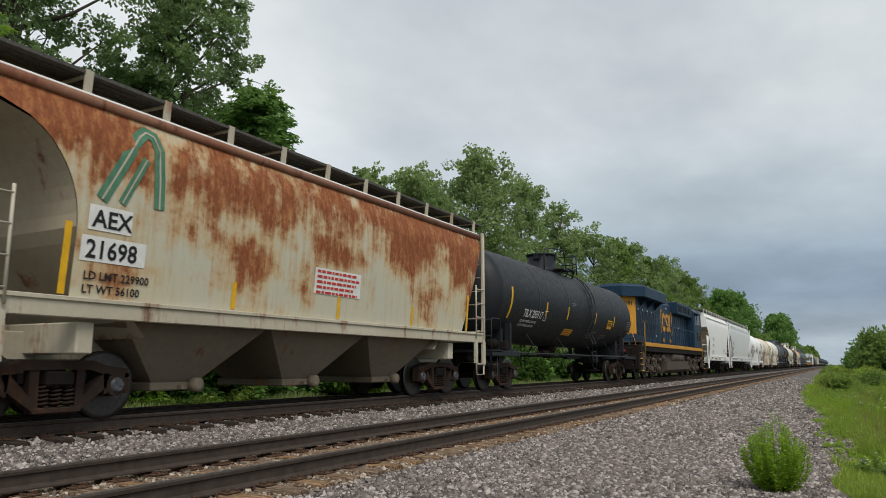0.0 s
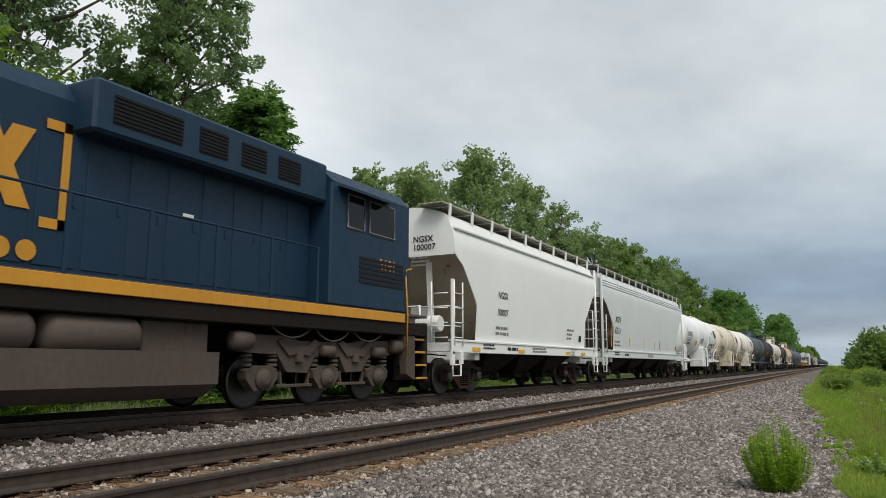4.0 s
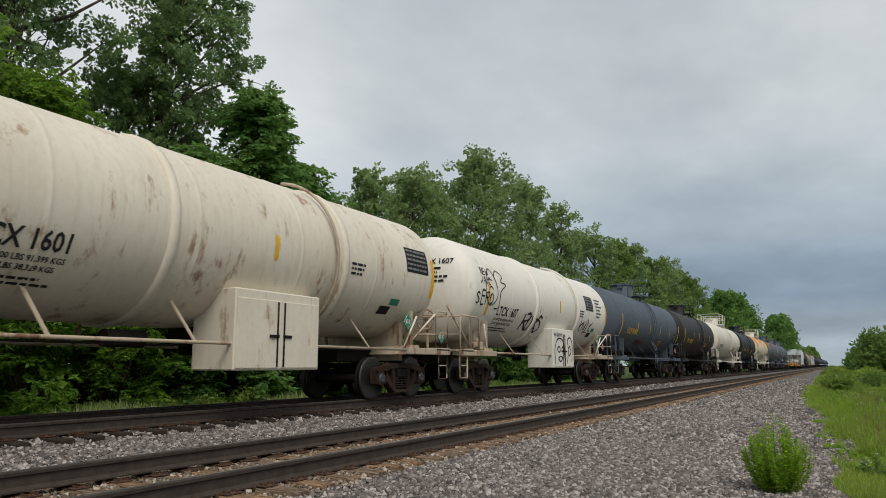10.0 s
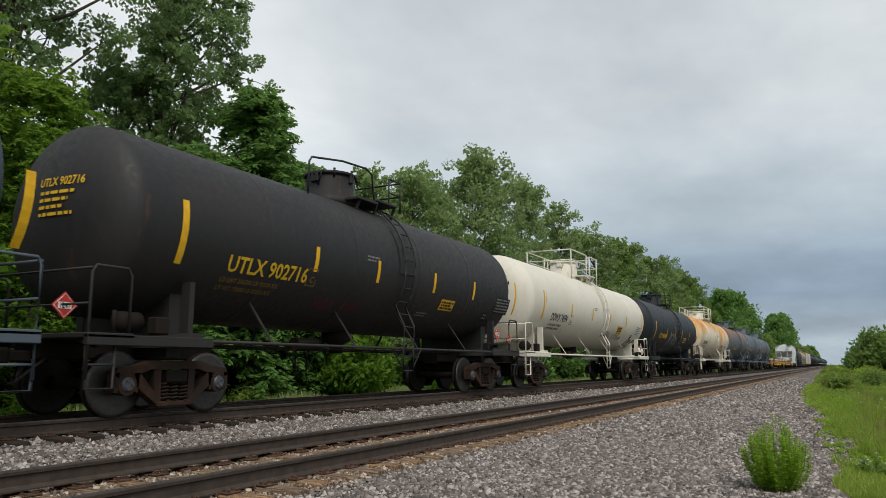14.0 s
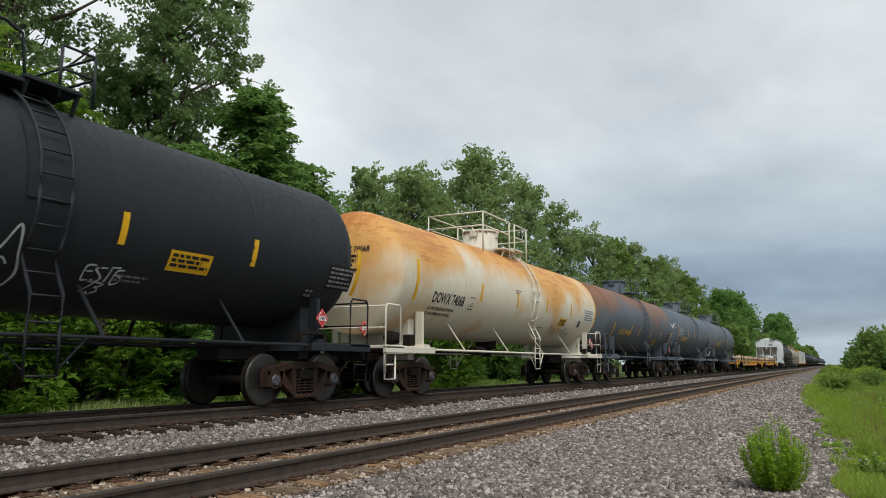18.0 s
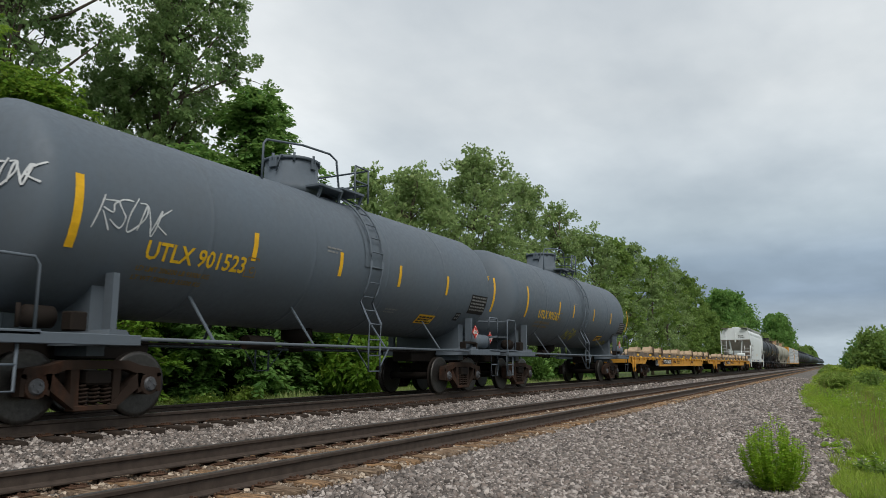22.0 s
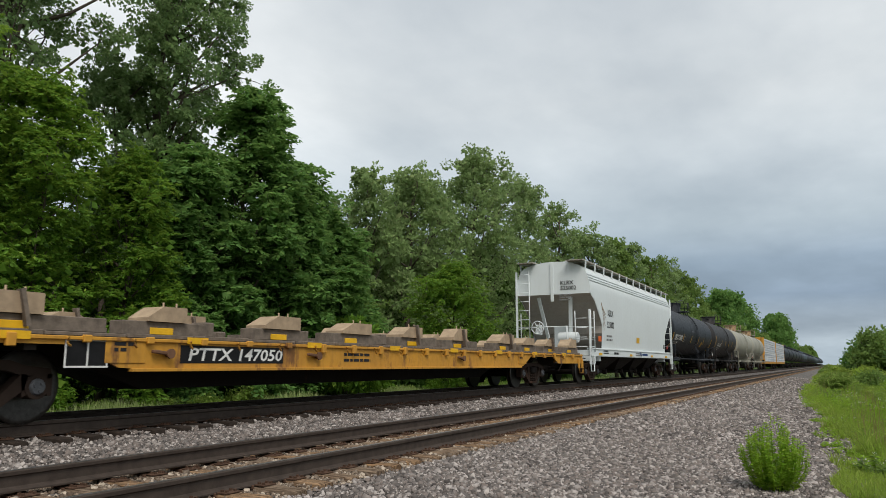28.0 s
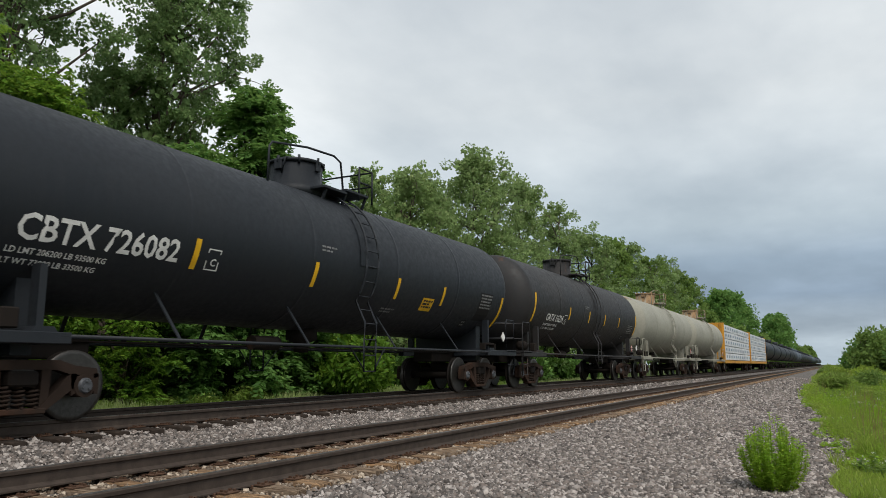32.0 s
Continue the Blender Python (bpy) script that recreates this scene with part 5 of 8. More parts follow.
        for u in (0.08, 0.28):
            g = Geo()
            g.add([slant(u + 0.055 * math.cos(k * 0.524), 2.58 + 0.055 * math.sin(k * 0.524), q) for k in range(12)], [tuple(range(12))])
            part("end_emblem_dot", g, NAVY, car, fix=False)
        # end rail posts
        for x in (0.32, 0.62):
            g = Geo()
            g.box(q * (x - 0.035), q * (x + 0.035), -e - 0.02, -e + 0.05, 1.75, 2.92, 0.008)
            part("end_rail_post", g, LOCO_UNDER if x > 0.5 else LOCO_GOLD, car)
        g = Geo()
        g.tube([(q * 0.30, -e, 2.95), (q * 0.85, -e, 2.95), (q * 0.95, -e, 2.85), (q * 1.22, -e + 0.02, 1.95), (q * 1.3, -e + 0.02, 1.2), (q * 1.22, -e + 0.02, 1.05)], 0.02, 6)
        part("end_handrail", g, LOCO_GOLD, car)
        for j in range(3):
            g = Geo()
            x = q * (0.45 + 0.14 * j)
            g.tube([(x, -e - 0.1, 1.35), (x, -e - 0.32, 1.28), (x + 0.02, -e - 0.42, 0.95), (x, -e - 0.36, 0.60)], 0.026, 6)
            part("brake_hose", g, HOSE, car)
            g = Geo()
            g.lathe([(0.05, 0), (0.05, 0.06)], (x, -e - 0.12, 1.46), "y", 10)
            part("hose_valve", g, (RED_SIGN, GREEN_SIGN, RED_SIGN)[j], car)
    g = Geo()
    g.loft([[(x, y, z) for x, y in snout] for z in (1.93, 2.36)], True, True, False)
    part("hood_end_band", g, NAVY, car)
    # hand rails with stanchions
    for q in (1, -1):
        n = 11
        ys = [-8.6 + (cab0 + 8.2) * k / n for k in range(n + 1)]
        g = Geo()
        g.tube([(q * 1.50, -9.0, 2.0), (q * 1.50, -8.9, 2.9)] + [(q * 1.50, y, 2.98) for y in ys] , 0.020)
        part("handrail", g, NAVY, car)
        for y in ys:
            g = Geo()
            g.box(q * 1.485, q * 1.515, y - 0.025, y + 0.025, 1.72, 3.0)
            part("stanchion", g, NAVY, car)
        for s in (1, -1):
            for j in range(5):
                g = Geo()
                z = 0.42 + j * 0.30
                g.box(q * (1.02 - 0.04 * j), q * (1.50 - 0.03 * j), s * (e - 0.02), s * (e - 0.52), z, z + 0.04, 0.008)
                tread = part("step_tread", g, LOCO_UNDER, car)
                g = Geo()
                g.box(q * (1.50 - 0.03 * j), q * (1.535 - 0.03 * j), s * (e - 0.02), s * (e - 0.52), z + 0.003, z + 0.05, 0.006)
                part("step_edge", g, LOCO_GOLD, tread, "yellow step edge")
            g = Geo()
            g.extrude([(s * (e - 0.52), 0.40), (s * (e - 0.90), 0.55), (s * (e - 1.08), 1.88), (s * (e - 0.52), 1.88)], q * 1.30, q * 1.47)
            g.box(q * 0.90, q * 0.98, s * e, s * (e - 0.55), 0.4, 1.9)
            panel = part("step_panel", g, LOCO_UNDER, car)
            g = Geo()
            g.lathe([(0.075, 1.47), (0.075, 1.476)] if q > 0 else [(0.075, -1.476), (0.075, -1.47)], (0, s * (e - 0.70), 1.66), "x", 14)
            part("panel_disc", g, LOCO_GOLD, panel)
            g = Geo()
            g.tube([(q * 1.50, s * (e - 0.95), 0.95), (q * 1.52, s * (e - 0.95), 1.9), (q * 1.52, s * (e - 1.05), 2.75), (q * 1.50, s * (e - 0.98), 2.92), (q * 1.50, s * (e - 0.75), 2.98)], 0.021)
            part("step_rail", g, LOCO_GOLD, car)
    for s in (1, -1):
        g = Geo()
        g.box(-1.45, 1.45, s * (e - 0.05), s * (e + 0.12), 0.5 if s < 0 else 0.35, 1.75, 0.02)
        part("pilot", g, STEEL_DIRTY, car)
        coupler(car, half, s)
    # fuel tank, air reservoirs, battery box
    g = Geo()
    sec = [(-1.45, 0.95), (-1.45, 0.45), (-1.1, 0.24), (1.1, 0.24), (1.45, 0.45), (1.45, 0.95)]
    g.loft([[(x, y, z) for x, z in sec] for y in (-3.6, 3.4)], True, True, False)
    g.box(-1.3, 1.3, -3.4, -1.5, 0.9, 1.42, 0.03)
    g.box(-1.3, 1.3, 2.0, 3.3, 0.9, 1.42, 0.03)
    part("fuel_tank", g, LOCO_UNDER, car)
    for q in (1, -1):
        for y0, y1 in ((-1.45, 0.35), (0.45, 1.95)):
            g = Geo()
            g.lathe([(0.05, y0), (0.24, y0 + 0.05), (0.29, y0 + 0.14), (0.29, y1 - 0.14), (0.24, y1 - 0.05), (0.05, y1)], (q * 1.20, 0, 1.16), "y", 18)
            part("air_reservoir", g, LOCO_UNDER, car)
    # six-wheel trucks
    for c in (-e + 3.55, e - 3.55):
        g = Geo()
        for q in (1, -1):
            g.extrude([(-2.6, 1.20), (-2.3, 1.28), (-1.2, 1.28), (-0.9, 1.20), (0.9, 1.20), (1.2, 1.28), (2.3, 1.28), (2.6, 1.20), (2.6, 1.0), (2.25, 0.96), (1.50, 0.94), (1.22, 0.62), (0.62, 0.60), (0.40, 0.92), (-0.40, 0.92), (-0.62, 0.60), (-1.22, 0.62), (-1.50, 0.94), (-2.25, 0.96), (-2.6, 1.0)], q * 1.08, q * 1.22)
            for k in (-0.92, 0.92):
                # raised strengthening webs and the brake cylinder above them
                for d in (1, -1):
                    g.extrude([(k, 1.10), (k + d * 0.22, 1.10), (k + d * 0.46, 1.24), (k + d * 0.62, 1.18), (k + d * 0.30, 0.92), (k, 0.96)], q * 1.22, q * 1.27)
                g.box(q * 1.22, q * 1.30, k - 0.09, k + 0.09, 0.80, 0.98, 0.01)
                g.lathe([(0.04, k + 0.62), (0.11, k + 0.64), (0.12, k + 0.95), (0.04, k + 1.0)], (q * 1.30, 0, 1.02), "y", 14)
                g.box(q * 1.10, q * 1.18, k - 0.50, k + 0.50, 0.34, 0.40, 0.01)
                for d in (-0.42, 0.42):
                    g.beam((q * 1.14, k + d, 0.62), (q * 1.14, k + d * 0.9, 0.36), 0.06, 0.05)
            for k in (-2.5, 2.5):
                g.lathe([(0.05, k - 0.26), (0.15, k - 0.24), (0.17, k - 0.05), (0.15, k + 0.18), (0.05, k + 0.22)], (q * 1.30, 0, 1.16), "y", 16)
            for k in range(3):
                y = -1.9 + k * 1.25
                g.tube([(q * 1.38, y + 1.2 * f, 1.46 - 0.88 * f * (1 - f) * (1 + 0.15 * (k == 1))) for f in (0, 0.15, 0.3, 0.5, 0.7, 0.85, 1)], 0.020, 5)
            for k in (-1.85, 0, 1.85):
                g.extrude([(k - 0.42, 0.62), (k - 0.24, 0.74), (k + 0.24, 0.74), (k + 0.42, 0.62), (k + 0.40, 0.50), (k + 0.20, 0.30), (k - 0.20, 0.30), (k - 0.40, 0.50)], q * 1.0, q * 1.20)
                g.lathe([(0.19, 0), (0.19, q * 0.07), (0.13, q * 0.09), (0.12, q * 0.13), (0.05, q * 0.14)], (q * 1.19, k, 0.50), "x", 18)
                for d in (-0.33, 0.33):
                    for j in range(4):
                        g.lathe([(0.10, 0.63 + 0.085 * j), (0.115, 0.65 + 0.085 * j), (0.10, 0.69 + 0.085 * j)], (q * 1.1, k + d, 0), "z", 10)
        t = part("truck", g, LOCO_UNDER, car, "sooty six-wheel locomotive truck")
        t.location = (0, c, 0)
        for k in (-1.85, 0, 1.85):
            w = part("wheelset", wheel_mesh(), None, t)
            w.location = (0, k, WHEEL_R)
            ROLLING.append((w, car, c + k))
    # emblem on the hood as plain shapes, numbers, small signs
    x = 1.012
    c = -0.85
    for s in (1, -1):
        g = Geo()
        y = c + s * 1.66
        g.box(x, x + 0.004, y - 0.06, y + 0.06, 2.55, 4.05)
        for z in (2.55, 3.91):
            g.box(x, x + 0.004, y - 0.06 if s < 0 else y - 0.32, y + 0.32 if s < 0 else y + 0.06, z, z + 0.14)
        part("emblem_bracket", g, LOCO_GOLD, car)
    g = Geo()
    arc = [radians(d) for d in range(40, 321, 14)]
    for a, b in zip(arc, arc[1:]):
        g.add([(x + 0.003, c - 0.82 + r * 0.9 * math.cos(t), 3.3 + r * 1.05 * math.sin(t)) for r, t in ((0.56, a), (0.56, b), (0.30, b), (0.30, a))], [(0, 1, 2, 3)])
    part("emblem_shape", g, LOCO_GOLD, car, "golden open ring", fix=False)
    curl = smooth_line([(0.33, 3.62), (0.10, 3.74), (-0.16, 3.68), (-0.22, 3.48), (0.0, 3.32), (0.22, 3.14), (0.18, 2.92), (-0.08, 2.86), (-0.34, 2.98)])
    g = band([(c + a, z) for a, z in curl], 0.25, lambda u, v: (x + 0.004, u, v))
    part("emblem_shape", g, LOCO_GOLD, car, "golden double curl", fix=False)
    g = Geo()
    for s in (1, -1):
        g.add([(x + 0.004 + 0.001 * s, c + 0.78 + s * a, z) for a, z in ((-0.42, 2.76), (-0.10, 2.76), (0.42, 3.84), (0.10, 3.84))], [(0, 1, 2, 3)])
    part("emblem_shape", g, LOCO_GOLD, car, "golden crossed bars", fix=False)
    for y in (-1.3, -0.95, 0.85, 1.2):
        g = Geo()
        g.lathe([(0.14, x), (0.14, x + 0.004)], (0, c + y, 2.22), "x", 14)
        part("emblem_dot", g, LOCO_GOLD, car)
    at = on_side(1.506)
    letters("3191", 0.30, at(cab0 + 1.75, 2.75), car, LOCO_GOLD, "road_number", wide=0.8)
    letters("3191", 0.20, lambda u, v: slant(0.22 + u * 0.95, 3.86 + v), car, NAVY, "end_number")
    g = Geo()
    for s in (1, -1):
        g.lathe([(0.05, 0), (0.115, 0.0), (0.115, 0.05)], (s * 0.15, -9.66, 4.17), "y", 14)
    part("headlight", g, WHITE_SIGN, car)
    for y, z in ((-3.9, 2.35), (-0.9, 4.15), (2.9, 3.1)):
        g = Geo()
        g.box(1.0, 1.012, y, y + 0.22, z, z + 0.08)
        part("notice_plate", g, WHITE_SIGN, car)
    return car, half


# ---- flat cars ----
FLAT_YELLOW = paint("faded_yellow_flatcar_paint", (0.56, 0.275, 0.026), 0.65, 0.5, (0.17, 0.085, 0.035), rust=0.40, rust_color=(0.20, 0.085, 0.035), streak=0.6)
DECK_WOOD = plain("weathered_grey_deck_timber", (0.185, 0.15, 0.12), 0.85, 0, 0.5, 7, 0.01, 0.6)
RUSTY_HOOK = plain("rusty_hook_iron", (0.16, 0.085, 0.05), 0.8)
PINE = plain("sawn_pine_blocking", (0.40, 0.30, 0.20), 0.8, 0, 0.35, 5, 0.006, 0.5)


def flat_car(front, rear, number, seed):
    car = thing("flat_car", "long yellow flat car carrying empty timber blocking on its deck", "flat car", group="flat cars of the train")
    L = place_car(car, front, rear)
    half = L / 2
    e = half - 0.36
    tr = half - 4.7
    zt, zb = 1.11, 0.66
    for q in (1, -1):
        g = Geo()
        out = [(-e, zt), (-e, 0.78), (-tr - 1.5, 0.78), (-tr - 1.05, 1.0), (-tr + 1.1, 1.0), (-tr + 1.8, zb + 0.04), (-tr + 2.6, zb), (tr - 2.6, zb), (tr - 1.8, zb + 0.04), (tr - 1.1, 1.0), (tr + 1.05, 1.0), (tr + 1.5, 0.78), (e, 0.78), (e, zt)]
        g.extrude(out, q * 1.42, q * 1.46)
        g.box(q * 1.38, q * 1.50, -e, e, zt - 0.05, zt, 0.008)
        g.box(q * 1.40, q * 1.50, -tr + 2.0, tr - 2.0, zb - 0.02, zb + 0.03, 0.006)
        part("side_sill", g, FLAT_YELLOW, car)
        y = -e + 0.5
        while y < e - 0.3:
            g = Geo()
            deep = 0.13 if -8.4 < y < -3.9 else 0.20
            g.box(q * 1.46, q * 1.53, y - 0.06, y + 0.06, zt - deep + 0.05, zt + 0.02, 0.012)
            part("stake_pocket", g, FLAT_YELLOW, car)
            g = Geo()
            g.tube([(q * 1.50, y - 0.27, zt - 0.03), (q * 1.54, y - 0.30, zt - 0.02), (q * 1.57, y - 0.33, zt - 0.10), (q * 1.54, y - 0.26, zt - 0.13)], 0.018, 5)
            part("lashing_ring", g, FLAT_YELLOW, car)
            y += 1.02
    g = Geo()
    g.box(-0.35, 0.35, -half + 0.5, half - 0.5, 0.70, 1.08, 0.02)
    g.loft([[(x, y, z) for x, z in ((-0.5, 0.74), (-0.5, zl), (0.5, zl), (0.5, 0.74))] for y, zl in ((-tr + 2.0, 0.70), (-tr + 3.0, 0.36), (tr - 3.0, 0.36), (tr - 2.0, 0.70))], True, True, False)
    for k in range(14):
        y = -e + 1 + (2 * e - 2) * k / 13
        g.box(-1.42, 1.42, y - 0.08, y + 0.08, 0.92, 1.08)
    part("underframe", g, STEEL_DIRTY, car)
    for s in (1, -1):
        g = Geo()
        g.box(-1.48, 1.48, s * e, s * (e - 0.12), 0.82, zt + 0.02, 0.01)
        part("end_sill", g, FLAT_YELLOW, car)
        for q in (1, -1):
            g = Geo()
            g.tube([(q * 1.5, s * (e - 0.05), 0.95), (q * 1.5, s * (e - 0.05), 0.42), (q * 1.5, s * (e - 0.5), 0.42), (q * 1.5, s * (e - 0.5), 0.95)], 0.026)
            g.box(q * 1.46, q * 1.52, s * (e - 0.02), s * (e - 0.16), 0.6, 0.95, 0.01)
            g.box(q * 1.46, q * 1.52, s * (e - 0.42), s * (e - 0.56), 0.6, 0.95, 0.01)
            part("step", g, FLAT_YELLOW, car)
        truck(car, s * tr)
        coupler(car, half, s)
    # deck timbers, cross bearers and blocking
    rnd = random.Random(seed)
    n = 22
    for k in range(n):
        y0 = -e + 0.15 + (2 * e - 0.3) * k / n
        y1 = y0 + (2 * e - 0.3) / n - 0.02
        g = Geo()
        g.box(-1.40, 1.44, y0, y1, zt + 0.004, zt + 0.055 + rnd.uniform(0, 0.015), 0.008)
        part("deck_plank", g, DECK_WOOD, car)
    y = -e + 1.0
    while y < e - 1.8:
        lw = rnd.uniform(1.5, 2.3)
        for x in (1.18, -1.18):
            g = Geo()
            g.box(x - 0.14, x + 0.14, y, y + lw, zt + 0.06, zt + 0.26, 0.01)
            part("timber_bearer", g, DECK_WOOD, car)
        g = Geo()
        g.box(1.322, 1.345, y + lw * 0.3, y + lw * 0.3 + 0.42, zt + 0.07, zt + 0.17, 0.006)
        part("timber_plate", g, YELLOW, car, "yellow plate on the timber")
        for x in (1.15, -1.15):
            g = Geo()
            c = y + lw * rnd.uniform(0.35, 0.6)
            w = rnd.uniform(0.36, 0.58)
            hh = rnd.uniform(0.22, 0.32)
            base = zt + 0.26
            square = rnd.random() < 0.5
            g.extrude([(c - w, base), (c + w, base), (c + w, base + hh * (0.95 if square else 0.25)), (c + w * (0.97 if square else 0.35), base + hh), (c - w * 0.25, base + hh), (c - w, base + hh * 0.25)], x - 0.22, x + 0.22)
            for d in (0.0, 0.25):
                g.tube([(x + 0.1, c + d, base + 0.1), (x + 0.1, c + d, base + 0.07 + hh)], 0.014, 5)
            part("chock_block", g, PINE, car)
            if rnd.random() < 0.7:
                g = Geo()
                g.beam((x + 0.24, c + w * 0.5, zt + 0.10), (x + 0.22, c + w * 0.5 - 0.10, zt + 0.56), 0.15, 0.05)
                part("brace_board", g, DECK_WOOD, car)
            if rnd.random() < 0.6:
                g = Geo()
                g.box(x - 0.16, x + 0.16, y + lw - 0.02, y + lw + 0.20, zt + 0.06, zt + 0.30, 0.02)
                part("end_block", g, DECK_WOOD, car)
        y += lw + rnd.uniform(0.25, 1.1)
    # writing
    at = on_side(1.466)
    g = Geo()
    c = -6.4
    g.box(1.46, 1.464, c, c + 2.35, 0.76, 1.03)
    part("number_panel", g, BLACK, car)
    lean = at(c + 0.14, 0.805)
    letters("PTTX " + number, 0.19, lambda u, v: lean(u + 0.22 * v, v), car, WHITE_TXT, "car_number", wide=1.40)
    for y in (c - 0.25, c + 3.3, c + 9.5):
        g = Geo()
        g.lathe([(0.045, 1.455), (0.045, 1.52), (0.075, 1.525), (0.075, 1.56)], (0, y, 0.90), "x", 10)
        g.beam((1.50, y, 0.90), (1.53, y - 0.32, 0.93), 0.07, 0.05, 0.01)
        part("tie_down_hook", g, RUSTY_HOOK, car, "rusty tie-down hook")
    for s in (1, -1):
        g = Geo()
        g.box(1.46, 1.475, s * (tr - 1.9) - 0.33, s * (tr - 1.9) + 0.33, 0.76, 1.10, 0.006)
        part("jacking_plate", g, FLAT_YELLOW, car)
        bars(on_side(1.478)(s * (tr - 1.9) - 0.2, 1.05), 0, 0, (0.36, 0.2), 0.05, 0.03, car, BLACK_TXT)
    g = Geo()
    g.box(1.46, 1.464, c - 1.9, c - 1.25, 0.70, 1.08)
    g.box(1.46, 1.467, c - 1.86, c - 1.60, 0.80, 1.04)
    part("stencil_panel", g, BLACK, car)
    g = Geo()
    for z in (0.70, 1.05):
        g.box(1.462, 1.468, c - 1.9, c - 1.25, z, z + 0.025)
    for d in (1.9, 1.28, 1.58):
        g.box(1.462, 1.468, c - d, c - d + 0.025, 0.70, 1.075)
    part("stencil_frame", g, WHITE_TXT, car)
    bars(at(c + 4.2, 0.97), 0, 0, (0.95, 0.95), 0.055, 0.06, car, BLACK_TXT)
    for k in range(9):
        y = -e + 1.5 + k * 2.9
        g = Geo()
        g.box(1.502, 1.508, y, y + 0.42, zt - 0.06, zt + 0.04)
        part("reflector_strip", g, YELLOW, car)
    return car, half


# ---- centre-beam cars with wrapped lumber ----
WRAP = plain("white_lumber_wrap", (0.62, 0.64, 0.66), 0.5, 0, 0.25, 1.2, 0.02, 0.4)
WRAP_MARK = plain("blue_wrap_print", (0.22, 0.30, 0.38), 0.6, 0, 0.3, 5)


def centerbeam(front, rear, seed):
    car = thing("centerbeam_car", "yellow centerbeam car loaded with white wrapped lumber", "flat car", group="lumber cars of the train")
    L = place_car(car, front, rear)
    half = L / 2
    e = half - 0.6
    g = Geo()
    g.box(-1.4, 1.4, -e, e, 0.85, 1.12, 0.02)
    g.box(-0.08, 0.08, -e, e, 1.12, 4.4)
    part("centre_beam", g, FLAT_YELLOW, car)
    for s in (1, -1):
        g = Geo()
        g.box(-1.4, 1.4, s * e, s * (e - 0.25), 1.12, 4.55, 0.03)
        for x in (-1.2, -0.4, 0.4, 1.2):
            g.box(x - 0.06, x + 0.06, s * (e + 0.08), s * e, 1.0, 4.5)
        part("bulkhead", g, FLAT_YELLOW, car)
        truck(car, s * (half - 2.6))
        coupler(car, half, s)
    rnd = random.Random(seed)
    n = 4
    for k in range(n):
        y0 = -e + 0.3 + (2 * e - 0.6) * k / n
        y1 = y0 + (2 * e - 0.6) / n - 0.06
        for j in range(5):
            z = 1.16 + j * 0.66
            for q in (1, -1):
                g = Geo()
                g.box(q * 0.12, q * (1.42 - rnd.uniform(0, 0.05)), y0 + rnd.uniform(0, 0.05), y1, z, z + 0.60, 0.02)
                pk = part("lumber_pack", g, WRAP, car)
                if q > 0:
                    g = Geo()
                    for i in range(3):
                        yy = y0 + (y1 - y0) * (i + 0.5) / 3
                        g.box(1.424, 1.428, yy - 0.35, yy + 0.35, z + 0.2, z + 0.42)
                    part("wrap_print", g, WRAP_MARK, pk)
    return car, half


# ---- the train, front to rear ----
CUTS = [4.15, 19.0, 36.7, 58.4, 72.1, 91.12, 107.37, 122.47, 137.87, 153.72, 169.32, 187.12, 203.27, 220.82, 236.77, 252.37, 267.73, 295.8, 323.75, 341.35, 359.15, 375.9, 392.4, 408.6, 432.2, 455.7]



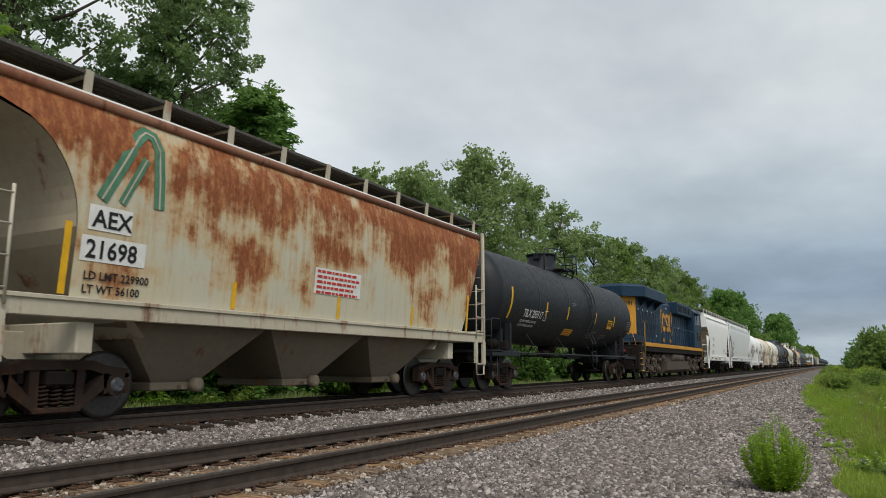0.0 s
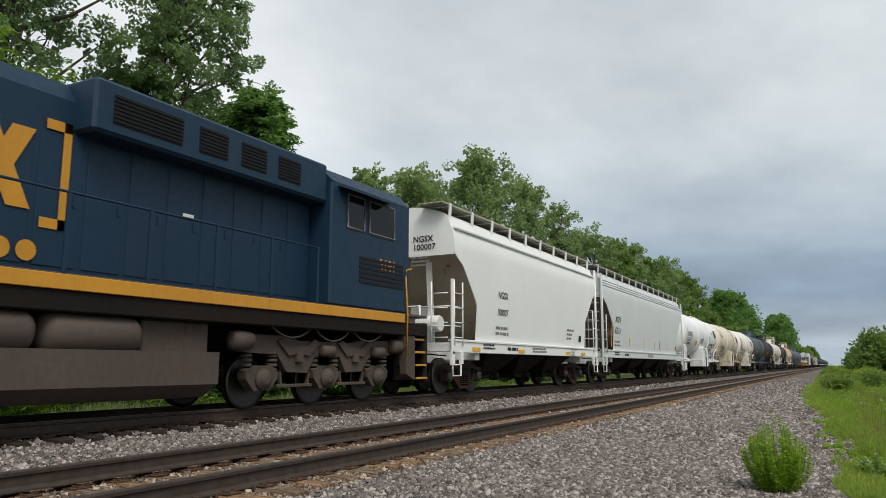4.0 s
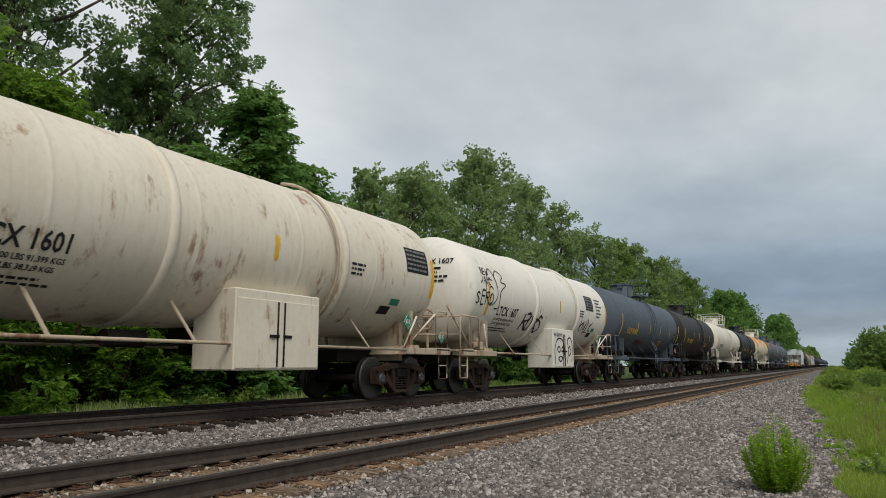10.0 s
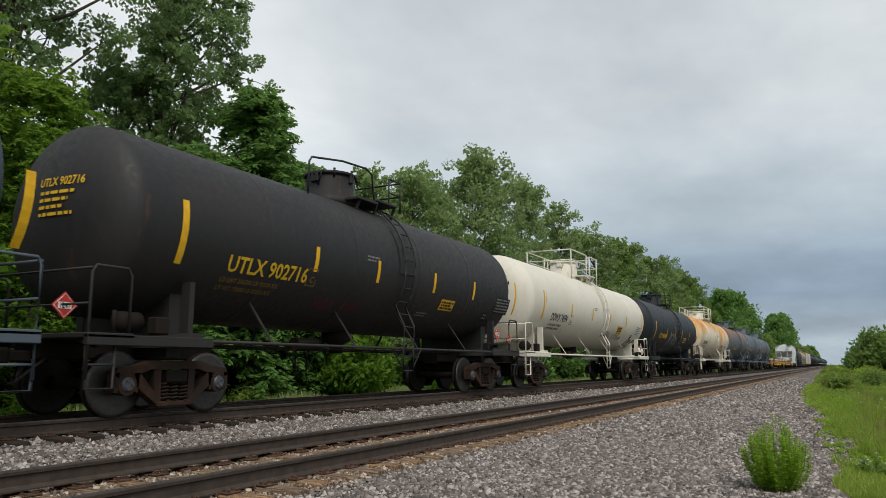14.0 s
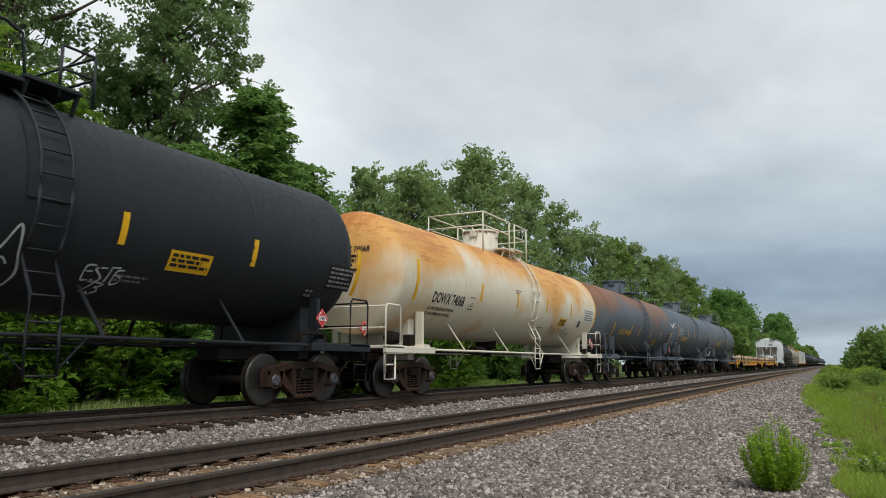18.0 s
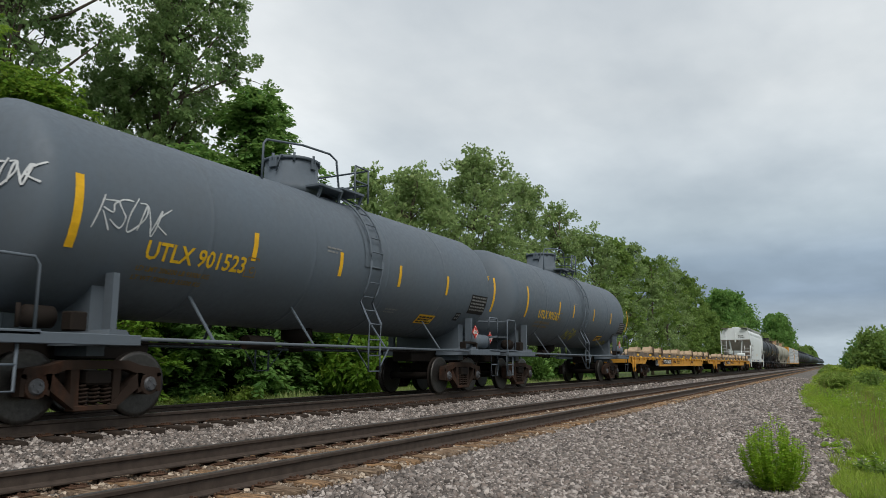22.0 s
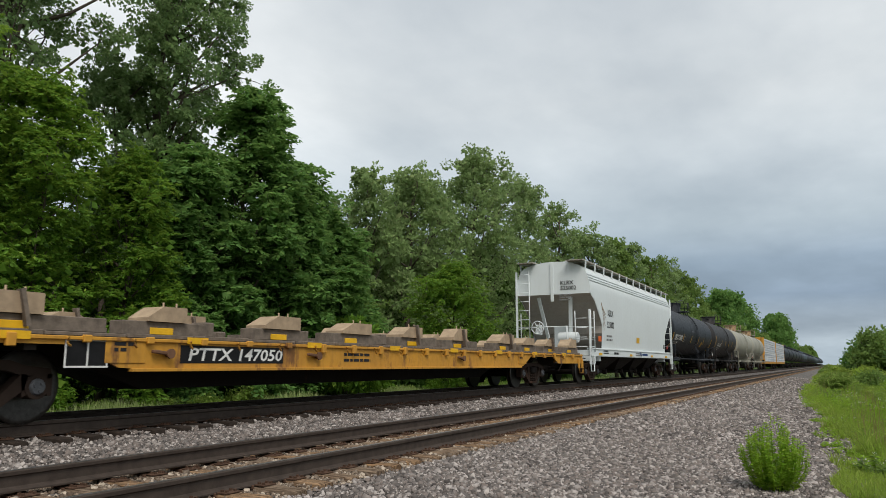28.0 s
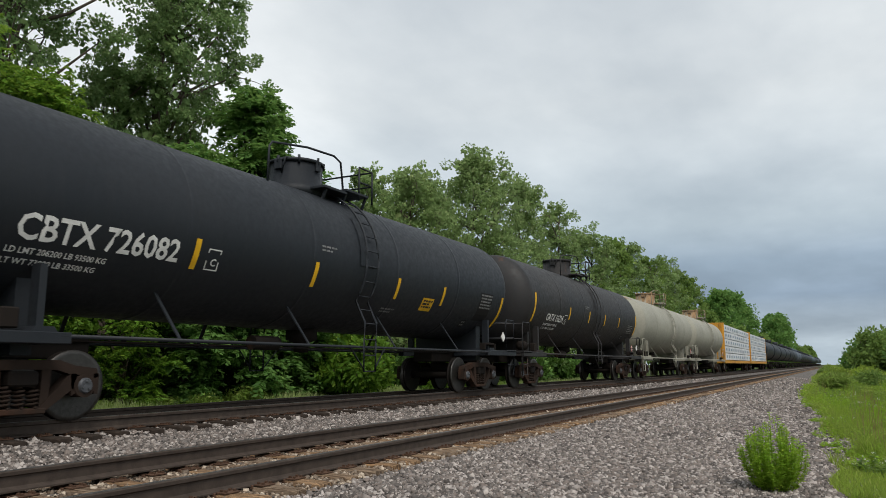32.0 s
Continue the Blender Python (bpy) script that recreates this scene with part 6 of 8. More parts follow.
def patchy_rust(name, base, deep, halo):
    """Paint flaking into sharp-edged rust patches with stained edges and drips, worst near the eaves."""
    m, n = material(name)
    vec = n.add("ShaderNodeTexCoord").outputs["Object"]
    broad = n.noise(n.stretch(vec, 1, 0.8, 0.9), 1.0, 7, 0.58)
    drip = n.noise(n.stretch(vec, 4, 4, 0.35), 1.7, 6, 0.7)
    fine = n.noise(vec, 14, 5, 0.65)
    scratch = n.noise(n.stretch(vec, 1, 3.5, 1.1), 2.0, 7, 0.75)
    z = n.add("ShaderNodeSeparateXYZ", {"Vector": vec}).outputs[2]
    rise = n.ramp(n.add("ShaderNodeMapRange", {0: z, 1: 1.5, 2: 4.5, 3: 0, 4: 1}).outputs[0], [(0.0, (0.22, 0.22, 0.22)), (0.35, (0.36, 0.36, 0.36)), (0.58, (0.52, 0.52, 0.52)), (0.80, (0.64, 0.64, 0.64)), (0.93, (0.54, 0.54, 0.54)), (1.0, (0.40, 0.40, 0.40))])
    mask = n.math("ADD", n.math("ADD", n.math("MULTIPLY", broad, 0.62), n.math("MULTIPLY", drip, 0.22)), n.math("MULTIPLY", rise, 0.40))
    mask = n.math("ADD", mask, n.math("MULTIPLY", fine, 0.06))
    mottled = n.mix(n.ramp(n.noise(vec, 0.9, 4, 0.55), [(0.35, (0, 0, 0)), (0.65, (1, 1, 1))]), base, tuple(c * f for c, f in zip(base, (1.08, 1.0, 0.86))))
    mottled = n.mix(n.math("MULTIPLY", n.ramp(drip, [(0.5, (0, 0, 0)), (0.75, (1, 1, 1))]), 0.35), mottled, (0.34, 0.27, 0.17))
    tone = n.mix(n.ramp(scratch, [(0.46, (0, 0, 0)), (0.70, (1, 1, 1))]), deep, (0.46, 0.20, 0.075))
    tone = n.mix(n.ramp(fine, [(0.45, (0, 0, 0)), (0.7, (0.6, 0.6, 0.6))]), tone, tuple(0.5 * c for c in deep))
    col = n.mix(n.ramp(mask, [(0.545, (0, 0, 0)), (0.625, (0.8, 0.8, 0.8))]), mottled, halo)
    col = n.mix(n.ramp(mask, [(0.605, (0, 0, 0)), (0.665, (1, 1, 1))]), col, tone)
    return finish(m, n, col, 0.75, 0, n.math("ADD", fine, n.math("MULTIPLY", mask, 1.5)), 0.006, 0.35, 0.25)


PAINT_AEX = patchy_rust("rust_patched_grey_green_paint", (0.50, 0.485, 0.385), (0.235, 0.072, 0.028), (0.47, 0.28, 0.12))
AEX_TRIM = paint("dirty_cream_sill_paint", (0.50, 0.465, 0.37), 0.6, 0.45, (0.22, 0.16, 0.10), rust=0.42, rust_color=(0.28, 0.10, 0.04), sheen=0.25)
# dusty, rusty beige; its base is darkened for the shade below the car
AEX_UNDER = paint("shaded_dusty_beige_hopper_paint", (0.21, 0.175, 0.13), 0.7, 0.5, (0.08, 0.06, 0.045), rust=0.25, sheen=0.2)
RUSTY_CHORD = paint("rusty_top_chord", (0.19, 0.075, 0.045), 0.75, 0.5, (0.36, 0.26, 0.18), rust=0.4, rust_color=(0.12, 0.04, 0.025), sheen=0.2)
PAINT_TANK_BLACK = paint("black_tank_paint", (0.0120, 0.0152, 0.0200), 0.5, 0.25, (0.036, 0.036, 0.037), sheen=0.28)
PAINT_TANK_BROWNBLACK = paint("dusty_brown_black_tank_paint", (0.0165, 0.0175, 0.0195), 0.55, 0.35, (0.055, 0.040, 0.030), rust=0.12, rust_color=(0.10, 0.05, 0.03), sheen=0.3)
PAINT_TANK_GREY = paint("blue_grey_tank_paint", (0.072, 0.094, 0.120), 0.58, 0.4, (0.06, 0.06, 0.06), sheen=0.3)
PAINT_TANK_SLATE = paint("pale_slate_tank_paint", (0.088, 0.112, 0.140), 0.58, 0.35, (0.09, 0.09, 0.085), sheen=0.3)
def stained(name, base, stain, rust, low, high, reach, grime):
    """Tank paint under soft-edged stains that spread down from the top, with thin rust along the crown."""
    m, n = material(name)
    vec = n.add("ShaderNodeTexCoord").outputs["Object"]
    z = n.add("ShaderNodeSeparateXYZ", {"Vector": vec}).outputs[2]
    rise = n.add("ShaderNodeMapRange", {0: z, 1: low, 2: high, 3: -0.30, 4: 0.30}).outputs[0]
    broad = n.noise(n.stretch(vec, 0.6, 0.42, 0.5), 1.0, 3, 0.45)
    wash = n.noise(n.stretch(vec, 1.5, 1.6, 0.45), 1.2, 6, 0.62)
    fine = n.noise(vec, 9, 5, 0.65)
    col = n.mix(n.math("MULTIPLY", n.ramp(fine, [(0.45, (0, 0, 0)), (0.8, (1, 1, 1))]), 0.2), base, grime)
    col = n.mix(n.math("MULTIPLY", n.ramp(n.noise(n.stretch(vec, 5, 5, 0.35), 1.6, 4, 0.6), [(0.5, (0, 0, 0)), (0.75, (1, 1, 1))]), 0.3), col, grime)
    mask = n.math("ADD", n.math("ADD", n.math("MULTIPLY", n.math("SUBTRACT", broad, 0.16), 1.3), n.math("MULTIPLY", wash, 0.2)), rise)
    col = n.mix(n.ramp(mask, [(reach, (0, 0, 0)), (reach + 0.10, (0.45, 0.45, 0.45)), (reach + 0.26, (0.95, 0.95, 0.95))]), col, stain)
    thread = n.noise(n.stretch(vec, 2.2, 0.5, 5), 2.0, 7, 0.72)
    worn = n.math("ADD", n.math("MULTIPLY", thread, 0.55), n.math("MULTIPLY", mask, 0.5))
    col = n.mix(n.ramp(worn, [(0.63, (0, 0, 0)), (0.75, (0.9, 0.9, 0.9))]), col, rust)
    return finish(m, n, col, 0.55, 0, fine, 0.004, 0.25, 0.3)


PAINT_TANK_RUSTGREY = stained("rust_topped_grey_tank_paint", (0.088, 0.108, 0.130), (0.165, 0.092, 0.058), (0.20, 0.085, 0.045), 2.2, 4.3, 0.43, (0.07, 0.06, 0.055))
PAINT_TANK_WHITE = paint("clean_white_tank_paint", (0.78, 0.79, 0.785), 0.38, 0.12, (0.46, 0.45, 0.42), streak=0.12)
PAINT_TANK_CREAM = paint("stained_cream_tank_paint", (0.68, 0.63, 0.525), 0.48, 0.40, (0.38, 0.28, 0.17), rust=0.34, rust_color=(0.34, 0.18, 0.08), streak=0.5)
PAINT_TANK_BONE = paint("scrawled_bone_white_tank_paint", (0.74, 0.71, 0.64), 0.45, 0.25, (0.42, 0.34, 0.24), rust=0.2, rust_color=(0.36, 0.20, 0.10), streak=0.3)
PAINT_TANK_OFFWHITE = paint("dusty_off_white_tank_paint", (0.64, 0.615, 0.53), 0.5, 0.3, (0.38, 0.30, 0.2), rust=0.12, rust_color=(0.4, 0.2, 0.06), streak=0.3)
PAINT_TANK_ORANGE = stained("orange_stained_cream_tank_paint", (0.66, 0.615, 0.50), (0.60, 0.31, 0.075), (0.42, 0.15, 0.04), 1.8, 4.5, 0.40, (0.42, 0.30, 0.16))
PAINT_TANK_TAN = paint("yellowed_grey_tank_paint", (0.29, 0.285, 0.235), 0.6, 0.5, (0.12, 0.11, 0.09), rust=0.2, rust_color=(0.3, 0.17, 0.07), top=(3.2, 4.8))
PAINT_HOP_WHITE = paint("white_hopper_paint", (0.81, 0.82, 0.80), 0.45, 0.15, (0.38, 0.35, 0.3), streak=0.12)
PAINT_HOP_GREY = paint("pale_grey_hopper_paint", (0.62, 0.655, 0.65), 0.5, 0.2, (0.33, 0.31, 0.28), streak=0.15)
PAINT_HOP_BLUEWHITE = paint("bluish_white_hopper_paint", (0.64, 0.69, 0.70), 0.45, 0.15, (0.33, 0.30, 0.26), streak=0.12)
# slope sheets: dust on the car's paint, plus end-bay shade mixed into the colour
SLOPE_GREY = paint("shaded_dusty_grey_slope_sheet", (0.40, 0.37, 0.33), 0.75, 0.35, (0.16, 0.13, 0.11), streak=0.5)
SLOPE_BROWN = paint("shaded_dusty_brown_slope_sheet", (0.20, 0.155, 0.125), 0.8, 0.4, (0.07, 0.06, 0.05))
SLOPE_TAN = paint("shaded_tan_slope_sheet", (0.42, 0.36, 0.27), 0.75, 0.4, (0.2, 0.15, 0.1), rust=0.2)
RUST_SMEAR = plain("brown_rust_smear", (0.36, 0.25, 0.16), 0.85, 0, 0.5, 5)
GREEN_EMBLEM = plain("green_emblem_paint", (0.085, 0.215, 0.135), 0.6, 0, 0.3, 6)
INK_BLACK = plain("black_spray_paint", (0.02, 0.02, 0.022), 0.6, 0, 0.2, 6)
INK_RED = plain("dull_red_spray_paint", (0.15, 0.03, 0.035), 0.7, 0, 0.4, 3)
INK_WHITE = plain("white_spray_paint", (0.55, 0.58, 0.60), 0.7, 0, 0.3, 6)
INK_BLUE = plain("blue_spray_paint", (0.02, 0.13, 0.36), 0.7, 0, 0.3, 6)
INK_NAVY = plain("dark_blue_stencil_paint", (0.02, 0.05, 0.17), 0.6, 0, 0.2, 6)
INK_OLIVE = plain("olive_yellow_spray_paint", (0.42, 0.38, 0.035), 0.7, 0, 0.4, 6)


def smooth_line(pts, steps=6):
    """Rounds a stroke off, passing through its points."""
    out = []
    for k in range(len(pts) - 1):
        p0, p1, p2, p3 = pts[max(k - 1, 0)], pts[k], pts[k + 1], pts[min(k + 2, len(pts) - 1)]
        for j in range(steps):
            t = j / steps
            out.append(tuple(0.5 * (2 * b + (c - a) * t + (2 * a - 5 * b + 4 * c - d) * t * t + (3 * b - a - 3 * c + d) * t ** 3) for a, b, c, d in zip(p0, p1, p2, p3)))
    return out + [pts[-1]]


def stroke(car, place, pts, mat, thick, name="graffiti_stroke"):
    """One spray-painted stroke on a surface."""
    line = smooth_line(pts)
    left, right = [], []
    for k, (a, b) in enumerate(line):
        (p0, q0), (p1, q1) = line[max(k - 1, 0)], line[min(k + 1, len(line) - 1)]
        ln = math.hypot(p1 - p0, q1 - q0) or 1
        t = thick * (0.75 + 0.35 * math.sin(k * 0.35) ** 2) / 2
        nx, ny = -(q1 - q0) / ln * t, (p1 - p0) / ln * t
        left.append(place(a + nx, b + ny))
        right.append(place(a - nx, b - ny))
    g = Geo()
    g.loft([left, right], False, False, False)
    part(name, g, mat, car, fix=False)


# letters as strokes on a grid of nine, each point two digits
STROKES = {
    "R": "0009 0959564505 2560", "A": "003960 1454", "I": "2029", "L": "090050", "K": "0009 590450", "N": "00095059", "G": "5829060320505434",
    "S": "58290735533001", "E": "59090050 0555", "O": "290520534829", "W": "0910365069", "J": "49422002", "C": "582906032052", "Y": "0935 593520",
    "T": "0969 3930", "H": "0009 5059 0555", "M": "0009356069", "U": "090220405259", "P": "0009 09595605", "V": "093069", "*": "0510607542362205", "~": "0224426486 3164", ">": "0595 7795 7395", "1": "2029 1729",
    "0": "290520534829", "B": "0009 0958563505 3563530100", "3": "0838573535532001", "D": "00090948520000", "Z": "095900 50"}


def spray(car, place, word, size, mat, thick, slant=0.15, wobble=0.05, seed=1, step=0.88):
    """A sprayed word, letter by letter, in loose hand-drawn strokes."""
    rnd = random.Random(seed)
    u = 0.0
    for ch in word:
        if ch == " ":
            u += 0.45 * size
            continue
        lift, grow = rnd.uniform(-0.06, 0.08) * size, rnd.uniform(0.9, 1.12) * size
        for st in STROKES[ch].split():
            pts = []
            for k in range(0, len(st), 2):
                x, y = int(st[k]) / 9 + rnd.uniform(-wobble, wobble), int(st[k + 1]) / 9 + rnd.uniform(-wobble, wobble)
                pts.append((u + grow * (x + slant * y), lift + grow * y))
            stroke(car, place, pts, mat, thick)
        u += (step if ch != "I" else 0.68 * step) * size


def tank_marks(car, half, mark, mat, at, u, z, size, strips, small, ends, tall, notice, panel, over):
    """Reporting mark, data lines, reflector strips and notice panels on a tank's side."""
    letters(mark, size, at(u, z), car, mat, "car_number", wide=0.72 if mat is BLACK_TXT else 0.90)
    for k, line in enumerate(("LD LMT 206200 LB 93500 KG", "LT WT 73800 LB 33500 KG")):
        letters(line, 0.085, at(u - 0.05, z - 0.20 - 0.16 * k), car, mat if mat is not YELLOW_TXT else GOLD_DIM, "load_data", wide=0.95)
    for k in strips:
        strip(car, at, k - 0.05, *small)
    for k in ends:
        strip(car, at, k - 0.06, *tall, w=0.13)
    if notice:
        part("warning_panel", patch_on(at(notice[0], 0), 0, notice[1] - notice[0], notice[2], notice[3], 2, 3), YELLOW, car, fix=False)
        w = notice[1] - notice[0] - 0.1
        bars(over(notice[0] + 0.05, notice[3] - 0.05), 0, 0, (w, w * 0.8, w), 0.05, 0.03, car, BLACK_TXT)
    if panel:
        p = part("test_data_panel", patch_on(at(panel[0], 0), 0, panel[1] - panel[0], panel[2], panel[3], 2, 4), BLACK if mat is not BLACK_TXT else WHITE_SIGN, car, fix=False)
        w = panel[1] - panel[0] - 0.08
        bars(over(panel[0] + 0.04, panel[3] - 0.04), 0, 0, (w, w, w * 0.9, w, w), 0.045, 0.045, p, GREY_TXT)
        small_panel = panel[0] - 0.55
        q = part("small_data_plate", patch_on(at(small_panel, 0), 0, 0.28, panel[2] - 0.28, panel[2] - 0.02, 1, 2), BLACK, car, fix=False)
        bars(over(small_panel + 0.04, panel[2] - 0.06), 0, 0, (0.2, 0.2), 0.06, 0.04, q, GREY_TXT)
    # boxed class letter and small stencils
    c = u + size * (9.2 if size > 0.3 else 7.45)
    for a, b, cc, d in ((c, c + 0.28, z + 0.28, z + 0.30), (c, c + 0.28, z - 0.06, z - 0.04), (c, c + 0.02, z - 0.06, z + 0.30), (c + 0.26, c + 0.28, z - 0.06, z + 0.30)):
        part("class_box", patch_on(at(0, 0), a, b, cc, d, 1, 1), mat if mat is not YELLOW_TXT else GOLD_DIM, car, fix=False)
    letters("C", 0.12, at(c + 0.09, z + 0.02), car, mat if mat is not YELLOW_TXT else GOLD_DIM, "class_letter")
    bars(at(-1.3, 3.05), 0, 0, (0.5, 0.35), 0.035, 0.04, car, GREY_TXT)
    bars(at(1.35, 1.95), 0, 0, (0.55, 0.45), 0.04, 0.04, car, GREY_TXT)
    # writing on the front head
    yy = lambda x, z: -(half - 0.55) + 0.62 * (1 - math.sqrt(max(0.0, 1 - min(0.97, (x * x + (z - TANK_Z) ** 2) / (TANK_R * TANK_R))))) - 0.02
    put = lambda u0, v0: (lambda a, b: (u0 + a, yy(u0 + a, v0 + b), v0 + b))
    letters(mark, 0.13, put(-0.18, TANK_Z + 0.40), car, mat, "end_number", wide=0.85)
    bars(put(-0.13, TANK_Z + 0.32), 0, 0, (0.7, 0.6, 0.5, 0.7), 0.05, 0.06, car, mat)


GOLD_DIM = plain("faded_yellow_lettering", (0.22, 0.14, 0.03), 0.7, 0, 0.4, 8)
AHEAD = 0.33           # how far the markings sit behind the middle between couplings


def tank_at(i, lift=0.006):
    return on_tank(TANK_R, TANK_Z, lift, AHEAD if 8 <= i <= 15 else 0.15 if i == 1 else 0.0)


S0, S1 = (2.40, 2.87), (2.50, 2.99)
T0, T1 = (2.13, 3.13), (2.25, 3.26)
# car, label, paint, mark, ink, top, size, u, z, strips, strip heights, tall strips, heights, notice, data panel
TANKS = [
    (1, "glossy black tank car with white lettering and yellow strips", PAINT_TANK_BLACK, "TILX 255117", WHITE_TXT, "black", 0.25, -5.97, 2.27, (-4.0, -1.7, 1.85, 4.7), S0, (-7.15, 7.9), T0, (3.75, 4.45, 2.27, 2.66), (6.85, 7.75, 2.25, 2.80)),
    (8, "blue-grey tank car with yellow lettering and red scrawls", PAINT_TANK_GREY, "UTLX 901562", YELLOW_TXT, "black", 0.28, -5.48, 2.26, (-3.5, -0.78, 1.75, 4.35), S0, (-6.6, 6.95), T0, (1.93, 2.81, 1.74, 2.06), (5.5, 6.5, 2.15, 2.65)),
    (9, "dusty brown-black tank car with yellow lettering", PAINT_TANK_BROWNBLACK, "UTLX 902716", YELLOW_TXT, "black", 0.28, -5.25, 2.26, (-3.0, -0.83, 1.72, 3.96), S1, (-6.28, 6.9), T1, (2.26, 3.0, 2.08, 2.38), (5.5, 6.5, 2.2, 2.7)),
    (10, "dusty off-white tank car with tall top railings", PAINT_TANK_OFFWHITE, "DOWX 74594", BLACK_TXT, "tall", 0.28, -6.3, 2.27, (-4.2, -1.5, 1.17, 3.93), S1, (-7.2, 7.05), T1, (2.64, 3.46, 2.1, 2.47), (6.0, 6.9, 2.15, 2.62)),
    (11, "black tank car with yellow lettering and white bubble scrawl", PAINT_TANK_BLACK, "UTLX 903408", YELLOW_TXT, "black", 0.28, -5.35, 2.24, (-3.4, -0.9, 1.2, 3.85), S0, (-6.5, 6.95), T0, (2.1, 2.95, 2.12, 2.46), (6.0, 6.8, 2.2, 2.7)),
    (12, "cream tank car streaked with orange rust along its top", PAINT_TANK_ORANGE, "DOWX 74068", BLACK_TXT, "tall", 0.28, -6.5, 2.27, (-3.77, -1.1, 1.57, 4.2), S1, (-7.4, 7.3), T1, (3.16, 3.9, 2.1, 2.40), (5.85, 7.0, 2.42, 2.92)),
    (13, "grey tank car with a rust-brown top", PAINT_TANK_RUSTGREY, "UTLX 901647", YELLOW_TXT, "black", 0.28, -5.05, 2.10, (-3.0, -1.3, 1.45, 3.9), (2.13, 2.61), (-6.2, 6.8), (1.65, 2.64), (2.54, 3.4, 1.72, 2.03), (5.4, 6.4, 1.95, 2.45)),
    (14, "pale slate-grey tank car with yellow lettering", PAINT_TANK_SLATE, "UTLX 901523", YELLOW_TXT, "black", 0.28, -5.52, 2.26, (-3.32, -0.82, 1.48, 3.83), S1, (-6.72, 6.78), T1, (3.0, 3.8, 1.6, 1.9), (5.35, 6.35, 2.1, 2.65)),
    (15, "slate-grey tank car with yellow lettering and olive scrawl", PAINT_TANK_SLATE, "UTLX 901565", YELLOW_TXT, "black", 0.28, -4.85, 2.30, (-2.85, -1.2, 1.45, 4.05), S1, (-6.0, 6.92), T1, (3.0, 3.8, 1.58, 1.88), (5.65, 6.63, 2.1, 2.65)),
    (19, "matt black tank car with bold white lettering", PAINT_TANK_BLACK, "CBTX 726082", WHITE_TXT, "black", 0.34, -7.3, 2.28, (-4.42, -1.4, 1.66, 3.9), (2.2, 2.70), (-7.9, 7.6), (1.68, 2.72), (2.95, 3.5, 2.0, 2.35), (6.1, 6.9, 1.9, 2.75)),
    (20, "dark grey-black tank car with small white lettering", PAINT_TANK_BROWNBLACK, "GATX 16224", WHITE_TXT, "black", 0.25, -5.6, 2.26, (-3.2, -0.7, 1.6, 3.95), S0, (-6.9, 7.1), T0, None, (5.6, 6.6, 2.1, 2.65)),
    (21, "yellow-stained grey tank car behind black ones", PAINT_TANK_TAN, "", WHITE_TXT, "black", 0.3, 0, 0, (), S0, (), T0, None, None),
    (22, "yellow-stained grey tank car ahead of lumber cars", PAINT_TANK_TAN, "", YELLOW_TXT, "black", 0.3, 0, 0, (), S0, (), T0, None, None),
]
CAR_OF = {}
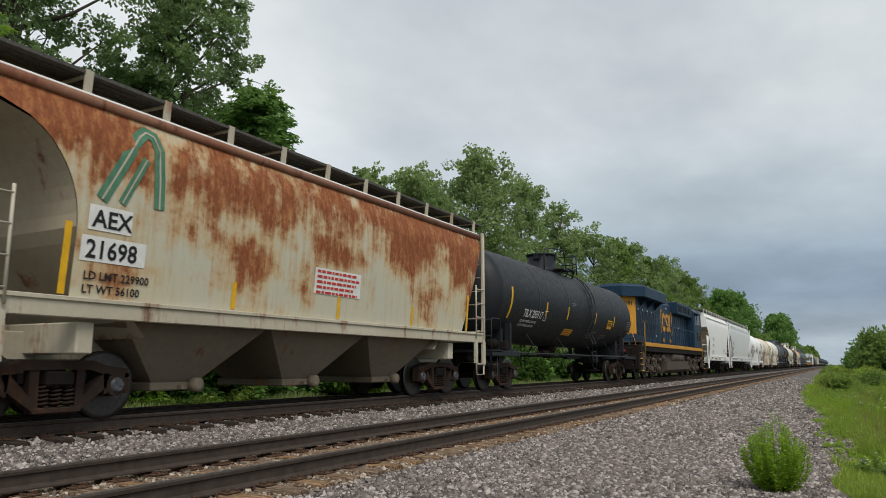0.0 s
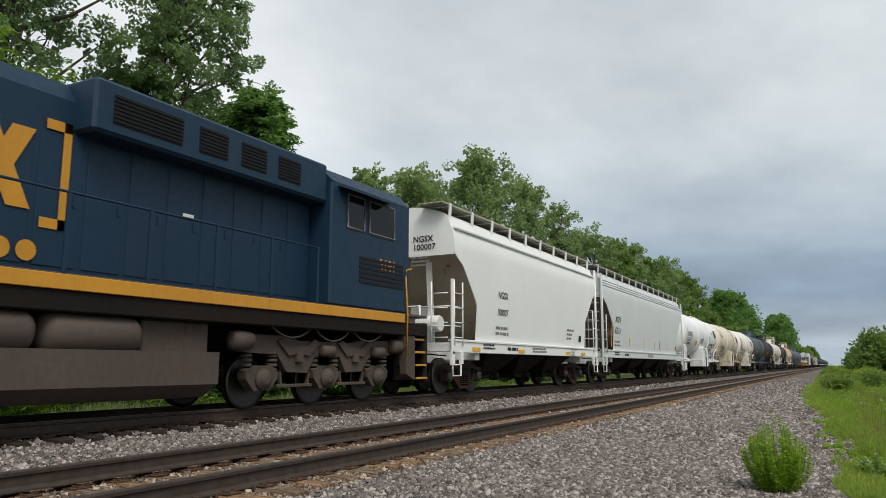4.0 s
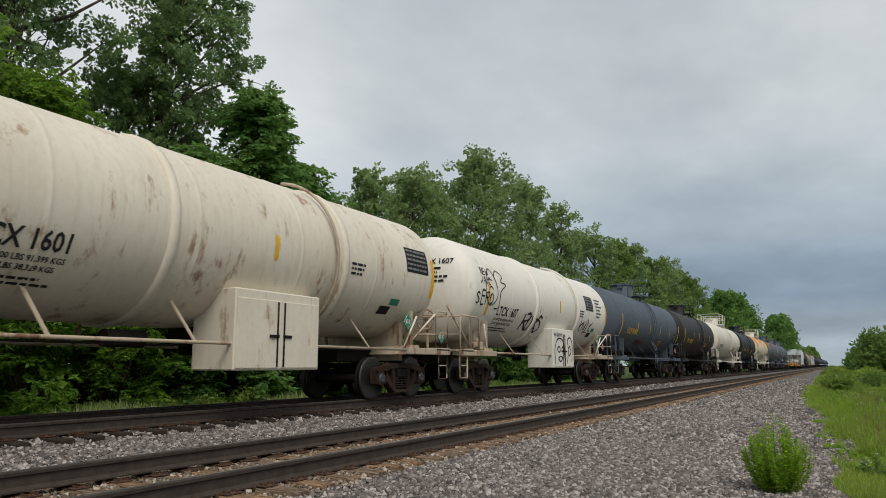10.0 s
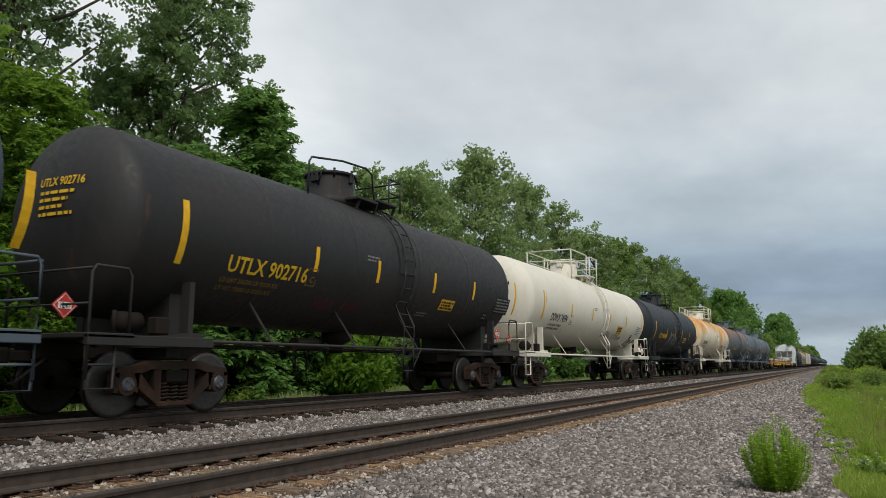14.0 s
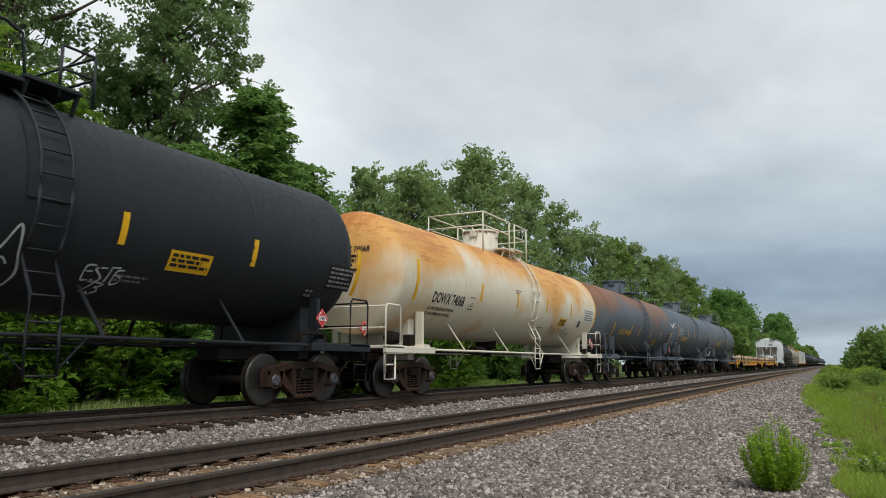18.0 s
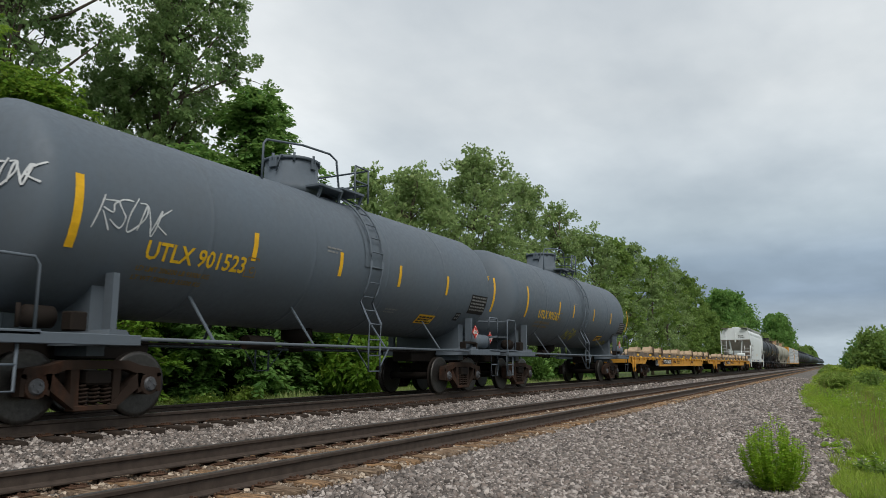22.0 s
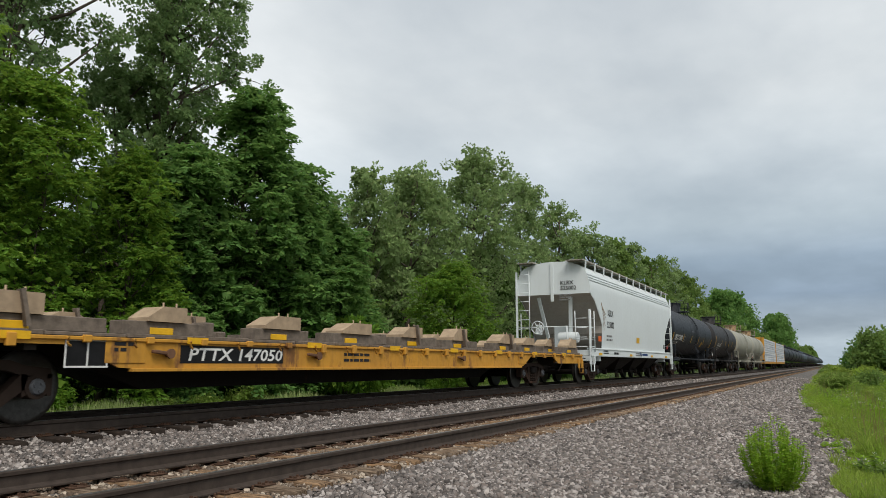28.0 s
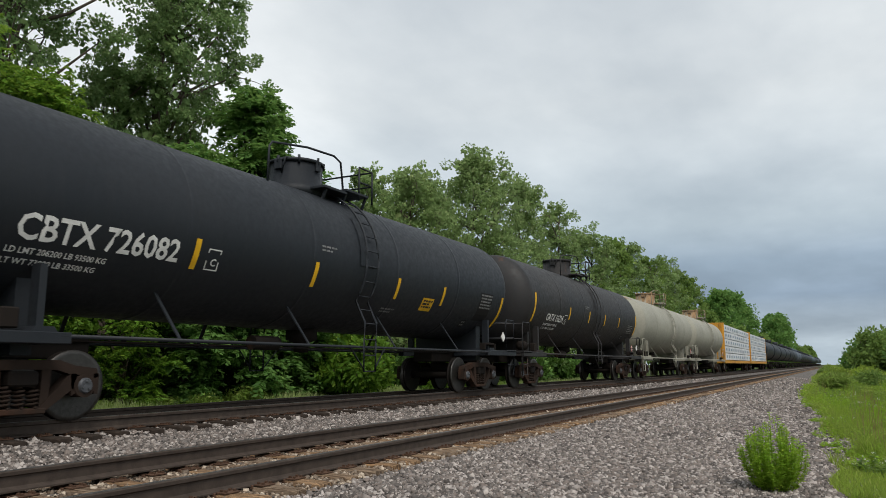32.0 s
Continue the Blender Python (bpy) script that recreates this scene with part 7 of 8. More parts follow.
for i, label, shell, mark, ink, plat, size, u, z, strips, small, ends, tall, notice, panel in TANKS:
    trims = {10: PAINT_TANK_OFFWHITE, 12: PAINT_TANK_OFFWHITE, 13: PAINT_TANK_GREY}
    car, half = tank_car(CUTS[i], CUTS[i + 1], label, shell, platform=plat, trim=trims.get(i), bolster_in=2.2 if 8 <= i <= 15 else 2.05, rear_in=1.93 if 8 <= i <= 15 else 2.05, ladder_at={1: 1.35, 8: 0.28, 11: 0.4, 13: 0.15, 15: 0.48}.get(i, 0.35 + (AHEAD if 8 <= i <= 15 else 0)))
    CAR_OF[i] = (car, half)
    if mark:
        tank_marks(car, half, mark, ink, tank_at(i), u, z, size, strips, small, ends, tall, notice, panel, tank_at(i, 0.012))
    if i == 1:
        part("orange_panel", patch_on(tank_at(1)(-1.45, 0), 0, 1.0, 1.72, 2.02, 2, 3), YELLOW, car, "orange-yellow notice panel", fix=False)
        bars(tank_at(1, 0.012)(-1.38, 1.98), 0, 0, (0.9, 0.9, 0.8), 0.04, 0.06, car, RED_SIGN)
        bars(tank_at(1)(1.7, 2.05), 0, 0, (0.9, 0.7, 0.8, 0.6), 0.045, 0.05, car, GREY_TXT)
        bars(tank_at(1)(3.4, 1.95), 0, 0, (0.8, 0.9, 0.5), 0.04, 0.05, car, GREY_TXT)
    if i not in (19, 20):
        if i != 1:
            placard(car, half - 2.0, 1.62, RED_SIGN, x=1.50, text="1247" if i in (9, 10, 12, 15) else "1987")
        if i != 1:
            placard(car, -half + 0.40, 1.55, RED_SIGN, x=0.85, text="1247" if i in (9, 13) else "1917")
    else:
        placard(car, half - 1.32, 1.55, WHITE_SIGN, x=1.50, size=0.15)
    g = Geo()
    for k in (-1, 1):
        g.box(1.30, 1.47, half - 2.2 + 0.35 * k - 0.03, half - 2.2 + 0.35 * k + 0.03, 1.16, 1.34, 0.01)
    g.box(1.34, 1.46, half - 2.5, half - 1.9, 1.30, 1.36, 0.01)
    part("air_pipe_bracket", g, STEEL_DIRTY, car)
    g = Geo()
    y0 = -half + 1.05
    g.lathe([(0.05, y0), (0.15, y0 + 0.04), (0.15, y0 + 0.40), (0.05, y0 + 0.44)], (1.05, 0, 1.36), "y", 14)
    g.lathe([(0.03, 1.2), (0.03, 1.5)], (1.3, y0 - 0.2, 0), "z", 8)
    g.box(1.18, 1.40, y0 + 0.46, y0 + 0.70, 1.18, 1.44, 0.02)
    part("brake_cylinder", g, STEEL_DIRTY, car)
    if i in (10, 14, 15):
        g = Geo()
        y0 = half - 1.40
        g.lathe([(0.05, y0), (0.17, y0 + 0.03), (0.20, y0 + 0.10), (0.20, y0 + 0.74), (0.17, y0 + 0.81), (0.05, y0 + 0.84)], (1.12, 0, 1.40), "y", 16)
        part("air_reservoir", g, trims.get(i, shell), car)

CRYO_TRIM = paint("rust_stained_cream_platform", (0.46, 0.39, 0.29), 0.65, 0.5, (0.20, 0.13, 0.08), rust=0.5, rust_color=(0.22, 0.10, 0.05), sheen=0.25)


def end_gear(car, half, trim, tall):
    """Hand brake wheel, braces, long rail and valve gear on the front end of an insulated tank car."""
    g = Geo()
    c = Vector((0.35, -half + 0.42, 1.98))
    g.tube([(c.x + 0.27 * math.cos(k * math.pi / 10), c.y, c.z + 0.27 * math.sin(k * math.pi / 10)) for k in range(21)], 0.022, 6)
    for k in range(6):
        g.tube([tuple(c), (c.x + 0.27 * math.cos(k * math.pi / 3), c.y, c.z + 0.27 * math.sin(k * math.pi / 3))], 0.014, 5)
    part("brake_wheel", g, trim, car)
    g = Geo()
    g.box(c.x - 0.09, c.x + 0.09, c.y + 0.02, c.y + 0.24, c.z - 0.28, c.z + 0.12, 0.02)
    g.box(c.x - 0.03, c.x + 0.03, c.y + 0.08, c.y + 0.14, 1.16, c.z - 0.2, 0.005)
    part("brake_gearbox", g, trim, car)
    for q in (1, -1):
        g = Geo()
        g.tube([(q * 1.0, -half + 0.42, 2.35), (q * 1.30, -half + 1.25, 1.22)], 0.03, 6)
        part("end_brace", g, trim, car)
        g = Geo()
        g.tube([(q * 1.45, -half + 0.38, 2.06), (q * 1.45, -half + 1.42, 2.06), (q * 1.45, -half + 1.50, 1.98), (q * 1.45, -half + 1.50, 1.15)], 0.021, 6)
        part("side_handrail", g, trim, car)
        if tall:
            for y in (0.78, 1.22):
                g = Geo()
                g.beam((q * 1.46, -half + y, 0.45), (q * 1.46, -half + y, 2.10), 0.07, 0.03)
                part("ladder_post", g, trim, car)
            for k in range(4):
                g = Geo()
                g.tube([(q * 1.46, -half + 0.78, 0.50 + 0.36 * k), (q * 1.46, -half + 1.22, 0.50 + 0.36 * k)], 0.016, 5)
                part("ladder_rung", g, trim, car)
    valve_gear(car, -half + 1.75, trim)


def valve_gear(car, y, mat):
    """Brake valve, its pipe bracket and piping at the saddle."""
    g = Geo()
    g.box(1.12, 1.40, y - 0.10, y + 0.12, 1.18, 1.40, 0.02)
    g.lathe([(0.04, y - 0.24), (0.085, y - 0.22), (0.085, y - 0.11), (0.04, y - 0.10)], (1.28, 0, 1.30), "y", 10)
    g.lathe([(0.04, y + 0.12), (0.07, y + 0.13), (0.07, y + 0.26), (0.03, y + 0.27)], (1.26, 0, 1.27), "y", 10)
    g.lathe([(0.06, 1.38), (0.06, 1.47), (0.03, 1.49)], (1.26, y, 0), "z", 10)
    part("brake_valve", g, mat, car)
    g = Geo()
    g.tube([(1.30, y + 0.24, 1.24), (1.34, y + 0.5, 1.20), (1.30, y + 0.9, 1.10), (1.0, y + 1.2, 1.0)], 0.016, 5)
    g.tube([(1.30, y - 0.22, 1.26), (1.36, y - 0.5, 1.20), (1.32, y - 0.9, 1.16)], 0.014, 5)
    part("air_pipe", g, mat, car)


# cryogenic tank cars: long smooth white tanks with a side cabinet and stout rings
for i, label, shell, mark in ((5, "clean white insulated tank car for liquid argon", PAINT_TANK_WHITE, "LTCX 1961"), (6, "stained cream insulated tank car with side cabinet", PAINT_TANK_CREAM, "LTCX 1601"), (7, "white insulated tank car scrawled with black graffiti", PAINT_TANK_BONE, "LTCX 1607")):
    car, half = tank_car(CUTS[i], CUTS[i + 1], label, shell, platform=None, ladder=False, r=1.52, zc=2.90, trim=shell if i == 5 else CRYO_TRIM, end_gap=0.65, bolster_in=2.25, rear_in=2.0)
    CAR_OF[i] = (car, half)
    ca = on_tank(1.52, 2.90, 0.006, AHEAD)
    for y in (-2.1 + AHEAD, 2.3 + AHEAD):
        g = Geo()
        g.lathe([(1.52, y - 0.09), (1.575, y - 0.06), (1.575, y + 0.06), (1.52, y + 0.09)], (0, 0, 2.90), "y", 40)
        part("stiffening_ring", g, shell, car)
    g = Geo()
    g.tube([(1.61 * math.cos(radians(d)), 1.9 + AHEAD - 0.10 * math.sin(radians(d)), 2.90 + 1.61 * math.sin(radians(d))) for d in range(-48, 88, 6)], 0.034, 8)
    part("vent_pipe", g, shell if i != 6 else CRYO_TRIM, car, "vent pipe bent round the tank")
    g = Geo()
    g.box(0.60, 1.55, -0.80 + AHEAD, 1.42 + AHEAD, 0.66, 2.02, 0.02)
    cab = part("valve_cabinet", g, shell, car)
    for y0, y1, lead in ((-0.76 + AHEAD, 0.29 + AHEAD, True), (0.33 + AHEAD, 1.38 + AHEAD, False)):
        g = Geo()
        g.box(1.55, 1.57, y0, y1, 0.70, 1.86, 0.006)
        part("cabinet_door", g, shell, cab)
        g = Geo()
        g.box(1.57, 1.60, y0 + (0.78 if lead else 0.04), y0 + (1.02 if lead else 0.26), 1.22, 1.27, 0.006)
        part("door_handle", g, STEEL_DIRTY, cab)
        g = Geo()
        yb = y0 + (0.98 if lead else 0.06)
        g.tube([(1.585, yb, 0.72), (1.585, yb, 1.84)], 0.016, 6)
        part("locking_bar", g, STEEL_DIRTY, cab)
    mu, mz, ms = {5: (-6.25, 2.70, 0.30), 6: (-5.15, 2.17, 0.27), 7: (-5.2, 2.20, 0.28)}[i]
    letters(mark, ms, ca(mu, mz), car, BLACK_TXT, "car_number", wide=0.82)
    for k, line in enumerate(("LD LMT 201,500 LBS 91,399 KGS", "LT WT 84,500 LBS 38,329 KGS")):
        letters(line, 0.085, ca(mu - 0.04, mz - 0.17 - 0.14 * k), car, BLACK_TXT, "load_data", wide=0.9)
    bars(ca(mu - 0.05, mz - 0.42), 0, 0, (1.3, 1.5), 0.045, 0.05, car, BLACK_TXT)
    strip(car, ca, {5: -6.55, 6: -6.0, 7: -6.02}[i], {5: 2.30, 6: 2.02, 7: 2.14}[i], {5: 3.30, 6: 2.82, 7: 3.11}[i], 0.13)
    if i == 6:
        placard(car, -5.50, 3.30, GREEN_SIGN, x=1.49, size=0.18, text="1951")
        bars(ca(-5.55, 3.35), 0, 0, (0.6, 0.75, 0.4), 0.05, 0.05, car, BLACK_TXT)
    strip(car, ca, half - 1.68, 2.37, 3.31, 0.13)
    strip(car, ca, 0.15, 2.60, 3.04, 0.10)
    px0 = half - (4.45 if i == 7 else 2.85)
    if i == 7:
        bars(ca(half - 3.1, 3.45), 0, 0, (0.75, 0.6, 0.8, 0.6, 0.75, 0.5), 0.06, 0.08, car, BLACK_TXT)
    part("test_data_panel", patch_on(ca(px0, 0), 0, 1.0, 2.90, 3.50, 2, 4), BLACK, car, fix=False)
    bars(on_tank(1.52, 2.90, 0.012, AHEAD)(px0 + 0.04, 3.45), 0, 0, (0.9, 0.9, 0.9, 0.9, 0.9), 0.05, 0.06, car, GREY_TXT)
    if i == 5:
        for k, line in enumerate(("WATER CAPACITY", "161,195 LBS", "73,117 KGS")):
            letters(line, 0.085, ca(2.5, 2.85 - 0.15 * k), car, BLACK_TXT, "capacity_line", wide=0.95)
        letters("1951", 0.11, on_tank(1.52, 2.90, 0.012, AHEAD)(half - 3.26, 2.085), car, BLACK_TXT, "hazard_number", wide=0.9)
    else:
        bars(ca(2.5, 2.85), 0, 0, (0.5, 0.45, 0.4), 0.05, 0.05, car, BLACK_TXT)
    part("small_data_plate", patch_on(ca(half - 3.6, 0), 0, 0.42, 1.80, 2.02, 1, 2), BLACK, car, fix=False)
    part("hazard_plate", patch_on(ca(half - 3.3, 0), 0, 0.38, 2.06, 2.22, 1, 2), RED_SIGN if i == 5 else GREEN_SIGN, car, fix=False)
    placard(car, half - 2.2, 1.76, GREEN_SIGN, x=1.36, size=0.21, text="1951")
    placard(car, -half + 0.40, 1.50, GREEN_SIGN, x=0.85, text="1951")
    end_gear(car, half, shell if i == 5 else CRYO_TRIM, i == 5)
    # diagonal platform stays
    g = Geo()
    for s in (1, -1):
        g.tube([(1.42, s * (half - 1.0), 2.0), (1.0, s * (half - 1.75), 1.15)], 0.025)
        g.tube([(1.42, s * (half - 1.9), 1.9), (1.3, s * (half - 2.3), 1.15)], 0.025)
    part("platform_stay", g, shell, car)
    yy = lambda x, z: -(half - 0.65) + 0.62 * (1 - math.sqrt(max(0.0, 1 - min(0.97, (x * x + (z - 2.9) ** 2) / 2.31)))) - 0.02
    letters(mark, 0.15, lambda a, b: (a - 0.05, yy(a - 0.05, 3.55 + b), 3.55 + b), car, BLACK_TXT, "end_number")
    bars(lambda a, b: (a, yy(a, b), b), -0.05, 3.45, (0.7, 0.6, 0.9, 0.8), 0.06, 0.06, car, BLACK_TXT)
    if i == 5:
        letters("ARGON REFRIGERATED LIQUID", 0.14, ca(3.15, 2.27), car, BLACK_TXT, "lading_name", wide=0.95)
        letters("DOT-SP 15131", 0.14, ca(4.0, 3.13), car, BLACK_TXT, "permit_number")
        part("warning_panel", patch_on(ca(-3.1, 0), 0, 0.85, 2.15, 2.47, 2, 3), YELLOW, car, fix=False)
        spray(car, ca(-1.0, 2.32), "ACONS", 0.32, INK_BLUE, 0.07, 0.3, 0.10, 3, 0.66)
        spray(car, on_side(1.556)(-0.76 + AHEAD, 1.62), "STORMS", 0.28, INK_BLUE, 0.06, 0.2, 0.10, 4, 0.62)
    if i == 7:
        spray(car, ca(-6.42, 3.30), "NEW", 0.20, INK_BLACK, 0.032, 0.1, 0.06, 5)
        spray(car, ca(-6.50, 3.04), "JACK", 0.20, INK_BLACK, 0.032, 0.1, 0.06, 6)
        spray(car, ca(-6.76, 2.46), "SERO", 0.34, INK_BLACK, 0.05, 0.1, 0.06, 7)
        spray(car, ca(-3.0, 1.78), "ROBS", 0.58, INK_BLACK, 0.085, 0.2, 0.10, 8, 0.70)
        spray(car, ca(2.75, 2.02), "KNOLK", 0.46, INK_BLACK, 0.05, 0.35, 0.12, 9, 0.66)
        for pts in (((0.0, 0.55), (0.25, 0.95), (0.55, 0.75), (0.75, 0.25), (0.55, -0.05), (0.2, -0.1), (-0.05, 0.25), (0.05, 0.6), (0.4, 0.6)), ((0.55, 0.75), (0.8, 0.95), (1.15, 0.80), (1.0, 0.62), (1.35, 0.55), (0.95, 0.30), (0.90, -0.15), (0.6, -0.2)), ((0.15, 0.35), (0.3, 0.42), (0.42, 0.34))):
            stroke(car, ca(-6.1, 2.58), pts, INK_BLACK, 0.04)
        face = on_side(1.578)
        for pts in (((0.1, 0.0), (0.05, 0.5), (0.3, 0.85), (0.7, 0.9), (1.0, 0.75), (1.05, 0.4), (0.9, 0.0)), ((0.3, 0.55), (0.5, 0.62), (0.62, 0.5), (0.45, 0.42), (0.3, 0.55)), ((0.75, 0.55), (0.92, 0.62), (1.0, 0.5)), ((0.4, 0.2), (0.62, 0.1), (0.85, 0.22), (0.62, 0.28), (0.4, 0.2)), ((1.35, 0.05), (1.5, 0.5), (1.4, 0.85), (1.75, 0.95), (1.95, 0.6), (1.85, 0.1)), ((1.55, 0.3), (1.75, 0.42), (1.65, 0.65), (1.5, 0.55))):
            stroke(car, face(-0.72 + AHEAD, 0.78), pts, INK_BLACK, 0.06)
        spray(car, face(-0.70 + AHEAD, 1.74), "NI UN PAS", 0.13, INK_BLACK, 0.022, 0.0, 0.04, 11)

# scrawls on the ordinary tanks: car, u, v, word, size, ink, thickness, slant
for i, u, v, word, size, ink, thick, slant in ((8, -2.95, 1.66, "RAKMONEY*", 0.30, INK_RED, 0.055, 0.1), (8, 1.15, 1.30, "MOA", 0.62, INK_RED, 0.06, 0.6), (10, 0.55, 1.78, "~>RAIL KING *", 0.33, INK_BLACK, 0.035, 0.15), (10, 5.1, 1.30, "1T101", 0.50, INK_BLACK, 0.09, 0.55), (11, 0.85, 1.78, "ESTE", 0.24, INK_WHITE, 0.03, 0.1), (11, 0.95, 1.55, "Z3", 0.20, INK_WHITE, 0.028, 0.2), (12, 2.55, 1.70, "RAIL KING *", 0.28, INK_BLACK, 0.026, 0.1), (14, -6.45, 2.62, "RSOMK", 0.38, INK_WHITE, 0.024, 0.3), (15, -1.35, 1.52, "YHEAM", 0.42, INK_OLIVE, 0.045, 0.3), (15, 4.1, 1.30, "MOCKIN", 0.28, INK_OLIVE, 0.035, 0.2), (9, -2.6, 1.72, "RAIL KING", 0.24, INK_RED, 0.035, 0.1)):
    spray(CAR_OF[i][0], tank_at(i)(u, v), word, size, ink, thick, slant, 0.06 if "RAIL" in word else 0.13, i * 7, 0.88 if "RAIL" in word else 0.64)
half = CAR_OF[14][1]
head_y = lambda x, z: -(half - 0.55) + 0.62 * (1 - math.sqrt(max(0.0, 1 - min(0.97, (x * x + (z - TANK_Z) ** 2) / (TANK_R * TANK_R))))) - 0.02
spray(CAR_OF[14][0], lambda a, b: (0.60 + a, head_y(0.60 + a, 3.02 + b), 3.02 + b), "RSOMK", 0.27, INK_WHITE, 0.03, 0.2, 0.13, 98, 0.58)
# white bubble outlines
for pts in (((0, 7), (3, 13), (6, 18), (8, 15), (8, 11), (10, 9), (9, 5), (6, 2), (3, 1), (1, 3), (1, 6), (3, 9), (6, 11)), ((8, 12), (10, 16), (13, 17), (15, 13), (14, 10), (13, 6), (10, 3), (8, 2), (7, 4), (8, 6)), ((15, 13), (17, 18), (19, 14), (19, 10), (17, 7), (15, 2), (13, 2), (13, 5), (15, 7)), ((20, 13), (22, 16), (24, 15), (25, 12), (23, 9), (21, 9), (20, 13)), ((24, 9), (26, 12), (28, 16), (29, 12), (30, 8), (28, 4), (26, 5), (25, 2), (23, 1), (22, 3), (24, 6), (26, 5)), ((5, 12), (6, 13), (7, 12)), ((16, 12), (17, 13), (18, 12)), ((26, 10), (27, 11), (28, 10))):
    stroke(CAR_OF[11][0], tank_at(11)(-2.70, 0.98), [(0.088 * a, 0.092 * b) for a, b in pts], INK_WHITE, 0.035)
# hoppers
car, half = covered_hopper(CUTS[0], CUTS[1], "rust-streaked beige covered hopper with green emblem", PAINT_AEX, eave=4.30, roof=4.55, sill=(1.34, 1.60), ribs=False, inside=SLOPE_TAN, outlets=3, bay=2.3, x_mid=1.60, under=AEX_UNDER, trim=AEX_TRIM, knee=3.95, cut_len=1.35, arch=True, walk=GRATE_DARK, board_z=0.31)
hs = lambda z: hopper_side_x(z, 1.60, 1.44, 1.60, 4.30) + 0.008
side = lambda u0, v0: (lambda u, v: (hs(v0 + v), u0 + u + 0.15, v0 + v))
for u0, u1, z0, z1 in ((-5.56, -4.88, 2.52, 2.86), (-5.63, -4.60, 2.10, 2.44)):
    part("white_number_panel", patch_on(side(0, 0), u0, u1, z0, z1, 2, 3), WHITE_SIGN, car, fix=False)
hs2 = lambda z: hs(z) + 0.006
side2 = lambda u0, v0: (lambda u, v: (hs2(v0 + v), u0 + u + 0.15, v0 + v))
letters("AEX", 0.23, side2(-5.50, 2.57), car, BLACK_TXT, "car_number")
letters("21698", 0.24, side2(-5.56, 2.15), car, BLACK_TXT, "car_number", wide=0.95)
letters("LD LMT 229900", 0.11, side2(-5.55, 1.86), car, BLACK_TXT, "load_limit")
letters("LT WT 56100", 0.11, side2(-5.55, 1.68), car, BLACK_TXT, "light_weight")
LEG = [(-5.40, 2.95), (-5.10, 3.52), (-4.84, 3.98), (-4.72, 4.08), (-4.58, 4.05), (-4.50, 3.85), (-4.47, 3.4), (-4.45, 2.98)]
INNER = [(-5.08, 2.95), (-4.88, 3.35), (-4.72, 3.66)]


def band(path, w, surface):
    """A flat painted band along a path on a car's side."""
    g = Geo()
    rims = [[], []]
    for k, (a, b) in enumerate(path):
        (p0, q0), (p1, q1) = path[max(k - 1, 0)], path[min(k + 1, len(path) - 1)]
        ln = math.hypot(p1 - p0, q1 - q0) or 1
        nx, ny = -(q1 - q0) / ln * w / 2, (p1 - p0) / ln * w / 2
        rims[0].append(surface(a + nx, b + ny))
        rims[1].append(surface(a - nx, b - ny))
    return g.loft(rims, False, False, False)


h = half - 0.52
for q in (1, -1):
    gg = Geo()
    gg.tube([(q * 1.45, -h - 0.05, 4.30), (q * 1.45, h + 0.05, 4.30)], 0.085, 8)
    part("top_chord", gg, RUSTY_CHORD, car, "rusty rounded top chord")
    gg = Geo()
    gg.box(q * 1.30, q * 1.44, -h, h, 4.375, 4.42, 0.01)
    part("roof_edge", gg, PAINT_TANK_WHITE, car)
part("green_emblem", band(LEG, 0.19, side2(0, 0)), GREEN_EMBLEM, car, fix=False)
part("green_emblem", band(INNER, 0.13, side2(0, 0)), GREEN_EMBLEM, car, fix=False)
side3 = lambda u, v: (hs(v) + 0.012, u + 0.15, v)
part("emblem_line", band(LEG, 0.03, side3), AEX_TRIM, car, "pale line along the emblem", fix=False)
part("emblem_line", band(INNER, 0.025, side3), AEX_TRIM, car, "pale line along the emblem", fix=False)
part("notice_panel", patch_on(side(0, 0), -0.72, 0.80, 2.08, 2.58, 2, 3), WHITE_SIGN, car, fix=False)
bars(side2(-0.66, 2.54), 0, 0, (1.3, 1.4, 1.3, 1.2, 1.35), 0.05, 0.05, car, RED_SIGN)
for u in (-5.88, -2.84, 0.05, 2.92, 5.8):
    strip(car, side, u, 1.64, 2.08 if abs(u) < 5.5 else 2.58, 0.10)

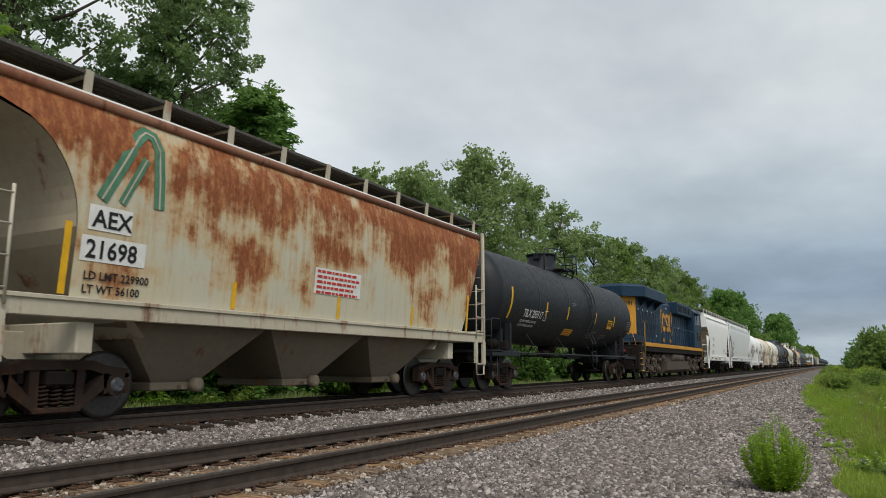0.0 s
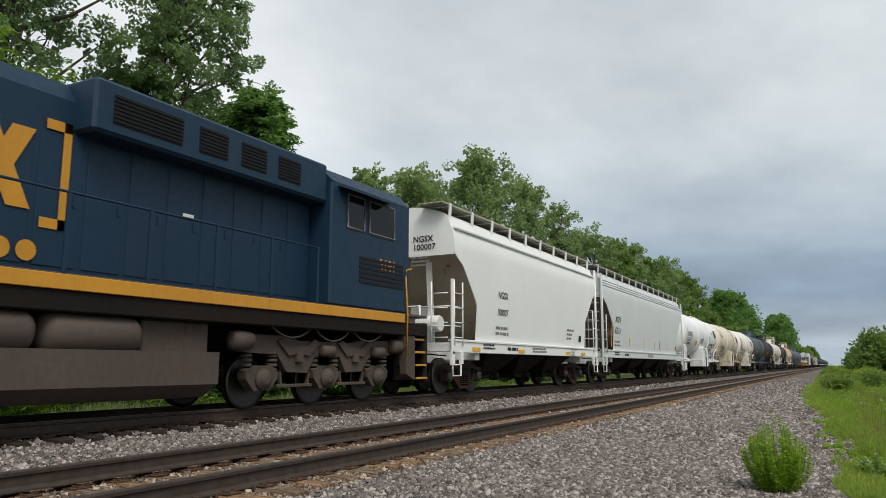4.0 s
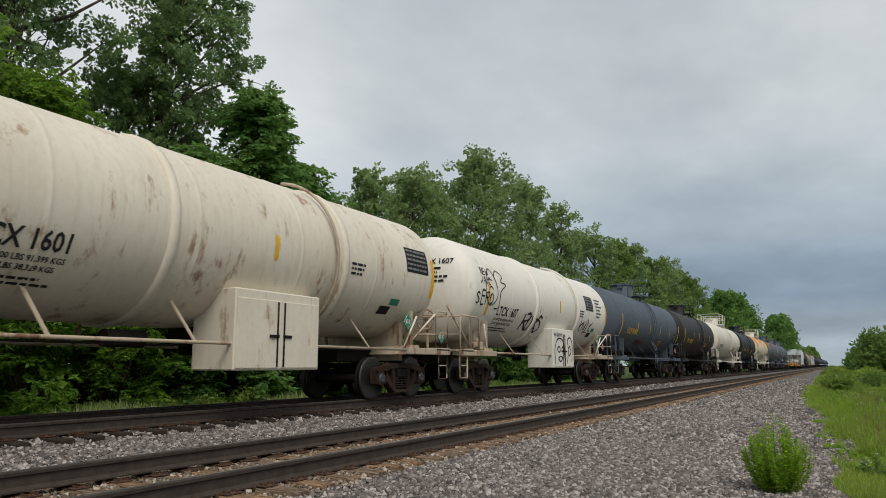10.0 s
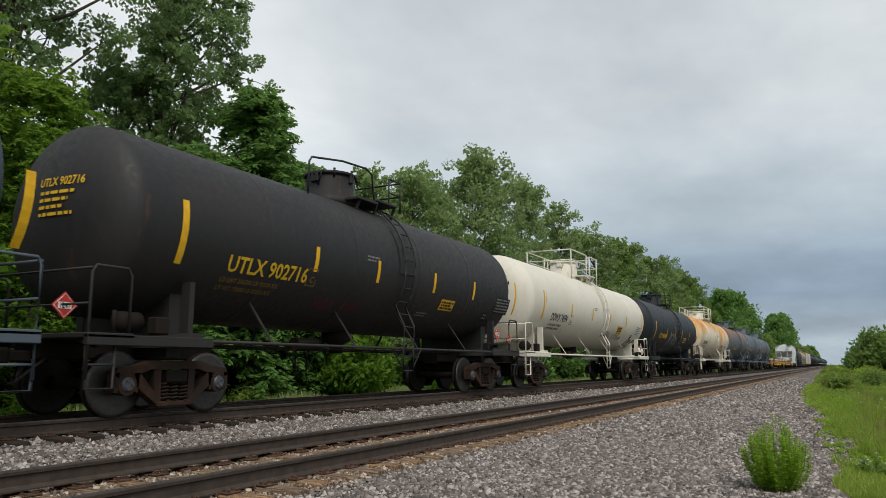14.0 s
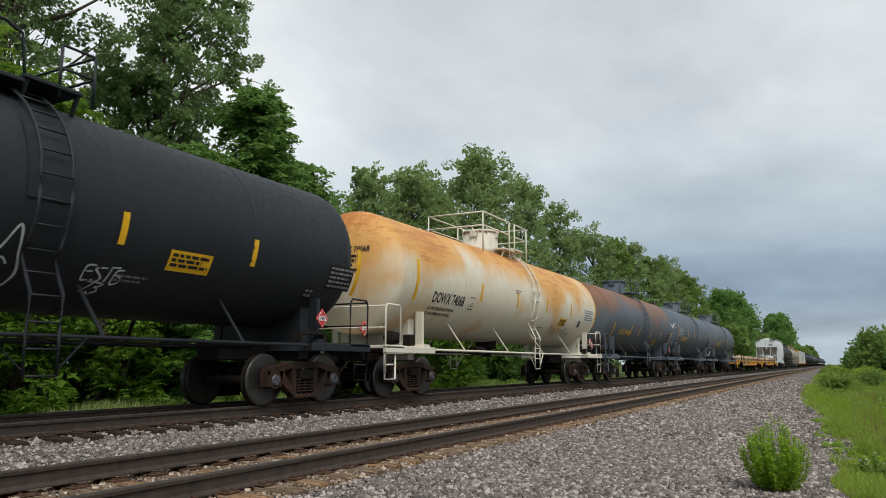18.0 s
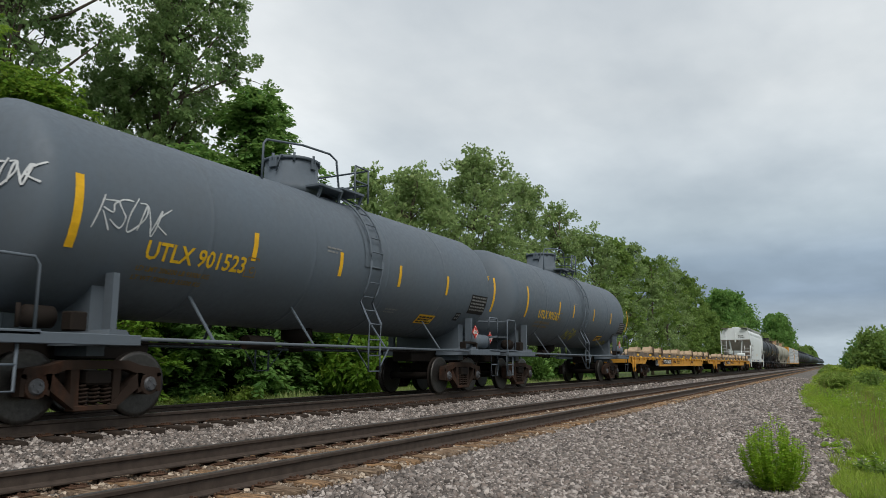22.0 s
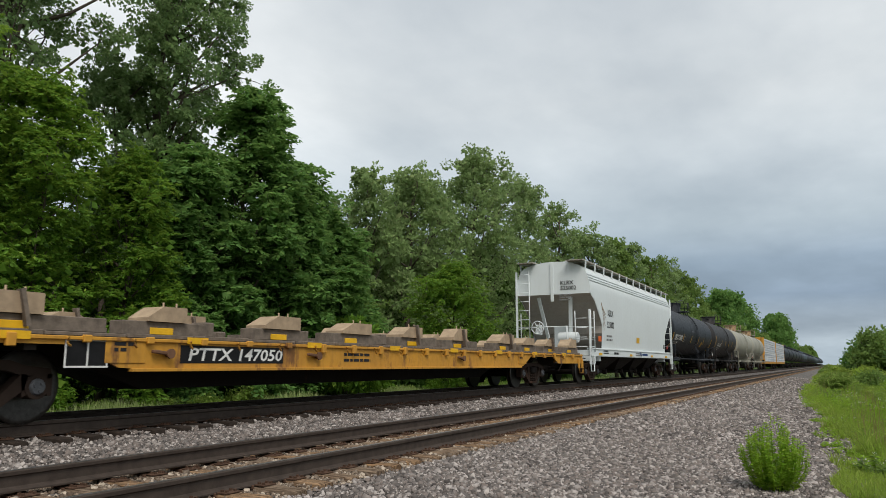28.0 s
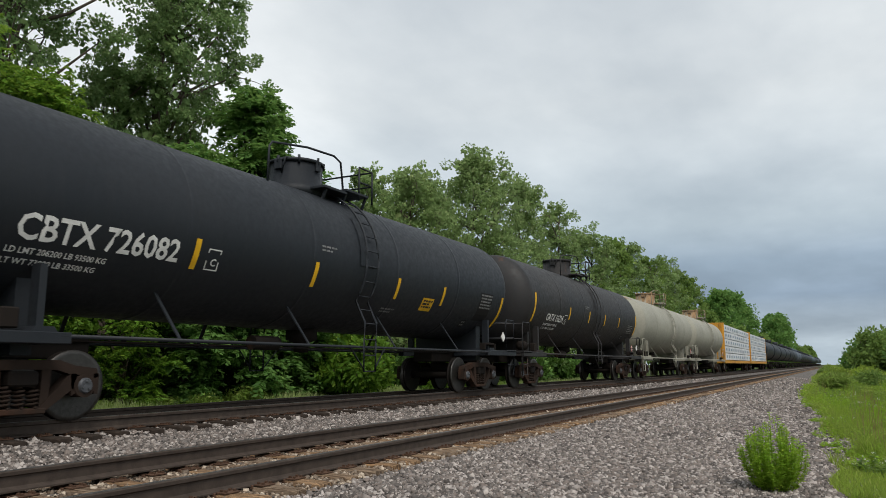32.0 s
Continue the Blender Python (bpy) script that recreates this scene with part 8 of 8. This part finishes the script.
for i, label, shell, inside, mark, number, wend in ((3, "white covered hopper with tan end bays", PAINT_HOP_WHITE, SLOPE_TAN, "NGSX", "100007", True), (4, "pale grey covered hopper with black lettering", PAINT_HOP_GREY, SLOPE_BROWN, "ACFX", "67513", False), (18, "bluish-white covered hopper with shaded, dusty sloped end", PAINT_HOP_BLUEWHITE, SLOPE_GREY, "KLRX", "525002", True)):
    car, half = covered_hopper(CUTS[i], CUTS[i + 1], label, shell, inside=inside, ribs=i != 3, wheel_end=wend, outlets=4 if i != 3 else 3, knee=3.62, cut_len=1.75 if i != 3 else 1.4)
    CAR_OF[i] = (car, half)
    hz = lambda z: hopper_side_x(z, 1.60, 1.44, 1.40, 4.50) + 0.008
    sd = lambda u0, v0: (lambda u, v: (hz(v0 + v), u0 + u, v0 + v))
    hu = {3: -3.5, 4: -6.93, 18: -5.72}[i]
    hz0 = {3: 2.68, 4: 2.65, 18: 2.82}[i]
    letters(mark, 0.27 if i != 3 else 0.2, sd(hu, hz0), car, BLACK_TXT, "car_number", wide=0.95)
    letters(number, 0.27 if i != 3 else 0.2, sd(hu - 0.05, hz0 - 0.5), car, BLACK_TXT, "car_number", wide=0.95)
    bars(sd(hu - 0.1, hz0 - 0.82), 0, 0, (0.9, 0.95), 0.08, 0.08, car, GREY_TXT)
    letters(mark, 0.16, lambda u, v: (0.35 + u, -(half - 0.52) - 0.012, 4.0 + v), car, BLACK_TXT, "end_number")
    letters(number, 0.16, lambda u, v: (0.35 + u, -(half - 0.52) - 0.012, 3.78 + v), car, BLACK_TXT, "end_number")
    bars(lambda u, v: (u, -(half - 0.52) - 0.012, v), 0.3, 3.6, (0.5, 0.6, 0.45), 0.05, 0.05, car, GREY_TXT)
    sl = on_side(1.582)
    bars(sl(-half + 2.3, 1.33), 0, 0, (0.75, 0.8), 0.05, 0.04, car, BLACK_TXT)
    bars(sl(-half + 4.0, 1.27), 0, 0, (0.8,), 0.09, 0.04, car, BLACK_TXT)
    bars(sl(-0.8, 1.30), 0, 0, (1.2, 1.3), 0.05, 0.04, car, GREY_TXT)
    if i == 3:
        g = Geo()
        g.box(1.50, 1.58, -half + 0.6, half - 0.6, 4.30, 4.38, 0.02)
        part("eave_ledge", g, shell, car)
        for k, line in enumerate(("EMPTY LOAD", "1/4 ADJ.", "BLOCK")):
            letters(line, 0.075, sl(half - 3.75, 1.30 - 0.11 * k), car, BLACK_TXT, "brake_note")
        bars(sd(half - 4.1, 2.05), 0, 0, (0.8, 0.6, 0.5), 0.07, 0.08, car, GREY_TXT)
    if i == 4:
        for u, a, b in ((-7.58, 1.55, 2.56), (-4.46, 1.62, 2.02), (-1.45, 1.60, 2.0), (0.98, 1.60, 2.0), (4.08, 1.60, 2.02), (6.77, 1.6, 2.0)):
            strip(car, sd, u, a, b, 0.11)
        strip(car, sd, 2.29, 1.60, 2.03, 0.09, BLACK_TXT, "dark_strip")
    else:
        for u in (-half + 1.6, -2.0, 2.5, half - 2.6):
            part("reflector_strip", patch_on(sl(u, 0), 0, 0.5, 1.12, 1.22, 1, 1), YELLOW, car, fix=False)
    if i == 18:
        for k, (u0, v0, u1, v1) in enumerate(((-6.75, 3.30, -6.05, 2.86), (-6.62, 3.12, -5.98, 2.70), (-6.50, 2.92, -6.15, 2.62), (-6.42, 2.72, -6.05, 2.36), (-6.40, 2.55, -6.22, 2.20), (-6.70, 3.36, -6.45, 3.05))):
            stroke(car, sd(0, 0), [(u0, v0), (0.6 * u0 + 0.4 * u1, 0.55 * v0 + 0.45 * v1), (u1, v1)], RUST_SMEAR, 0.045 - 0.004 * k, "rust_streak")
        part("orange_panel", patch_on(lambda u, v: (1.50, u, v), -6.95, -6.45, 1.70, 1.92, 1, 1), ORANGE_SIGN, car, fix=False)
        part("warning_panel", patch_on(sd(-0.4, 0), 0, 0.62, 1.78, 2.05, 1, 3), YELLOW, car, fix=False)
        part("builder_mark", patch_on(sl(0.6, 0), 0, 1.15, 1.18, 1.28, 1, 1), INK_NAVY, car, "blue lettering band", fix=False)
        part("builder_diamond", patch_on(lambda u, v: (1.583, 0.25 + u * 0.7 + (v - 1.23) * 0.7, 1.23 + (v - 1.23) * 0.7 - u * 0.7), -0.13, 0.13, 1.14, 1.32, 1, 1), INK_NAVY, car, "blue diamond mark", fix=False)
        part("red_panel", patch_on(sd(half - 1.75, 0), 0, 0.26, 1.62, 1.78, 1, 2), RED_SIGN, car, fix=False)
    part("stencil_panel", patch_on(sd(half - 2.7, 0), 0, 0.3, 1.62, 1.85, 1, 2), BLACK, car, fix=False)

CAR_OF[2] = locomotive(CUTS[2], CUTS[3])
CAR_OF[16] = flat_car(CUTS[16], CUTS[17], "146630", 5)
CAR_OF[17] = flat_car(CUTS[17], CUTS[18], "147050", 9)
centerbeam(CUTS[23], CUTS[24], 1)
centerbeam(CUTS[24], CUTS[25], 2)


def far_tank(front, rear, shell):
    """A tank car that stays far off: fewer, joined pieces."""
    car = thing("tank_car", "black tank car far back in the train", "tank car", group="distant tank cars of the train")
    L = place_car(car, front, rear)
    half = L / 2
    part("tank", tank_shell(half - 0.8, 1.5, 2.96, 24, 4), shell, car)
    g = Geo()
    g.box(-1.45, 1.45, -half + 0.6, -half + 3.2, 0.95, 1.15)
    g.box(-1.45, 1.45, half - 3.2, half - 0.6, 0.95, 1.15)
    g.tube([(1.45, -half + 3, 1.1), (1.45, half - 3, 1.1)], 0.035, 5)
    part("underframe", g, STEEL_DIRTY, car)
    g = Geo()
    g.lathe([(0.5, -0.1), (0.5, 0.6), (0.1, 0.66)], (0, -0.3, 4.46), "z", 12)
    g.box(-0.9, 0.9, 0.2, 1.2, 4.5, 4.58)
    part("manway_bonnet", g, shell, car)
    for s in (1, -1):
        g = Geo()
        for k in (-AXLE, AXLE):
            for q in (1, -1):
                g.lathe([(0.1, -0.06), (0.46, -0.06), (0.46, 0.06), (0.1, 0.06)], (q * 0.752, s * (half - 2.35) + k, 0.457), "x", 14)
        g.box(-1.08, 1.08, s * (half - 2.35) - 1.0, s * (half - 2.35) + 1.0, 0.3, 0.75, 0.1)
        part("truck", g, STEEL_DIRTY, car)


front = CUTS[25]
rnd = random.Random(4)
for k in range(30):
    far_tank(front, front + 16.6, PAINT_TANK_BLACK if rnd.random() < 0.8 else PAINT_TANK_GREY)
    front += 16.6


# ---- trees, weeds ----
TREES = [
    # x, y, height, crown radius, leaves, seed, bare part, lobes, compound leaf, label
    (-21.5, 12.2, 21.0, 4.3, LEAF_NEAR_COTTON, 3, 0.50, 40, 0, "tall cottonwood with bare limbs under an open crown"),
    (-21.5, 19.0, 20.5, 2.9, LEAF_NEAR_COTTON, 4, 0.36, 46, 0, "green cottonwood leaning over the verge"),
    (-22.6, 17.2, 12.5, 2.6, LEAF_NEAR_COTTON, 16, 0.40, 24, 0, "green cottonwood behind walnut trees"),
    (-18.5, 8.6, 9.5, 3.0, LEAF_BRIGHT, 5, 0.10, 34, 0.36, "bright green locust tree beside the track"),
    (-18.3, 11.4, 9.2, 2.3, LEAF_BRIGHT, 6, 0.08, 32, 0.36, "bright green young locust tree"),
    (-18.0, 14.4, 7.6, 1.9, LEAF_BRIGHT, 9, 0.06, 28, 0.34, "bright green young locust tree"),
    (-18.2, 19.7, 11.2, 2.0, LEAF_DARK, 7, 0.08, 34, 0.62, "dark green walnut tree with drooping leaves"),
    (-18.2, 22.0, 9.0, 2.1, LEAF_DARK, 8, 0.06, 34, 0.62, "dark green walnut tree in front of cottonwoods"),
    (-18.0, 24.3, 7.0, 2.0, LEAF_DARK, 14, 0.06, 26, 0.55, "dark green young walnut tree"),
    (-18.6, 17.0, 8.6, 2.0, LEAF_DARK, 24, 0.06, 28, 0.5, "dark green walnut tree between locusts"),
    (-23.4, 30.8, 9.4, 2.6, LEAF_FAR, 13, 0.06, 22, 0, "low leafy tree in a gap of the wood"),
    (-23.0, 34.0, 12.4, 3.0, LEAF_COTTON, 10, 0.06, 26, 0, "grey-green cottonwood with a pointed crown"),
    (-23.0, 38.4, 13.4, 3.8, LEAF_COTTON, 22, 0.06, 30, 0, "grey-green cottonwood in a dense group"),
    (-23.0, 48.2, 17.1, 4.8, LEAF_COTTON, 11, 0.08, 52, 0, "tall grey-green cottonwood in a dense group"),
    (-24.0, 42.0, 14.4, 3.6, LEAF_COTTON, 23, 0.08, 26, 0, "tall slender cottonwood in a dense group"),
    (-23.0, 57.5, 17.2, 4.0, LEAF_COTTON, 12, 0.08, 30, 0, "tall grey-green cottonwood with airy branches"),
    (-22.5, 64.5, 16.2, 3.8, LEAF_COTTON, 15, 0.08, 26, 0, "grey-green cottonwood with airy branches"),
    (-22.0, 74.5, 15.4, 4.4, LEAF_COTTON, 17, 0.08, 28, 0, "grey-green cottonwood beyond the siding"),
    (-22.0, 83.5, 16.0, 3.6, LEAF_FAR, 18, 0.06, 28, 0, "leafy mid-green tree in the row"),
    (-22.0, 92.5, 16.4, 3.6, LEAF_COTTON, 25, 0.06, 26, 0, "leafy grey-green tree in the row"),
    (-22.0, 102.0, 16.2, 3.8, LEAF_FAR, 26, 0.06, 24, 0, "leafy mid-green tree in the row"),
    (-22.0, 112.0, 17.0, 4.0, LEAF_COTTON, 27, 0.06, 24, 0, "leafy grey-green tree in the row"),
    (-22.0, 122.5, 16.4, 4.0, LEAF_FAR, 28, 0.06, 24, 0, "leafy mid-green tree in the row"),
    (-22.0, 134.0, 16.6, 4.2, LEAF_FAR, 29, 0.06, 24, 0, "leafy mid-green tree in the row"),
    (-22.5, 152.0, 12.5, 5.0, LEAF_FAR, 30, 0.04, 22, 0, "lower leafy tree in a dip of the row"),
    (-22.5, 178.0, 18.4, 6.0, LEAF_DARK, 31, 0.04, 30, 0, "broad dark green tree standing over the row"),
    (-22.5, 194.0, 19.4, 7.0, LEAF_DARK, 32, 0.04, 32, 0, "broad dark green tree standing over the row"),
    (-22.5, 212.0, 18.6, 6.5, LEAF_DARK, 33, 0.04, 28, 0, "broad dark green tree standing over the row"),
    (-17.5, 268.0, 18.0, 6.5, LEAF_DARK, 34, 0.04, 28, 0, "broad dark green tree far down the line"),
    (-17.0, 300.0, 19.5, 7.5, LEAF_DARK, 35, 0.04, 28, 0, "broad dark green tree far down the line"),
    (-16.8, 32.6, 6.5, 2.4, LEAF_BRIGHT, 19, 0.02, 30, 0.5, "small bright green tree at the verge"),
]
for x, y, hgt, wid, leaf, seed, bare, lobes, frond, label in TREES:
    near = y < 30
    if frond:
        make_tree(x, y, hgt, wid, leaf, seed, bare, 100, 0.125 if leaf is LEAF_DARK else 0.078, lobes, label, airy=0.15, frond=frond)
    elif near:
        make_tree(x, y, hgt, wid, leaf, seed, bare, 100, 0.092, lobes, label, airy=0.3, tight=0.72)
    elif y < 150:
        make_tree(x, y, hgt, wid, leaf, seed, bare, 42, 0.13 + 0.0006 * y, lobes, label, airy=0.35, tight=0.80)
    else:
        make_tree(x, y, hgt, wid, leaf, seed, bare, 22, 0.20 + 0.001 * y, lobes, label, airy=0.1)
rnd = random.Random(21)
# a darker second row behind, the wood's shade put into its leaf colour
for k in range(13):
    y = -6 + k * 7.0
    make_tree(-29 + rnd.uniform(-2, 2), y, rnd.uniform(8.5, 10.0) if 18 < y < 36 else rnd.uniform(10.0, 11.5), 4.6, LEAF_SHADE, 300 + k, 0.03, 14, 0.42, 22, "green tree in the wood behind, leaves coloured as in shade")
for k, y in enumerate((158, 230, 246, 330, 352, 376, 405, 440, 480, 525, 575, 630)):
    make_tree(-19.0 + min(4.0, max(0, y - 220) * 0.03) + rnd.uniform(-1.0, 1.0), y, 8.5 + rnd.uniform(0, 2.0) + max(0, y - 300) * 0.008, 4.6, LEAF_FAR, 4000 + k, 0.05, 13, 0.24 + 0.0006 * y, 20, "low leafy tree far down the line")
# broad shrubs and trees on the other verge
for k, (x, y, h, w) in enumerate(((3.0, 66, 4.2, 2.0), (5.6, 62, 4.4, 2.2), (4.6, 76, 4.6, 2.4), (8.0, 72, 5.6, 2.6), (2.7, 84, 4.0, 2.0), (6.5, 92, 5.5, 2.8), (10.5, 60, 5.6, 2.8))):
    make_shrub(x, y, h, w, LEAF_DARK if k % 3 else LEAF_FAR, 500 + k, 36, 0.17, 0.5, "broad green bush on the far verge", n=80)
y = 105.0
while y < 640:
    make_tree(5.5 + rnd.uniform(-1.0, 3) + y * 0.012, y, rnd.uniform(5, 7) + y * 0.008, 3.0, LEAF_FAR, int(y * 11), 0.03, 13, 0.28 + y * 0.001, 16, "broad green tree on the far verge")
    y += 14 + y * 0.06

# understorey beyond the train, mostly in the leaf green darkened for shade
for k in range(40):
    y = -3 + k * 1.75
    big = rnd.random()
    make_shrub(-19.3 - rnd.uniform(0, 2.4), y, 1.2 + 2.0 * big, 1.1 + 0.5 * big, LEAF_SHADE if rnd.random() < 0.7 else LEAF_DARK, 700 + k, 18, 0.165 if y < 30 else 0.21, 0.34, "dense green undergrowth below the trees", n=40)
for k in range(22):
    y = 0.5 + k * 2.1 + rnd.uniform(-0.8, 0.8)
    make_shrub(-17.0 - rnd.uniform(0, 1.2), y, rnd.uniform(0.3, 0.7), rnd.uniform(0.5, 0.9), WEED_DULL if rnd.random() < 0.6 else LEAF_BRIGHT, 800 + k, 24, 0.058, 0.15, "fresh green weeds at the wood's edge", "weed_clump", 30, "weeds beyond the track")
make_shrub(-16.4, 23.5, 3.1, 1.5, LEAF_BRIGHT, 870, 60, 0.12, 0.35, "rounded bright green bush by the track")

# the weed standing alone in the gravel, and the verge behind it
make_weed(-0.71, 9.45, 0.90, 0.38, WEED, 905, 80, 80, 0.027, "bushy yellow-green weed growing in the gravel", splay=0.98, broad=0.36, root=0.42)


def verge_edge(y):
    return np.interp(y, (8, 10, 12, 14.5, 19, 28, 40, 90, 160), (0.02, 0.02, 0.10, 0.04, -0.10, -0.62, -1.25, -2.1, -2.6))


for k in range(170):
    y = 11.5 + 78 * (k / 170) ** 1.5 + rnd.uniform(-0.5, 0.5)
    reach = rnd.random() ** 1.2
    x = verge_edge(y) + 0.25 + reach * (0.8 + 0.075 * y)
    h = rnd.uniform(0.30, 0.95) * (0.6 + 0.6 * reach)
    if y < 15:
        x, h = max(x, 0.30), h * 0.55
    far = 1 + y / 60
    kind = rnd.choice((WEED, WEED, WEED_DULL, GRASS, LEAF_FAR))
    if rnd.random() < 0.55:
        make_weed(x, y, h, rnd.uniform(0.22, 0.5), kind, 1000 + k, 11, 30, 0.036 * far, "leafy weeds growing on the verge", broad=0.36, flower=rnd.random() < 0.2)
    else:
        make_weed(x, y, h, rnd.uniform(0.25, 0.5), kind, 1000 + k, 15, 26, 0.024 * far, "slender upright weeds on the verge", flower=rnd.random() < 0.15)
for k in range(30):
    y = 13.5 + k * 1.4 + rnd.uniform(-0.5, 0.5)
    make_weed(verge_edge(y) + rnd.uniform(-0.25, 0.25), y, rnd.uniform(0.15, 0.42), rnd.uniform(0.15, 0.35), WEED if k % 3 else GRASS, 1200 + k, 9, 22, 0.030 + 0.0006 * y, "low tufted weeds at the gravel's edge", broad=0.32)
for k in range(26):
    y = 12.5 + k * 0.9 + rnd.uniform(-0.4, 0.4)
    make_weed(verge_edge(y) + rnd.uniform(0.3, 1.6), y, rnd.uniform(0.6, 1.0), 0.22, STRAW if k % 3 else GRASS, 1300 + k, 6, 9, 0.022, "thin dry stalks standing in the verge")
for k in range(30):
    y = 46 + k * 5.5
    make_shrub(verge_edge(y) + rnd.uniform(0.8, 4.5), y, rnd.uniform(0.6, 1.5), rnd.uniform(0.9, 1.6), rnd.choice((LEAF_FAR, WEED_DULL, GRASS)), 1400 + k, 30, 0.085, 0.28, "low green brush along the far verge", n=36)
rng = np.random.default_rng(5)
n = 110000
ys = 8.0 + 110 * rng.random(n) ** 2.2
xs = verge_edge(ys) + (1.0 + 0.09 * ys) * rng.random(n) ** 1.1 - 0.12 + 0.10 * np.sin(ys * 0.9) + 0.08 * np.sin(ys * 2.3)
patch = np.sin(xs * 4.1 + 0.6 * np.sin(ys * 3.0)) * np.sin(ys * 1.9 + xs * 2.0)
lump = np.sin(xs * 2.3 + 1.7 * np.sin(ys * 0.8)) * np.sin(ys * 0.73 + 1.3 * xs)
keep = (patch > -0.30 - 0.3 * (ys < 11)) & ~((ys > 12.2) & (ys < 16.5) & (xs < 0.42 + 0.15 * np.sin(ys * 5)) & (patch < 0.45))
xs, ys, patch, lump = xs[keep], ys[keep], patch[keep], lump[keep]
n = len(xs)
tall = np.where(ys < 12.0, 0.04 + 0.09 * rng.random(n), (0.06 + 0.30 * rng.random(n) ** 2 * (0.6 + 0.6 * patch)) * (1.15 + 0.75 * lump))
grass_patch("verge_grass", "short green grass with weeds on the near verge", rng, xs, ys, tall, GRASS, 0.006, 0.9)
n = 44000
ys = -2 + 62 * rng.random(n)
xs = -14.5 - 3.8 * rng.random(n) ** 1.1 + 0.25 * np.sin(ys * 0.8)
grass_patch("far_verge_grass", "pale green grass strip beyond the train's track", rng, xs, ys, (0.08 + 0.30 * rng.random(n) ** 1.5) * (1.0 + 0.6 * np.sin(ys * 0.9 + xs)), PALE_GRASS, 0.013)


def motions():
    """The train rolls past; its wheels turn with it."""
    for car, mid in CARS:
        walk(car, [(t, pose(TRAIN_X, mid - SPEED * t, TRAIN_Z)) for t in (0.0, 8.0, 16.0, 24.0, 32.0)])
    turn = math.degrees(SPEED / WHEEL_R)
    middle = {car: mid for car, mid in CARS}
    for wheel, car, y in ROLLING:
        s = middle[car] + y
        at_y = wheel.location.y
        f0, f1 = max(0, int((s - 34) / SPEED * 15)), min(480, int((s + 3) / SPEED * 15))
        rows = [(0.0, pose(0, at_y, WHEEL_R))] if f0 > 0 else []
        if f0 < 480:
            rows += [(k / 15, pose(0, at_y, WHEEL_R) @ Matrix.Rotation(radians((k - f0) / 15 * turn), 4, "X")) for k in range(f0, max(f1, f0) + 1)]
        last = rows[-1]
        if last[0] < 32.0:
            rows.append((32.0, last[1]))
        walk(wheel, rows)


motions()
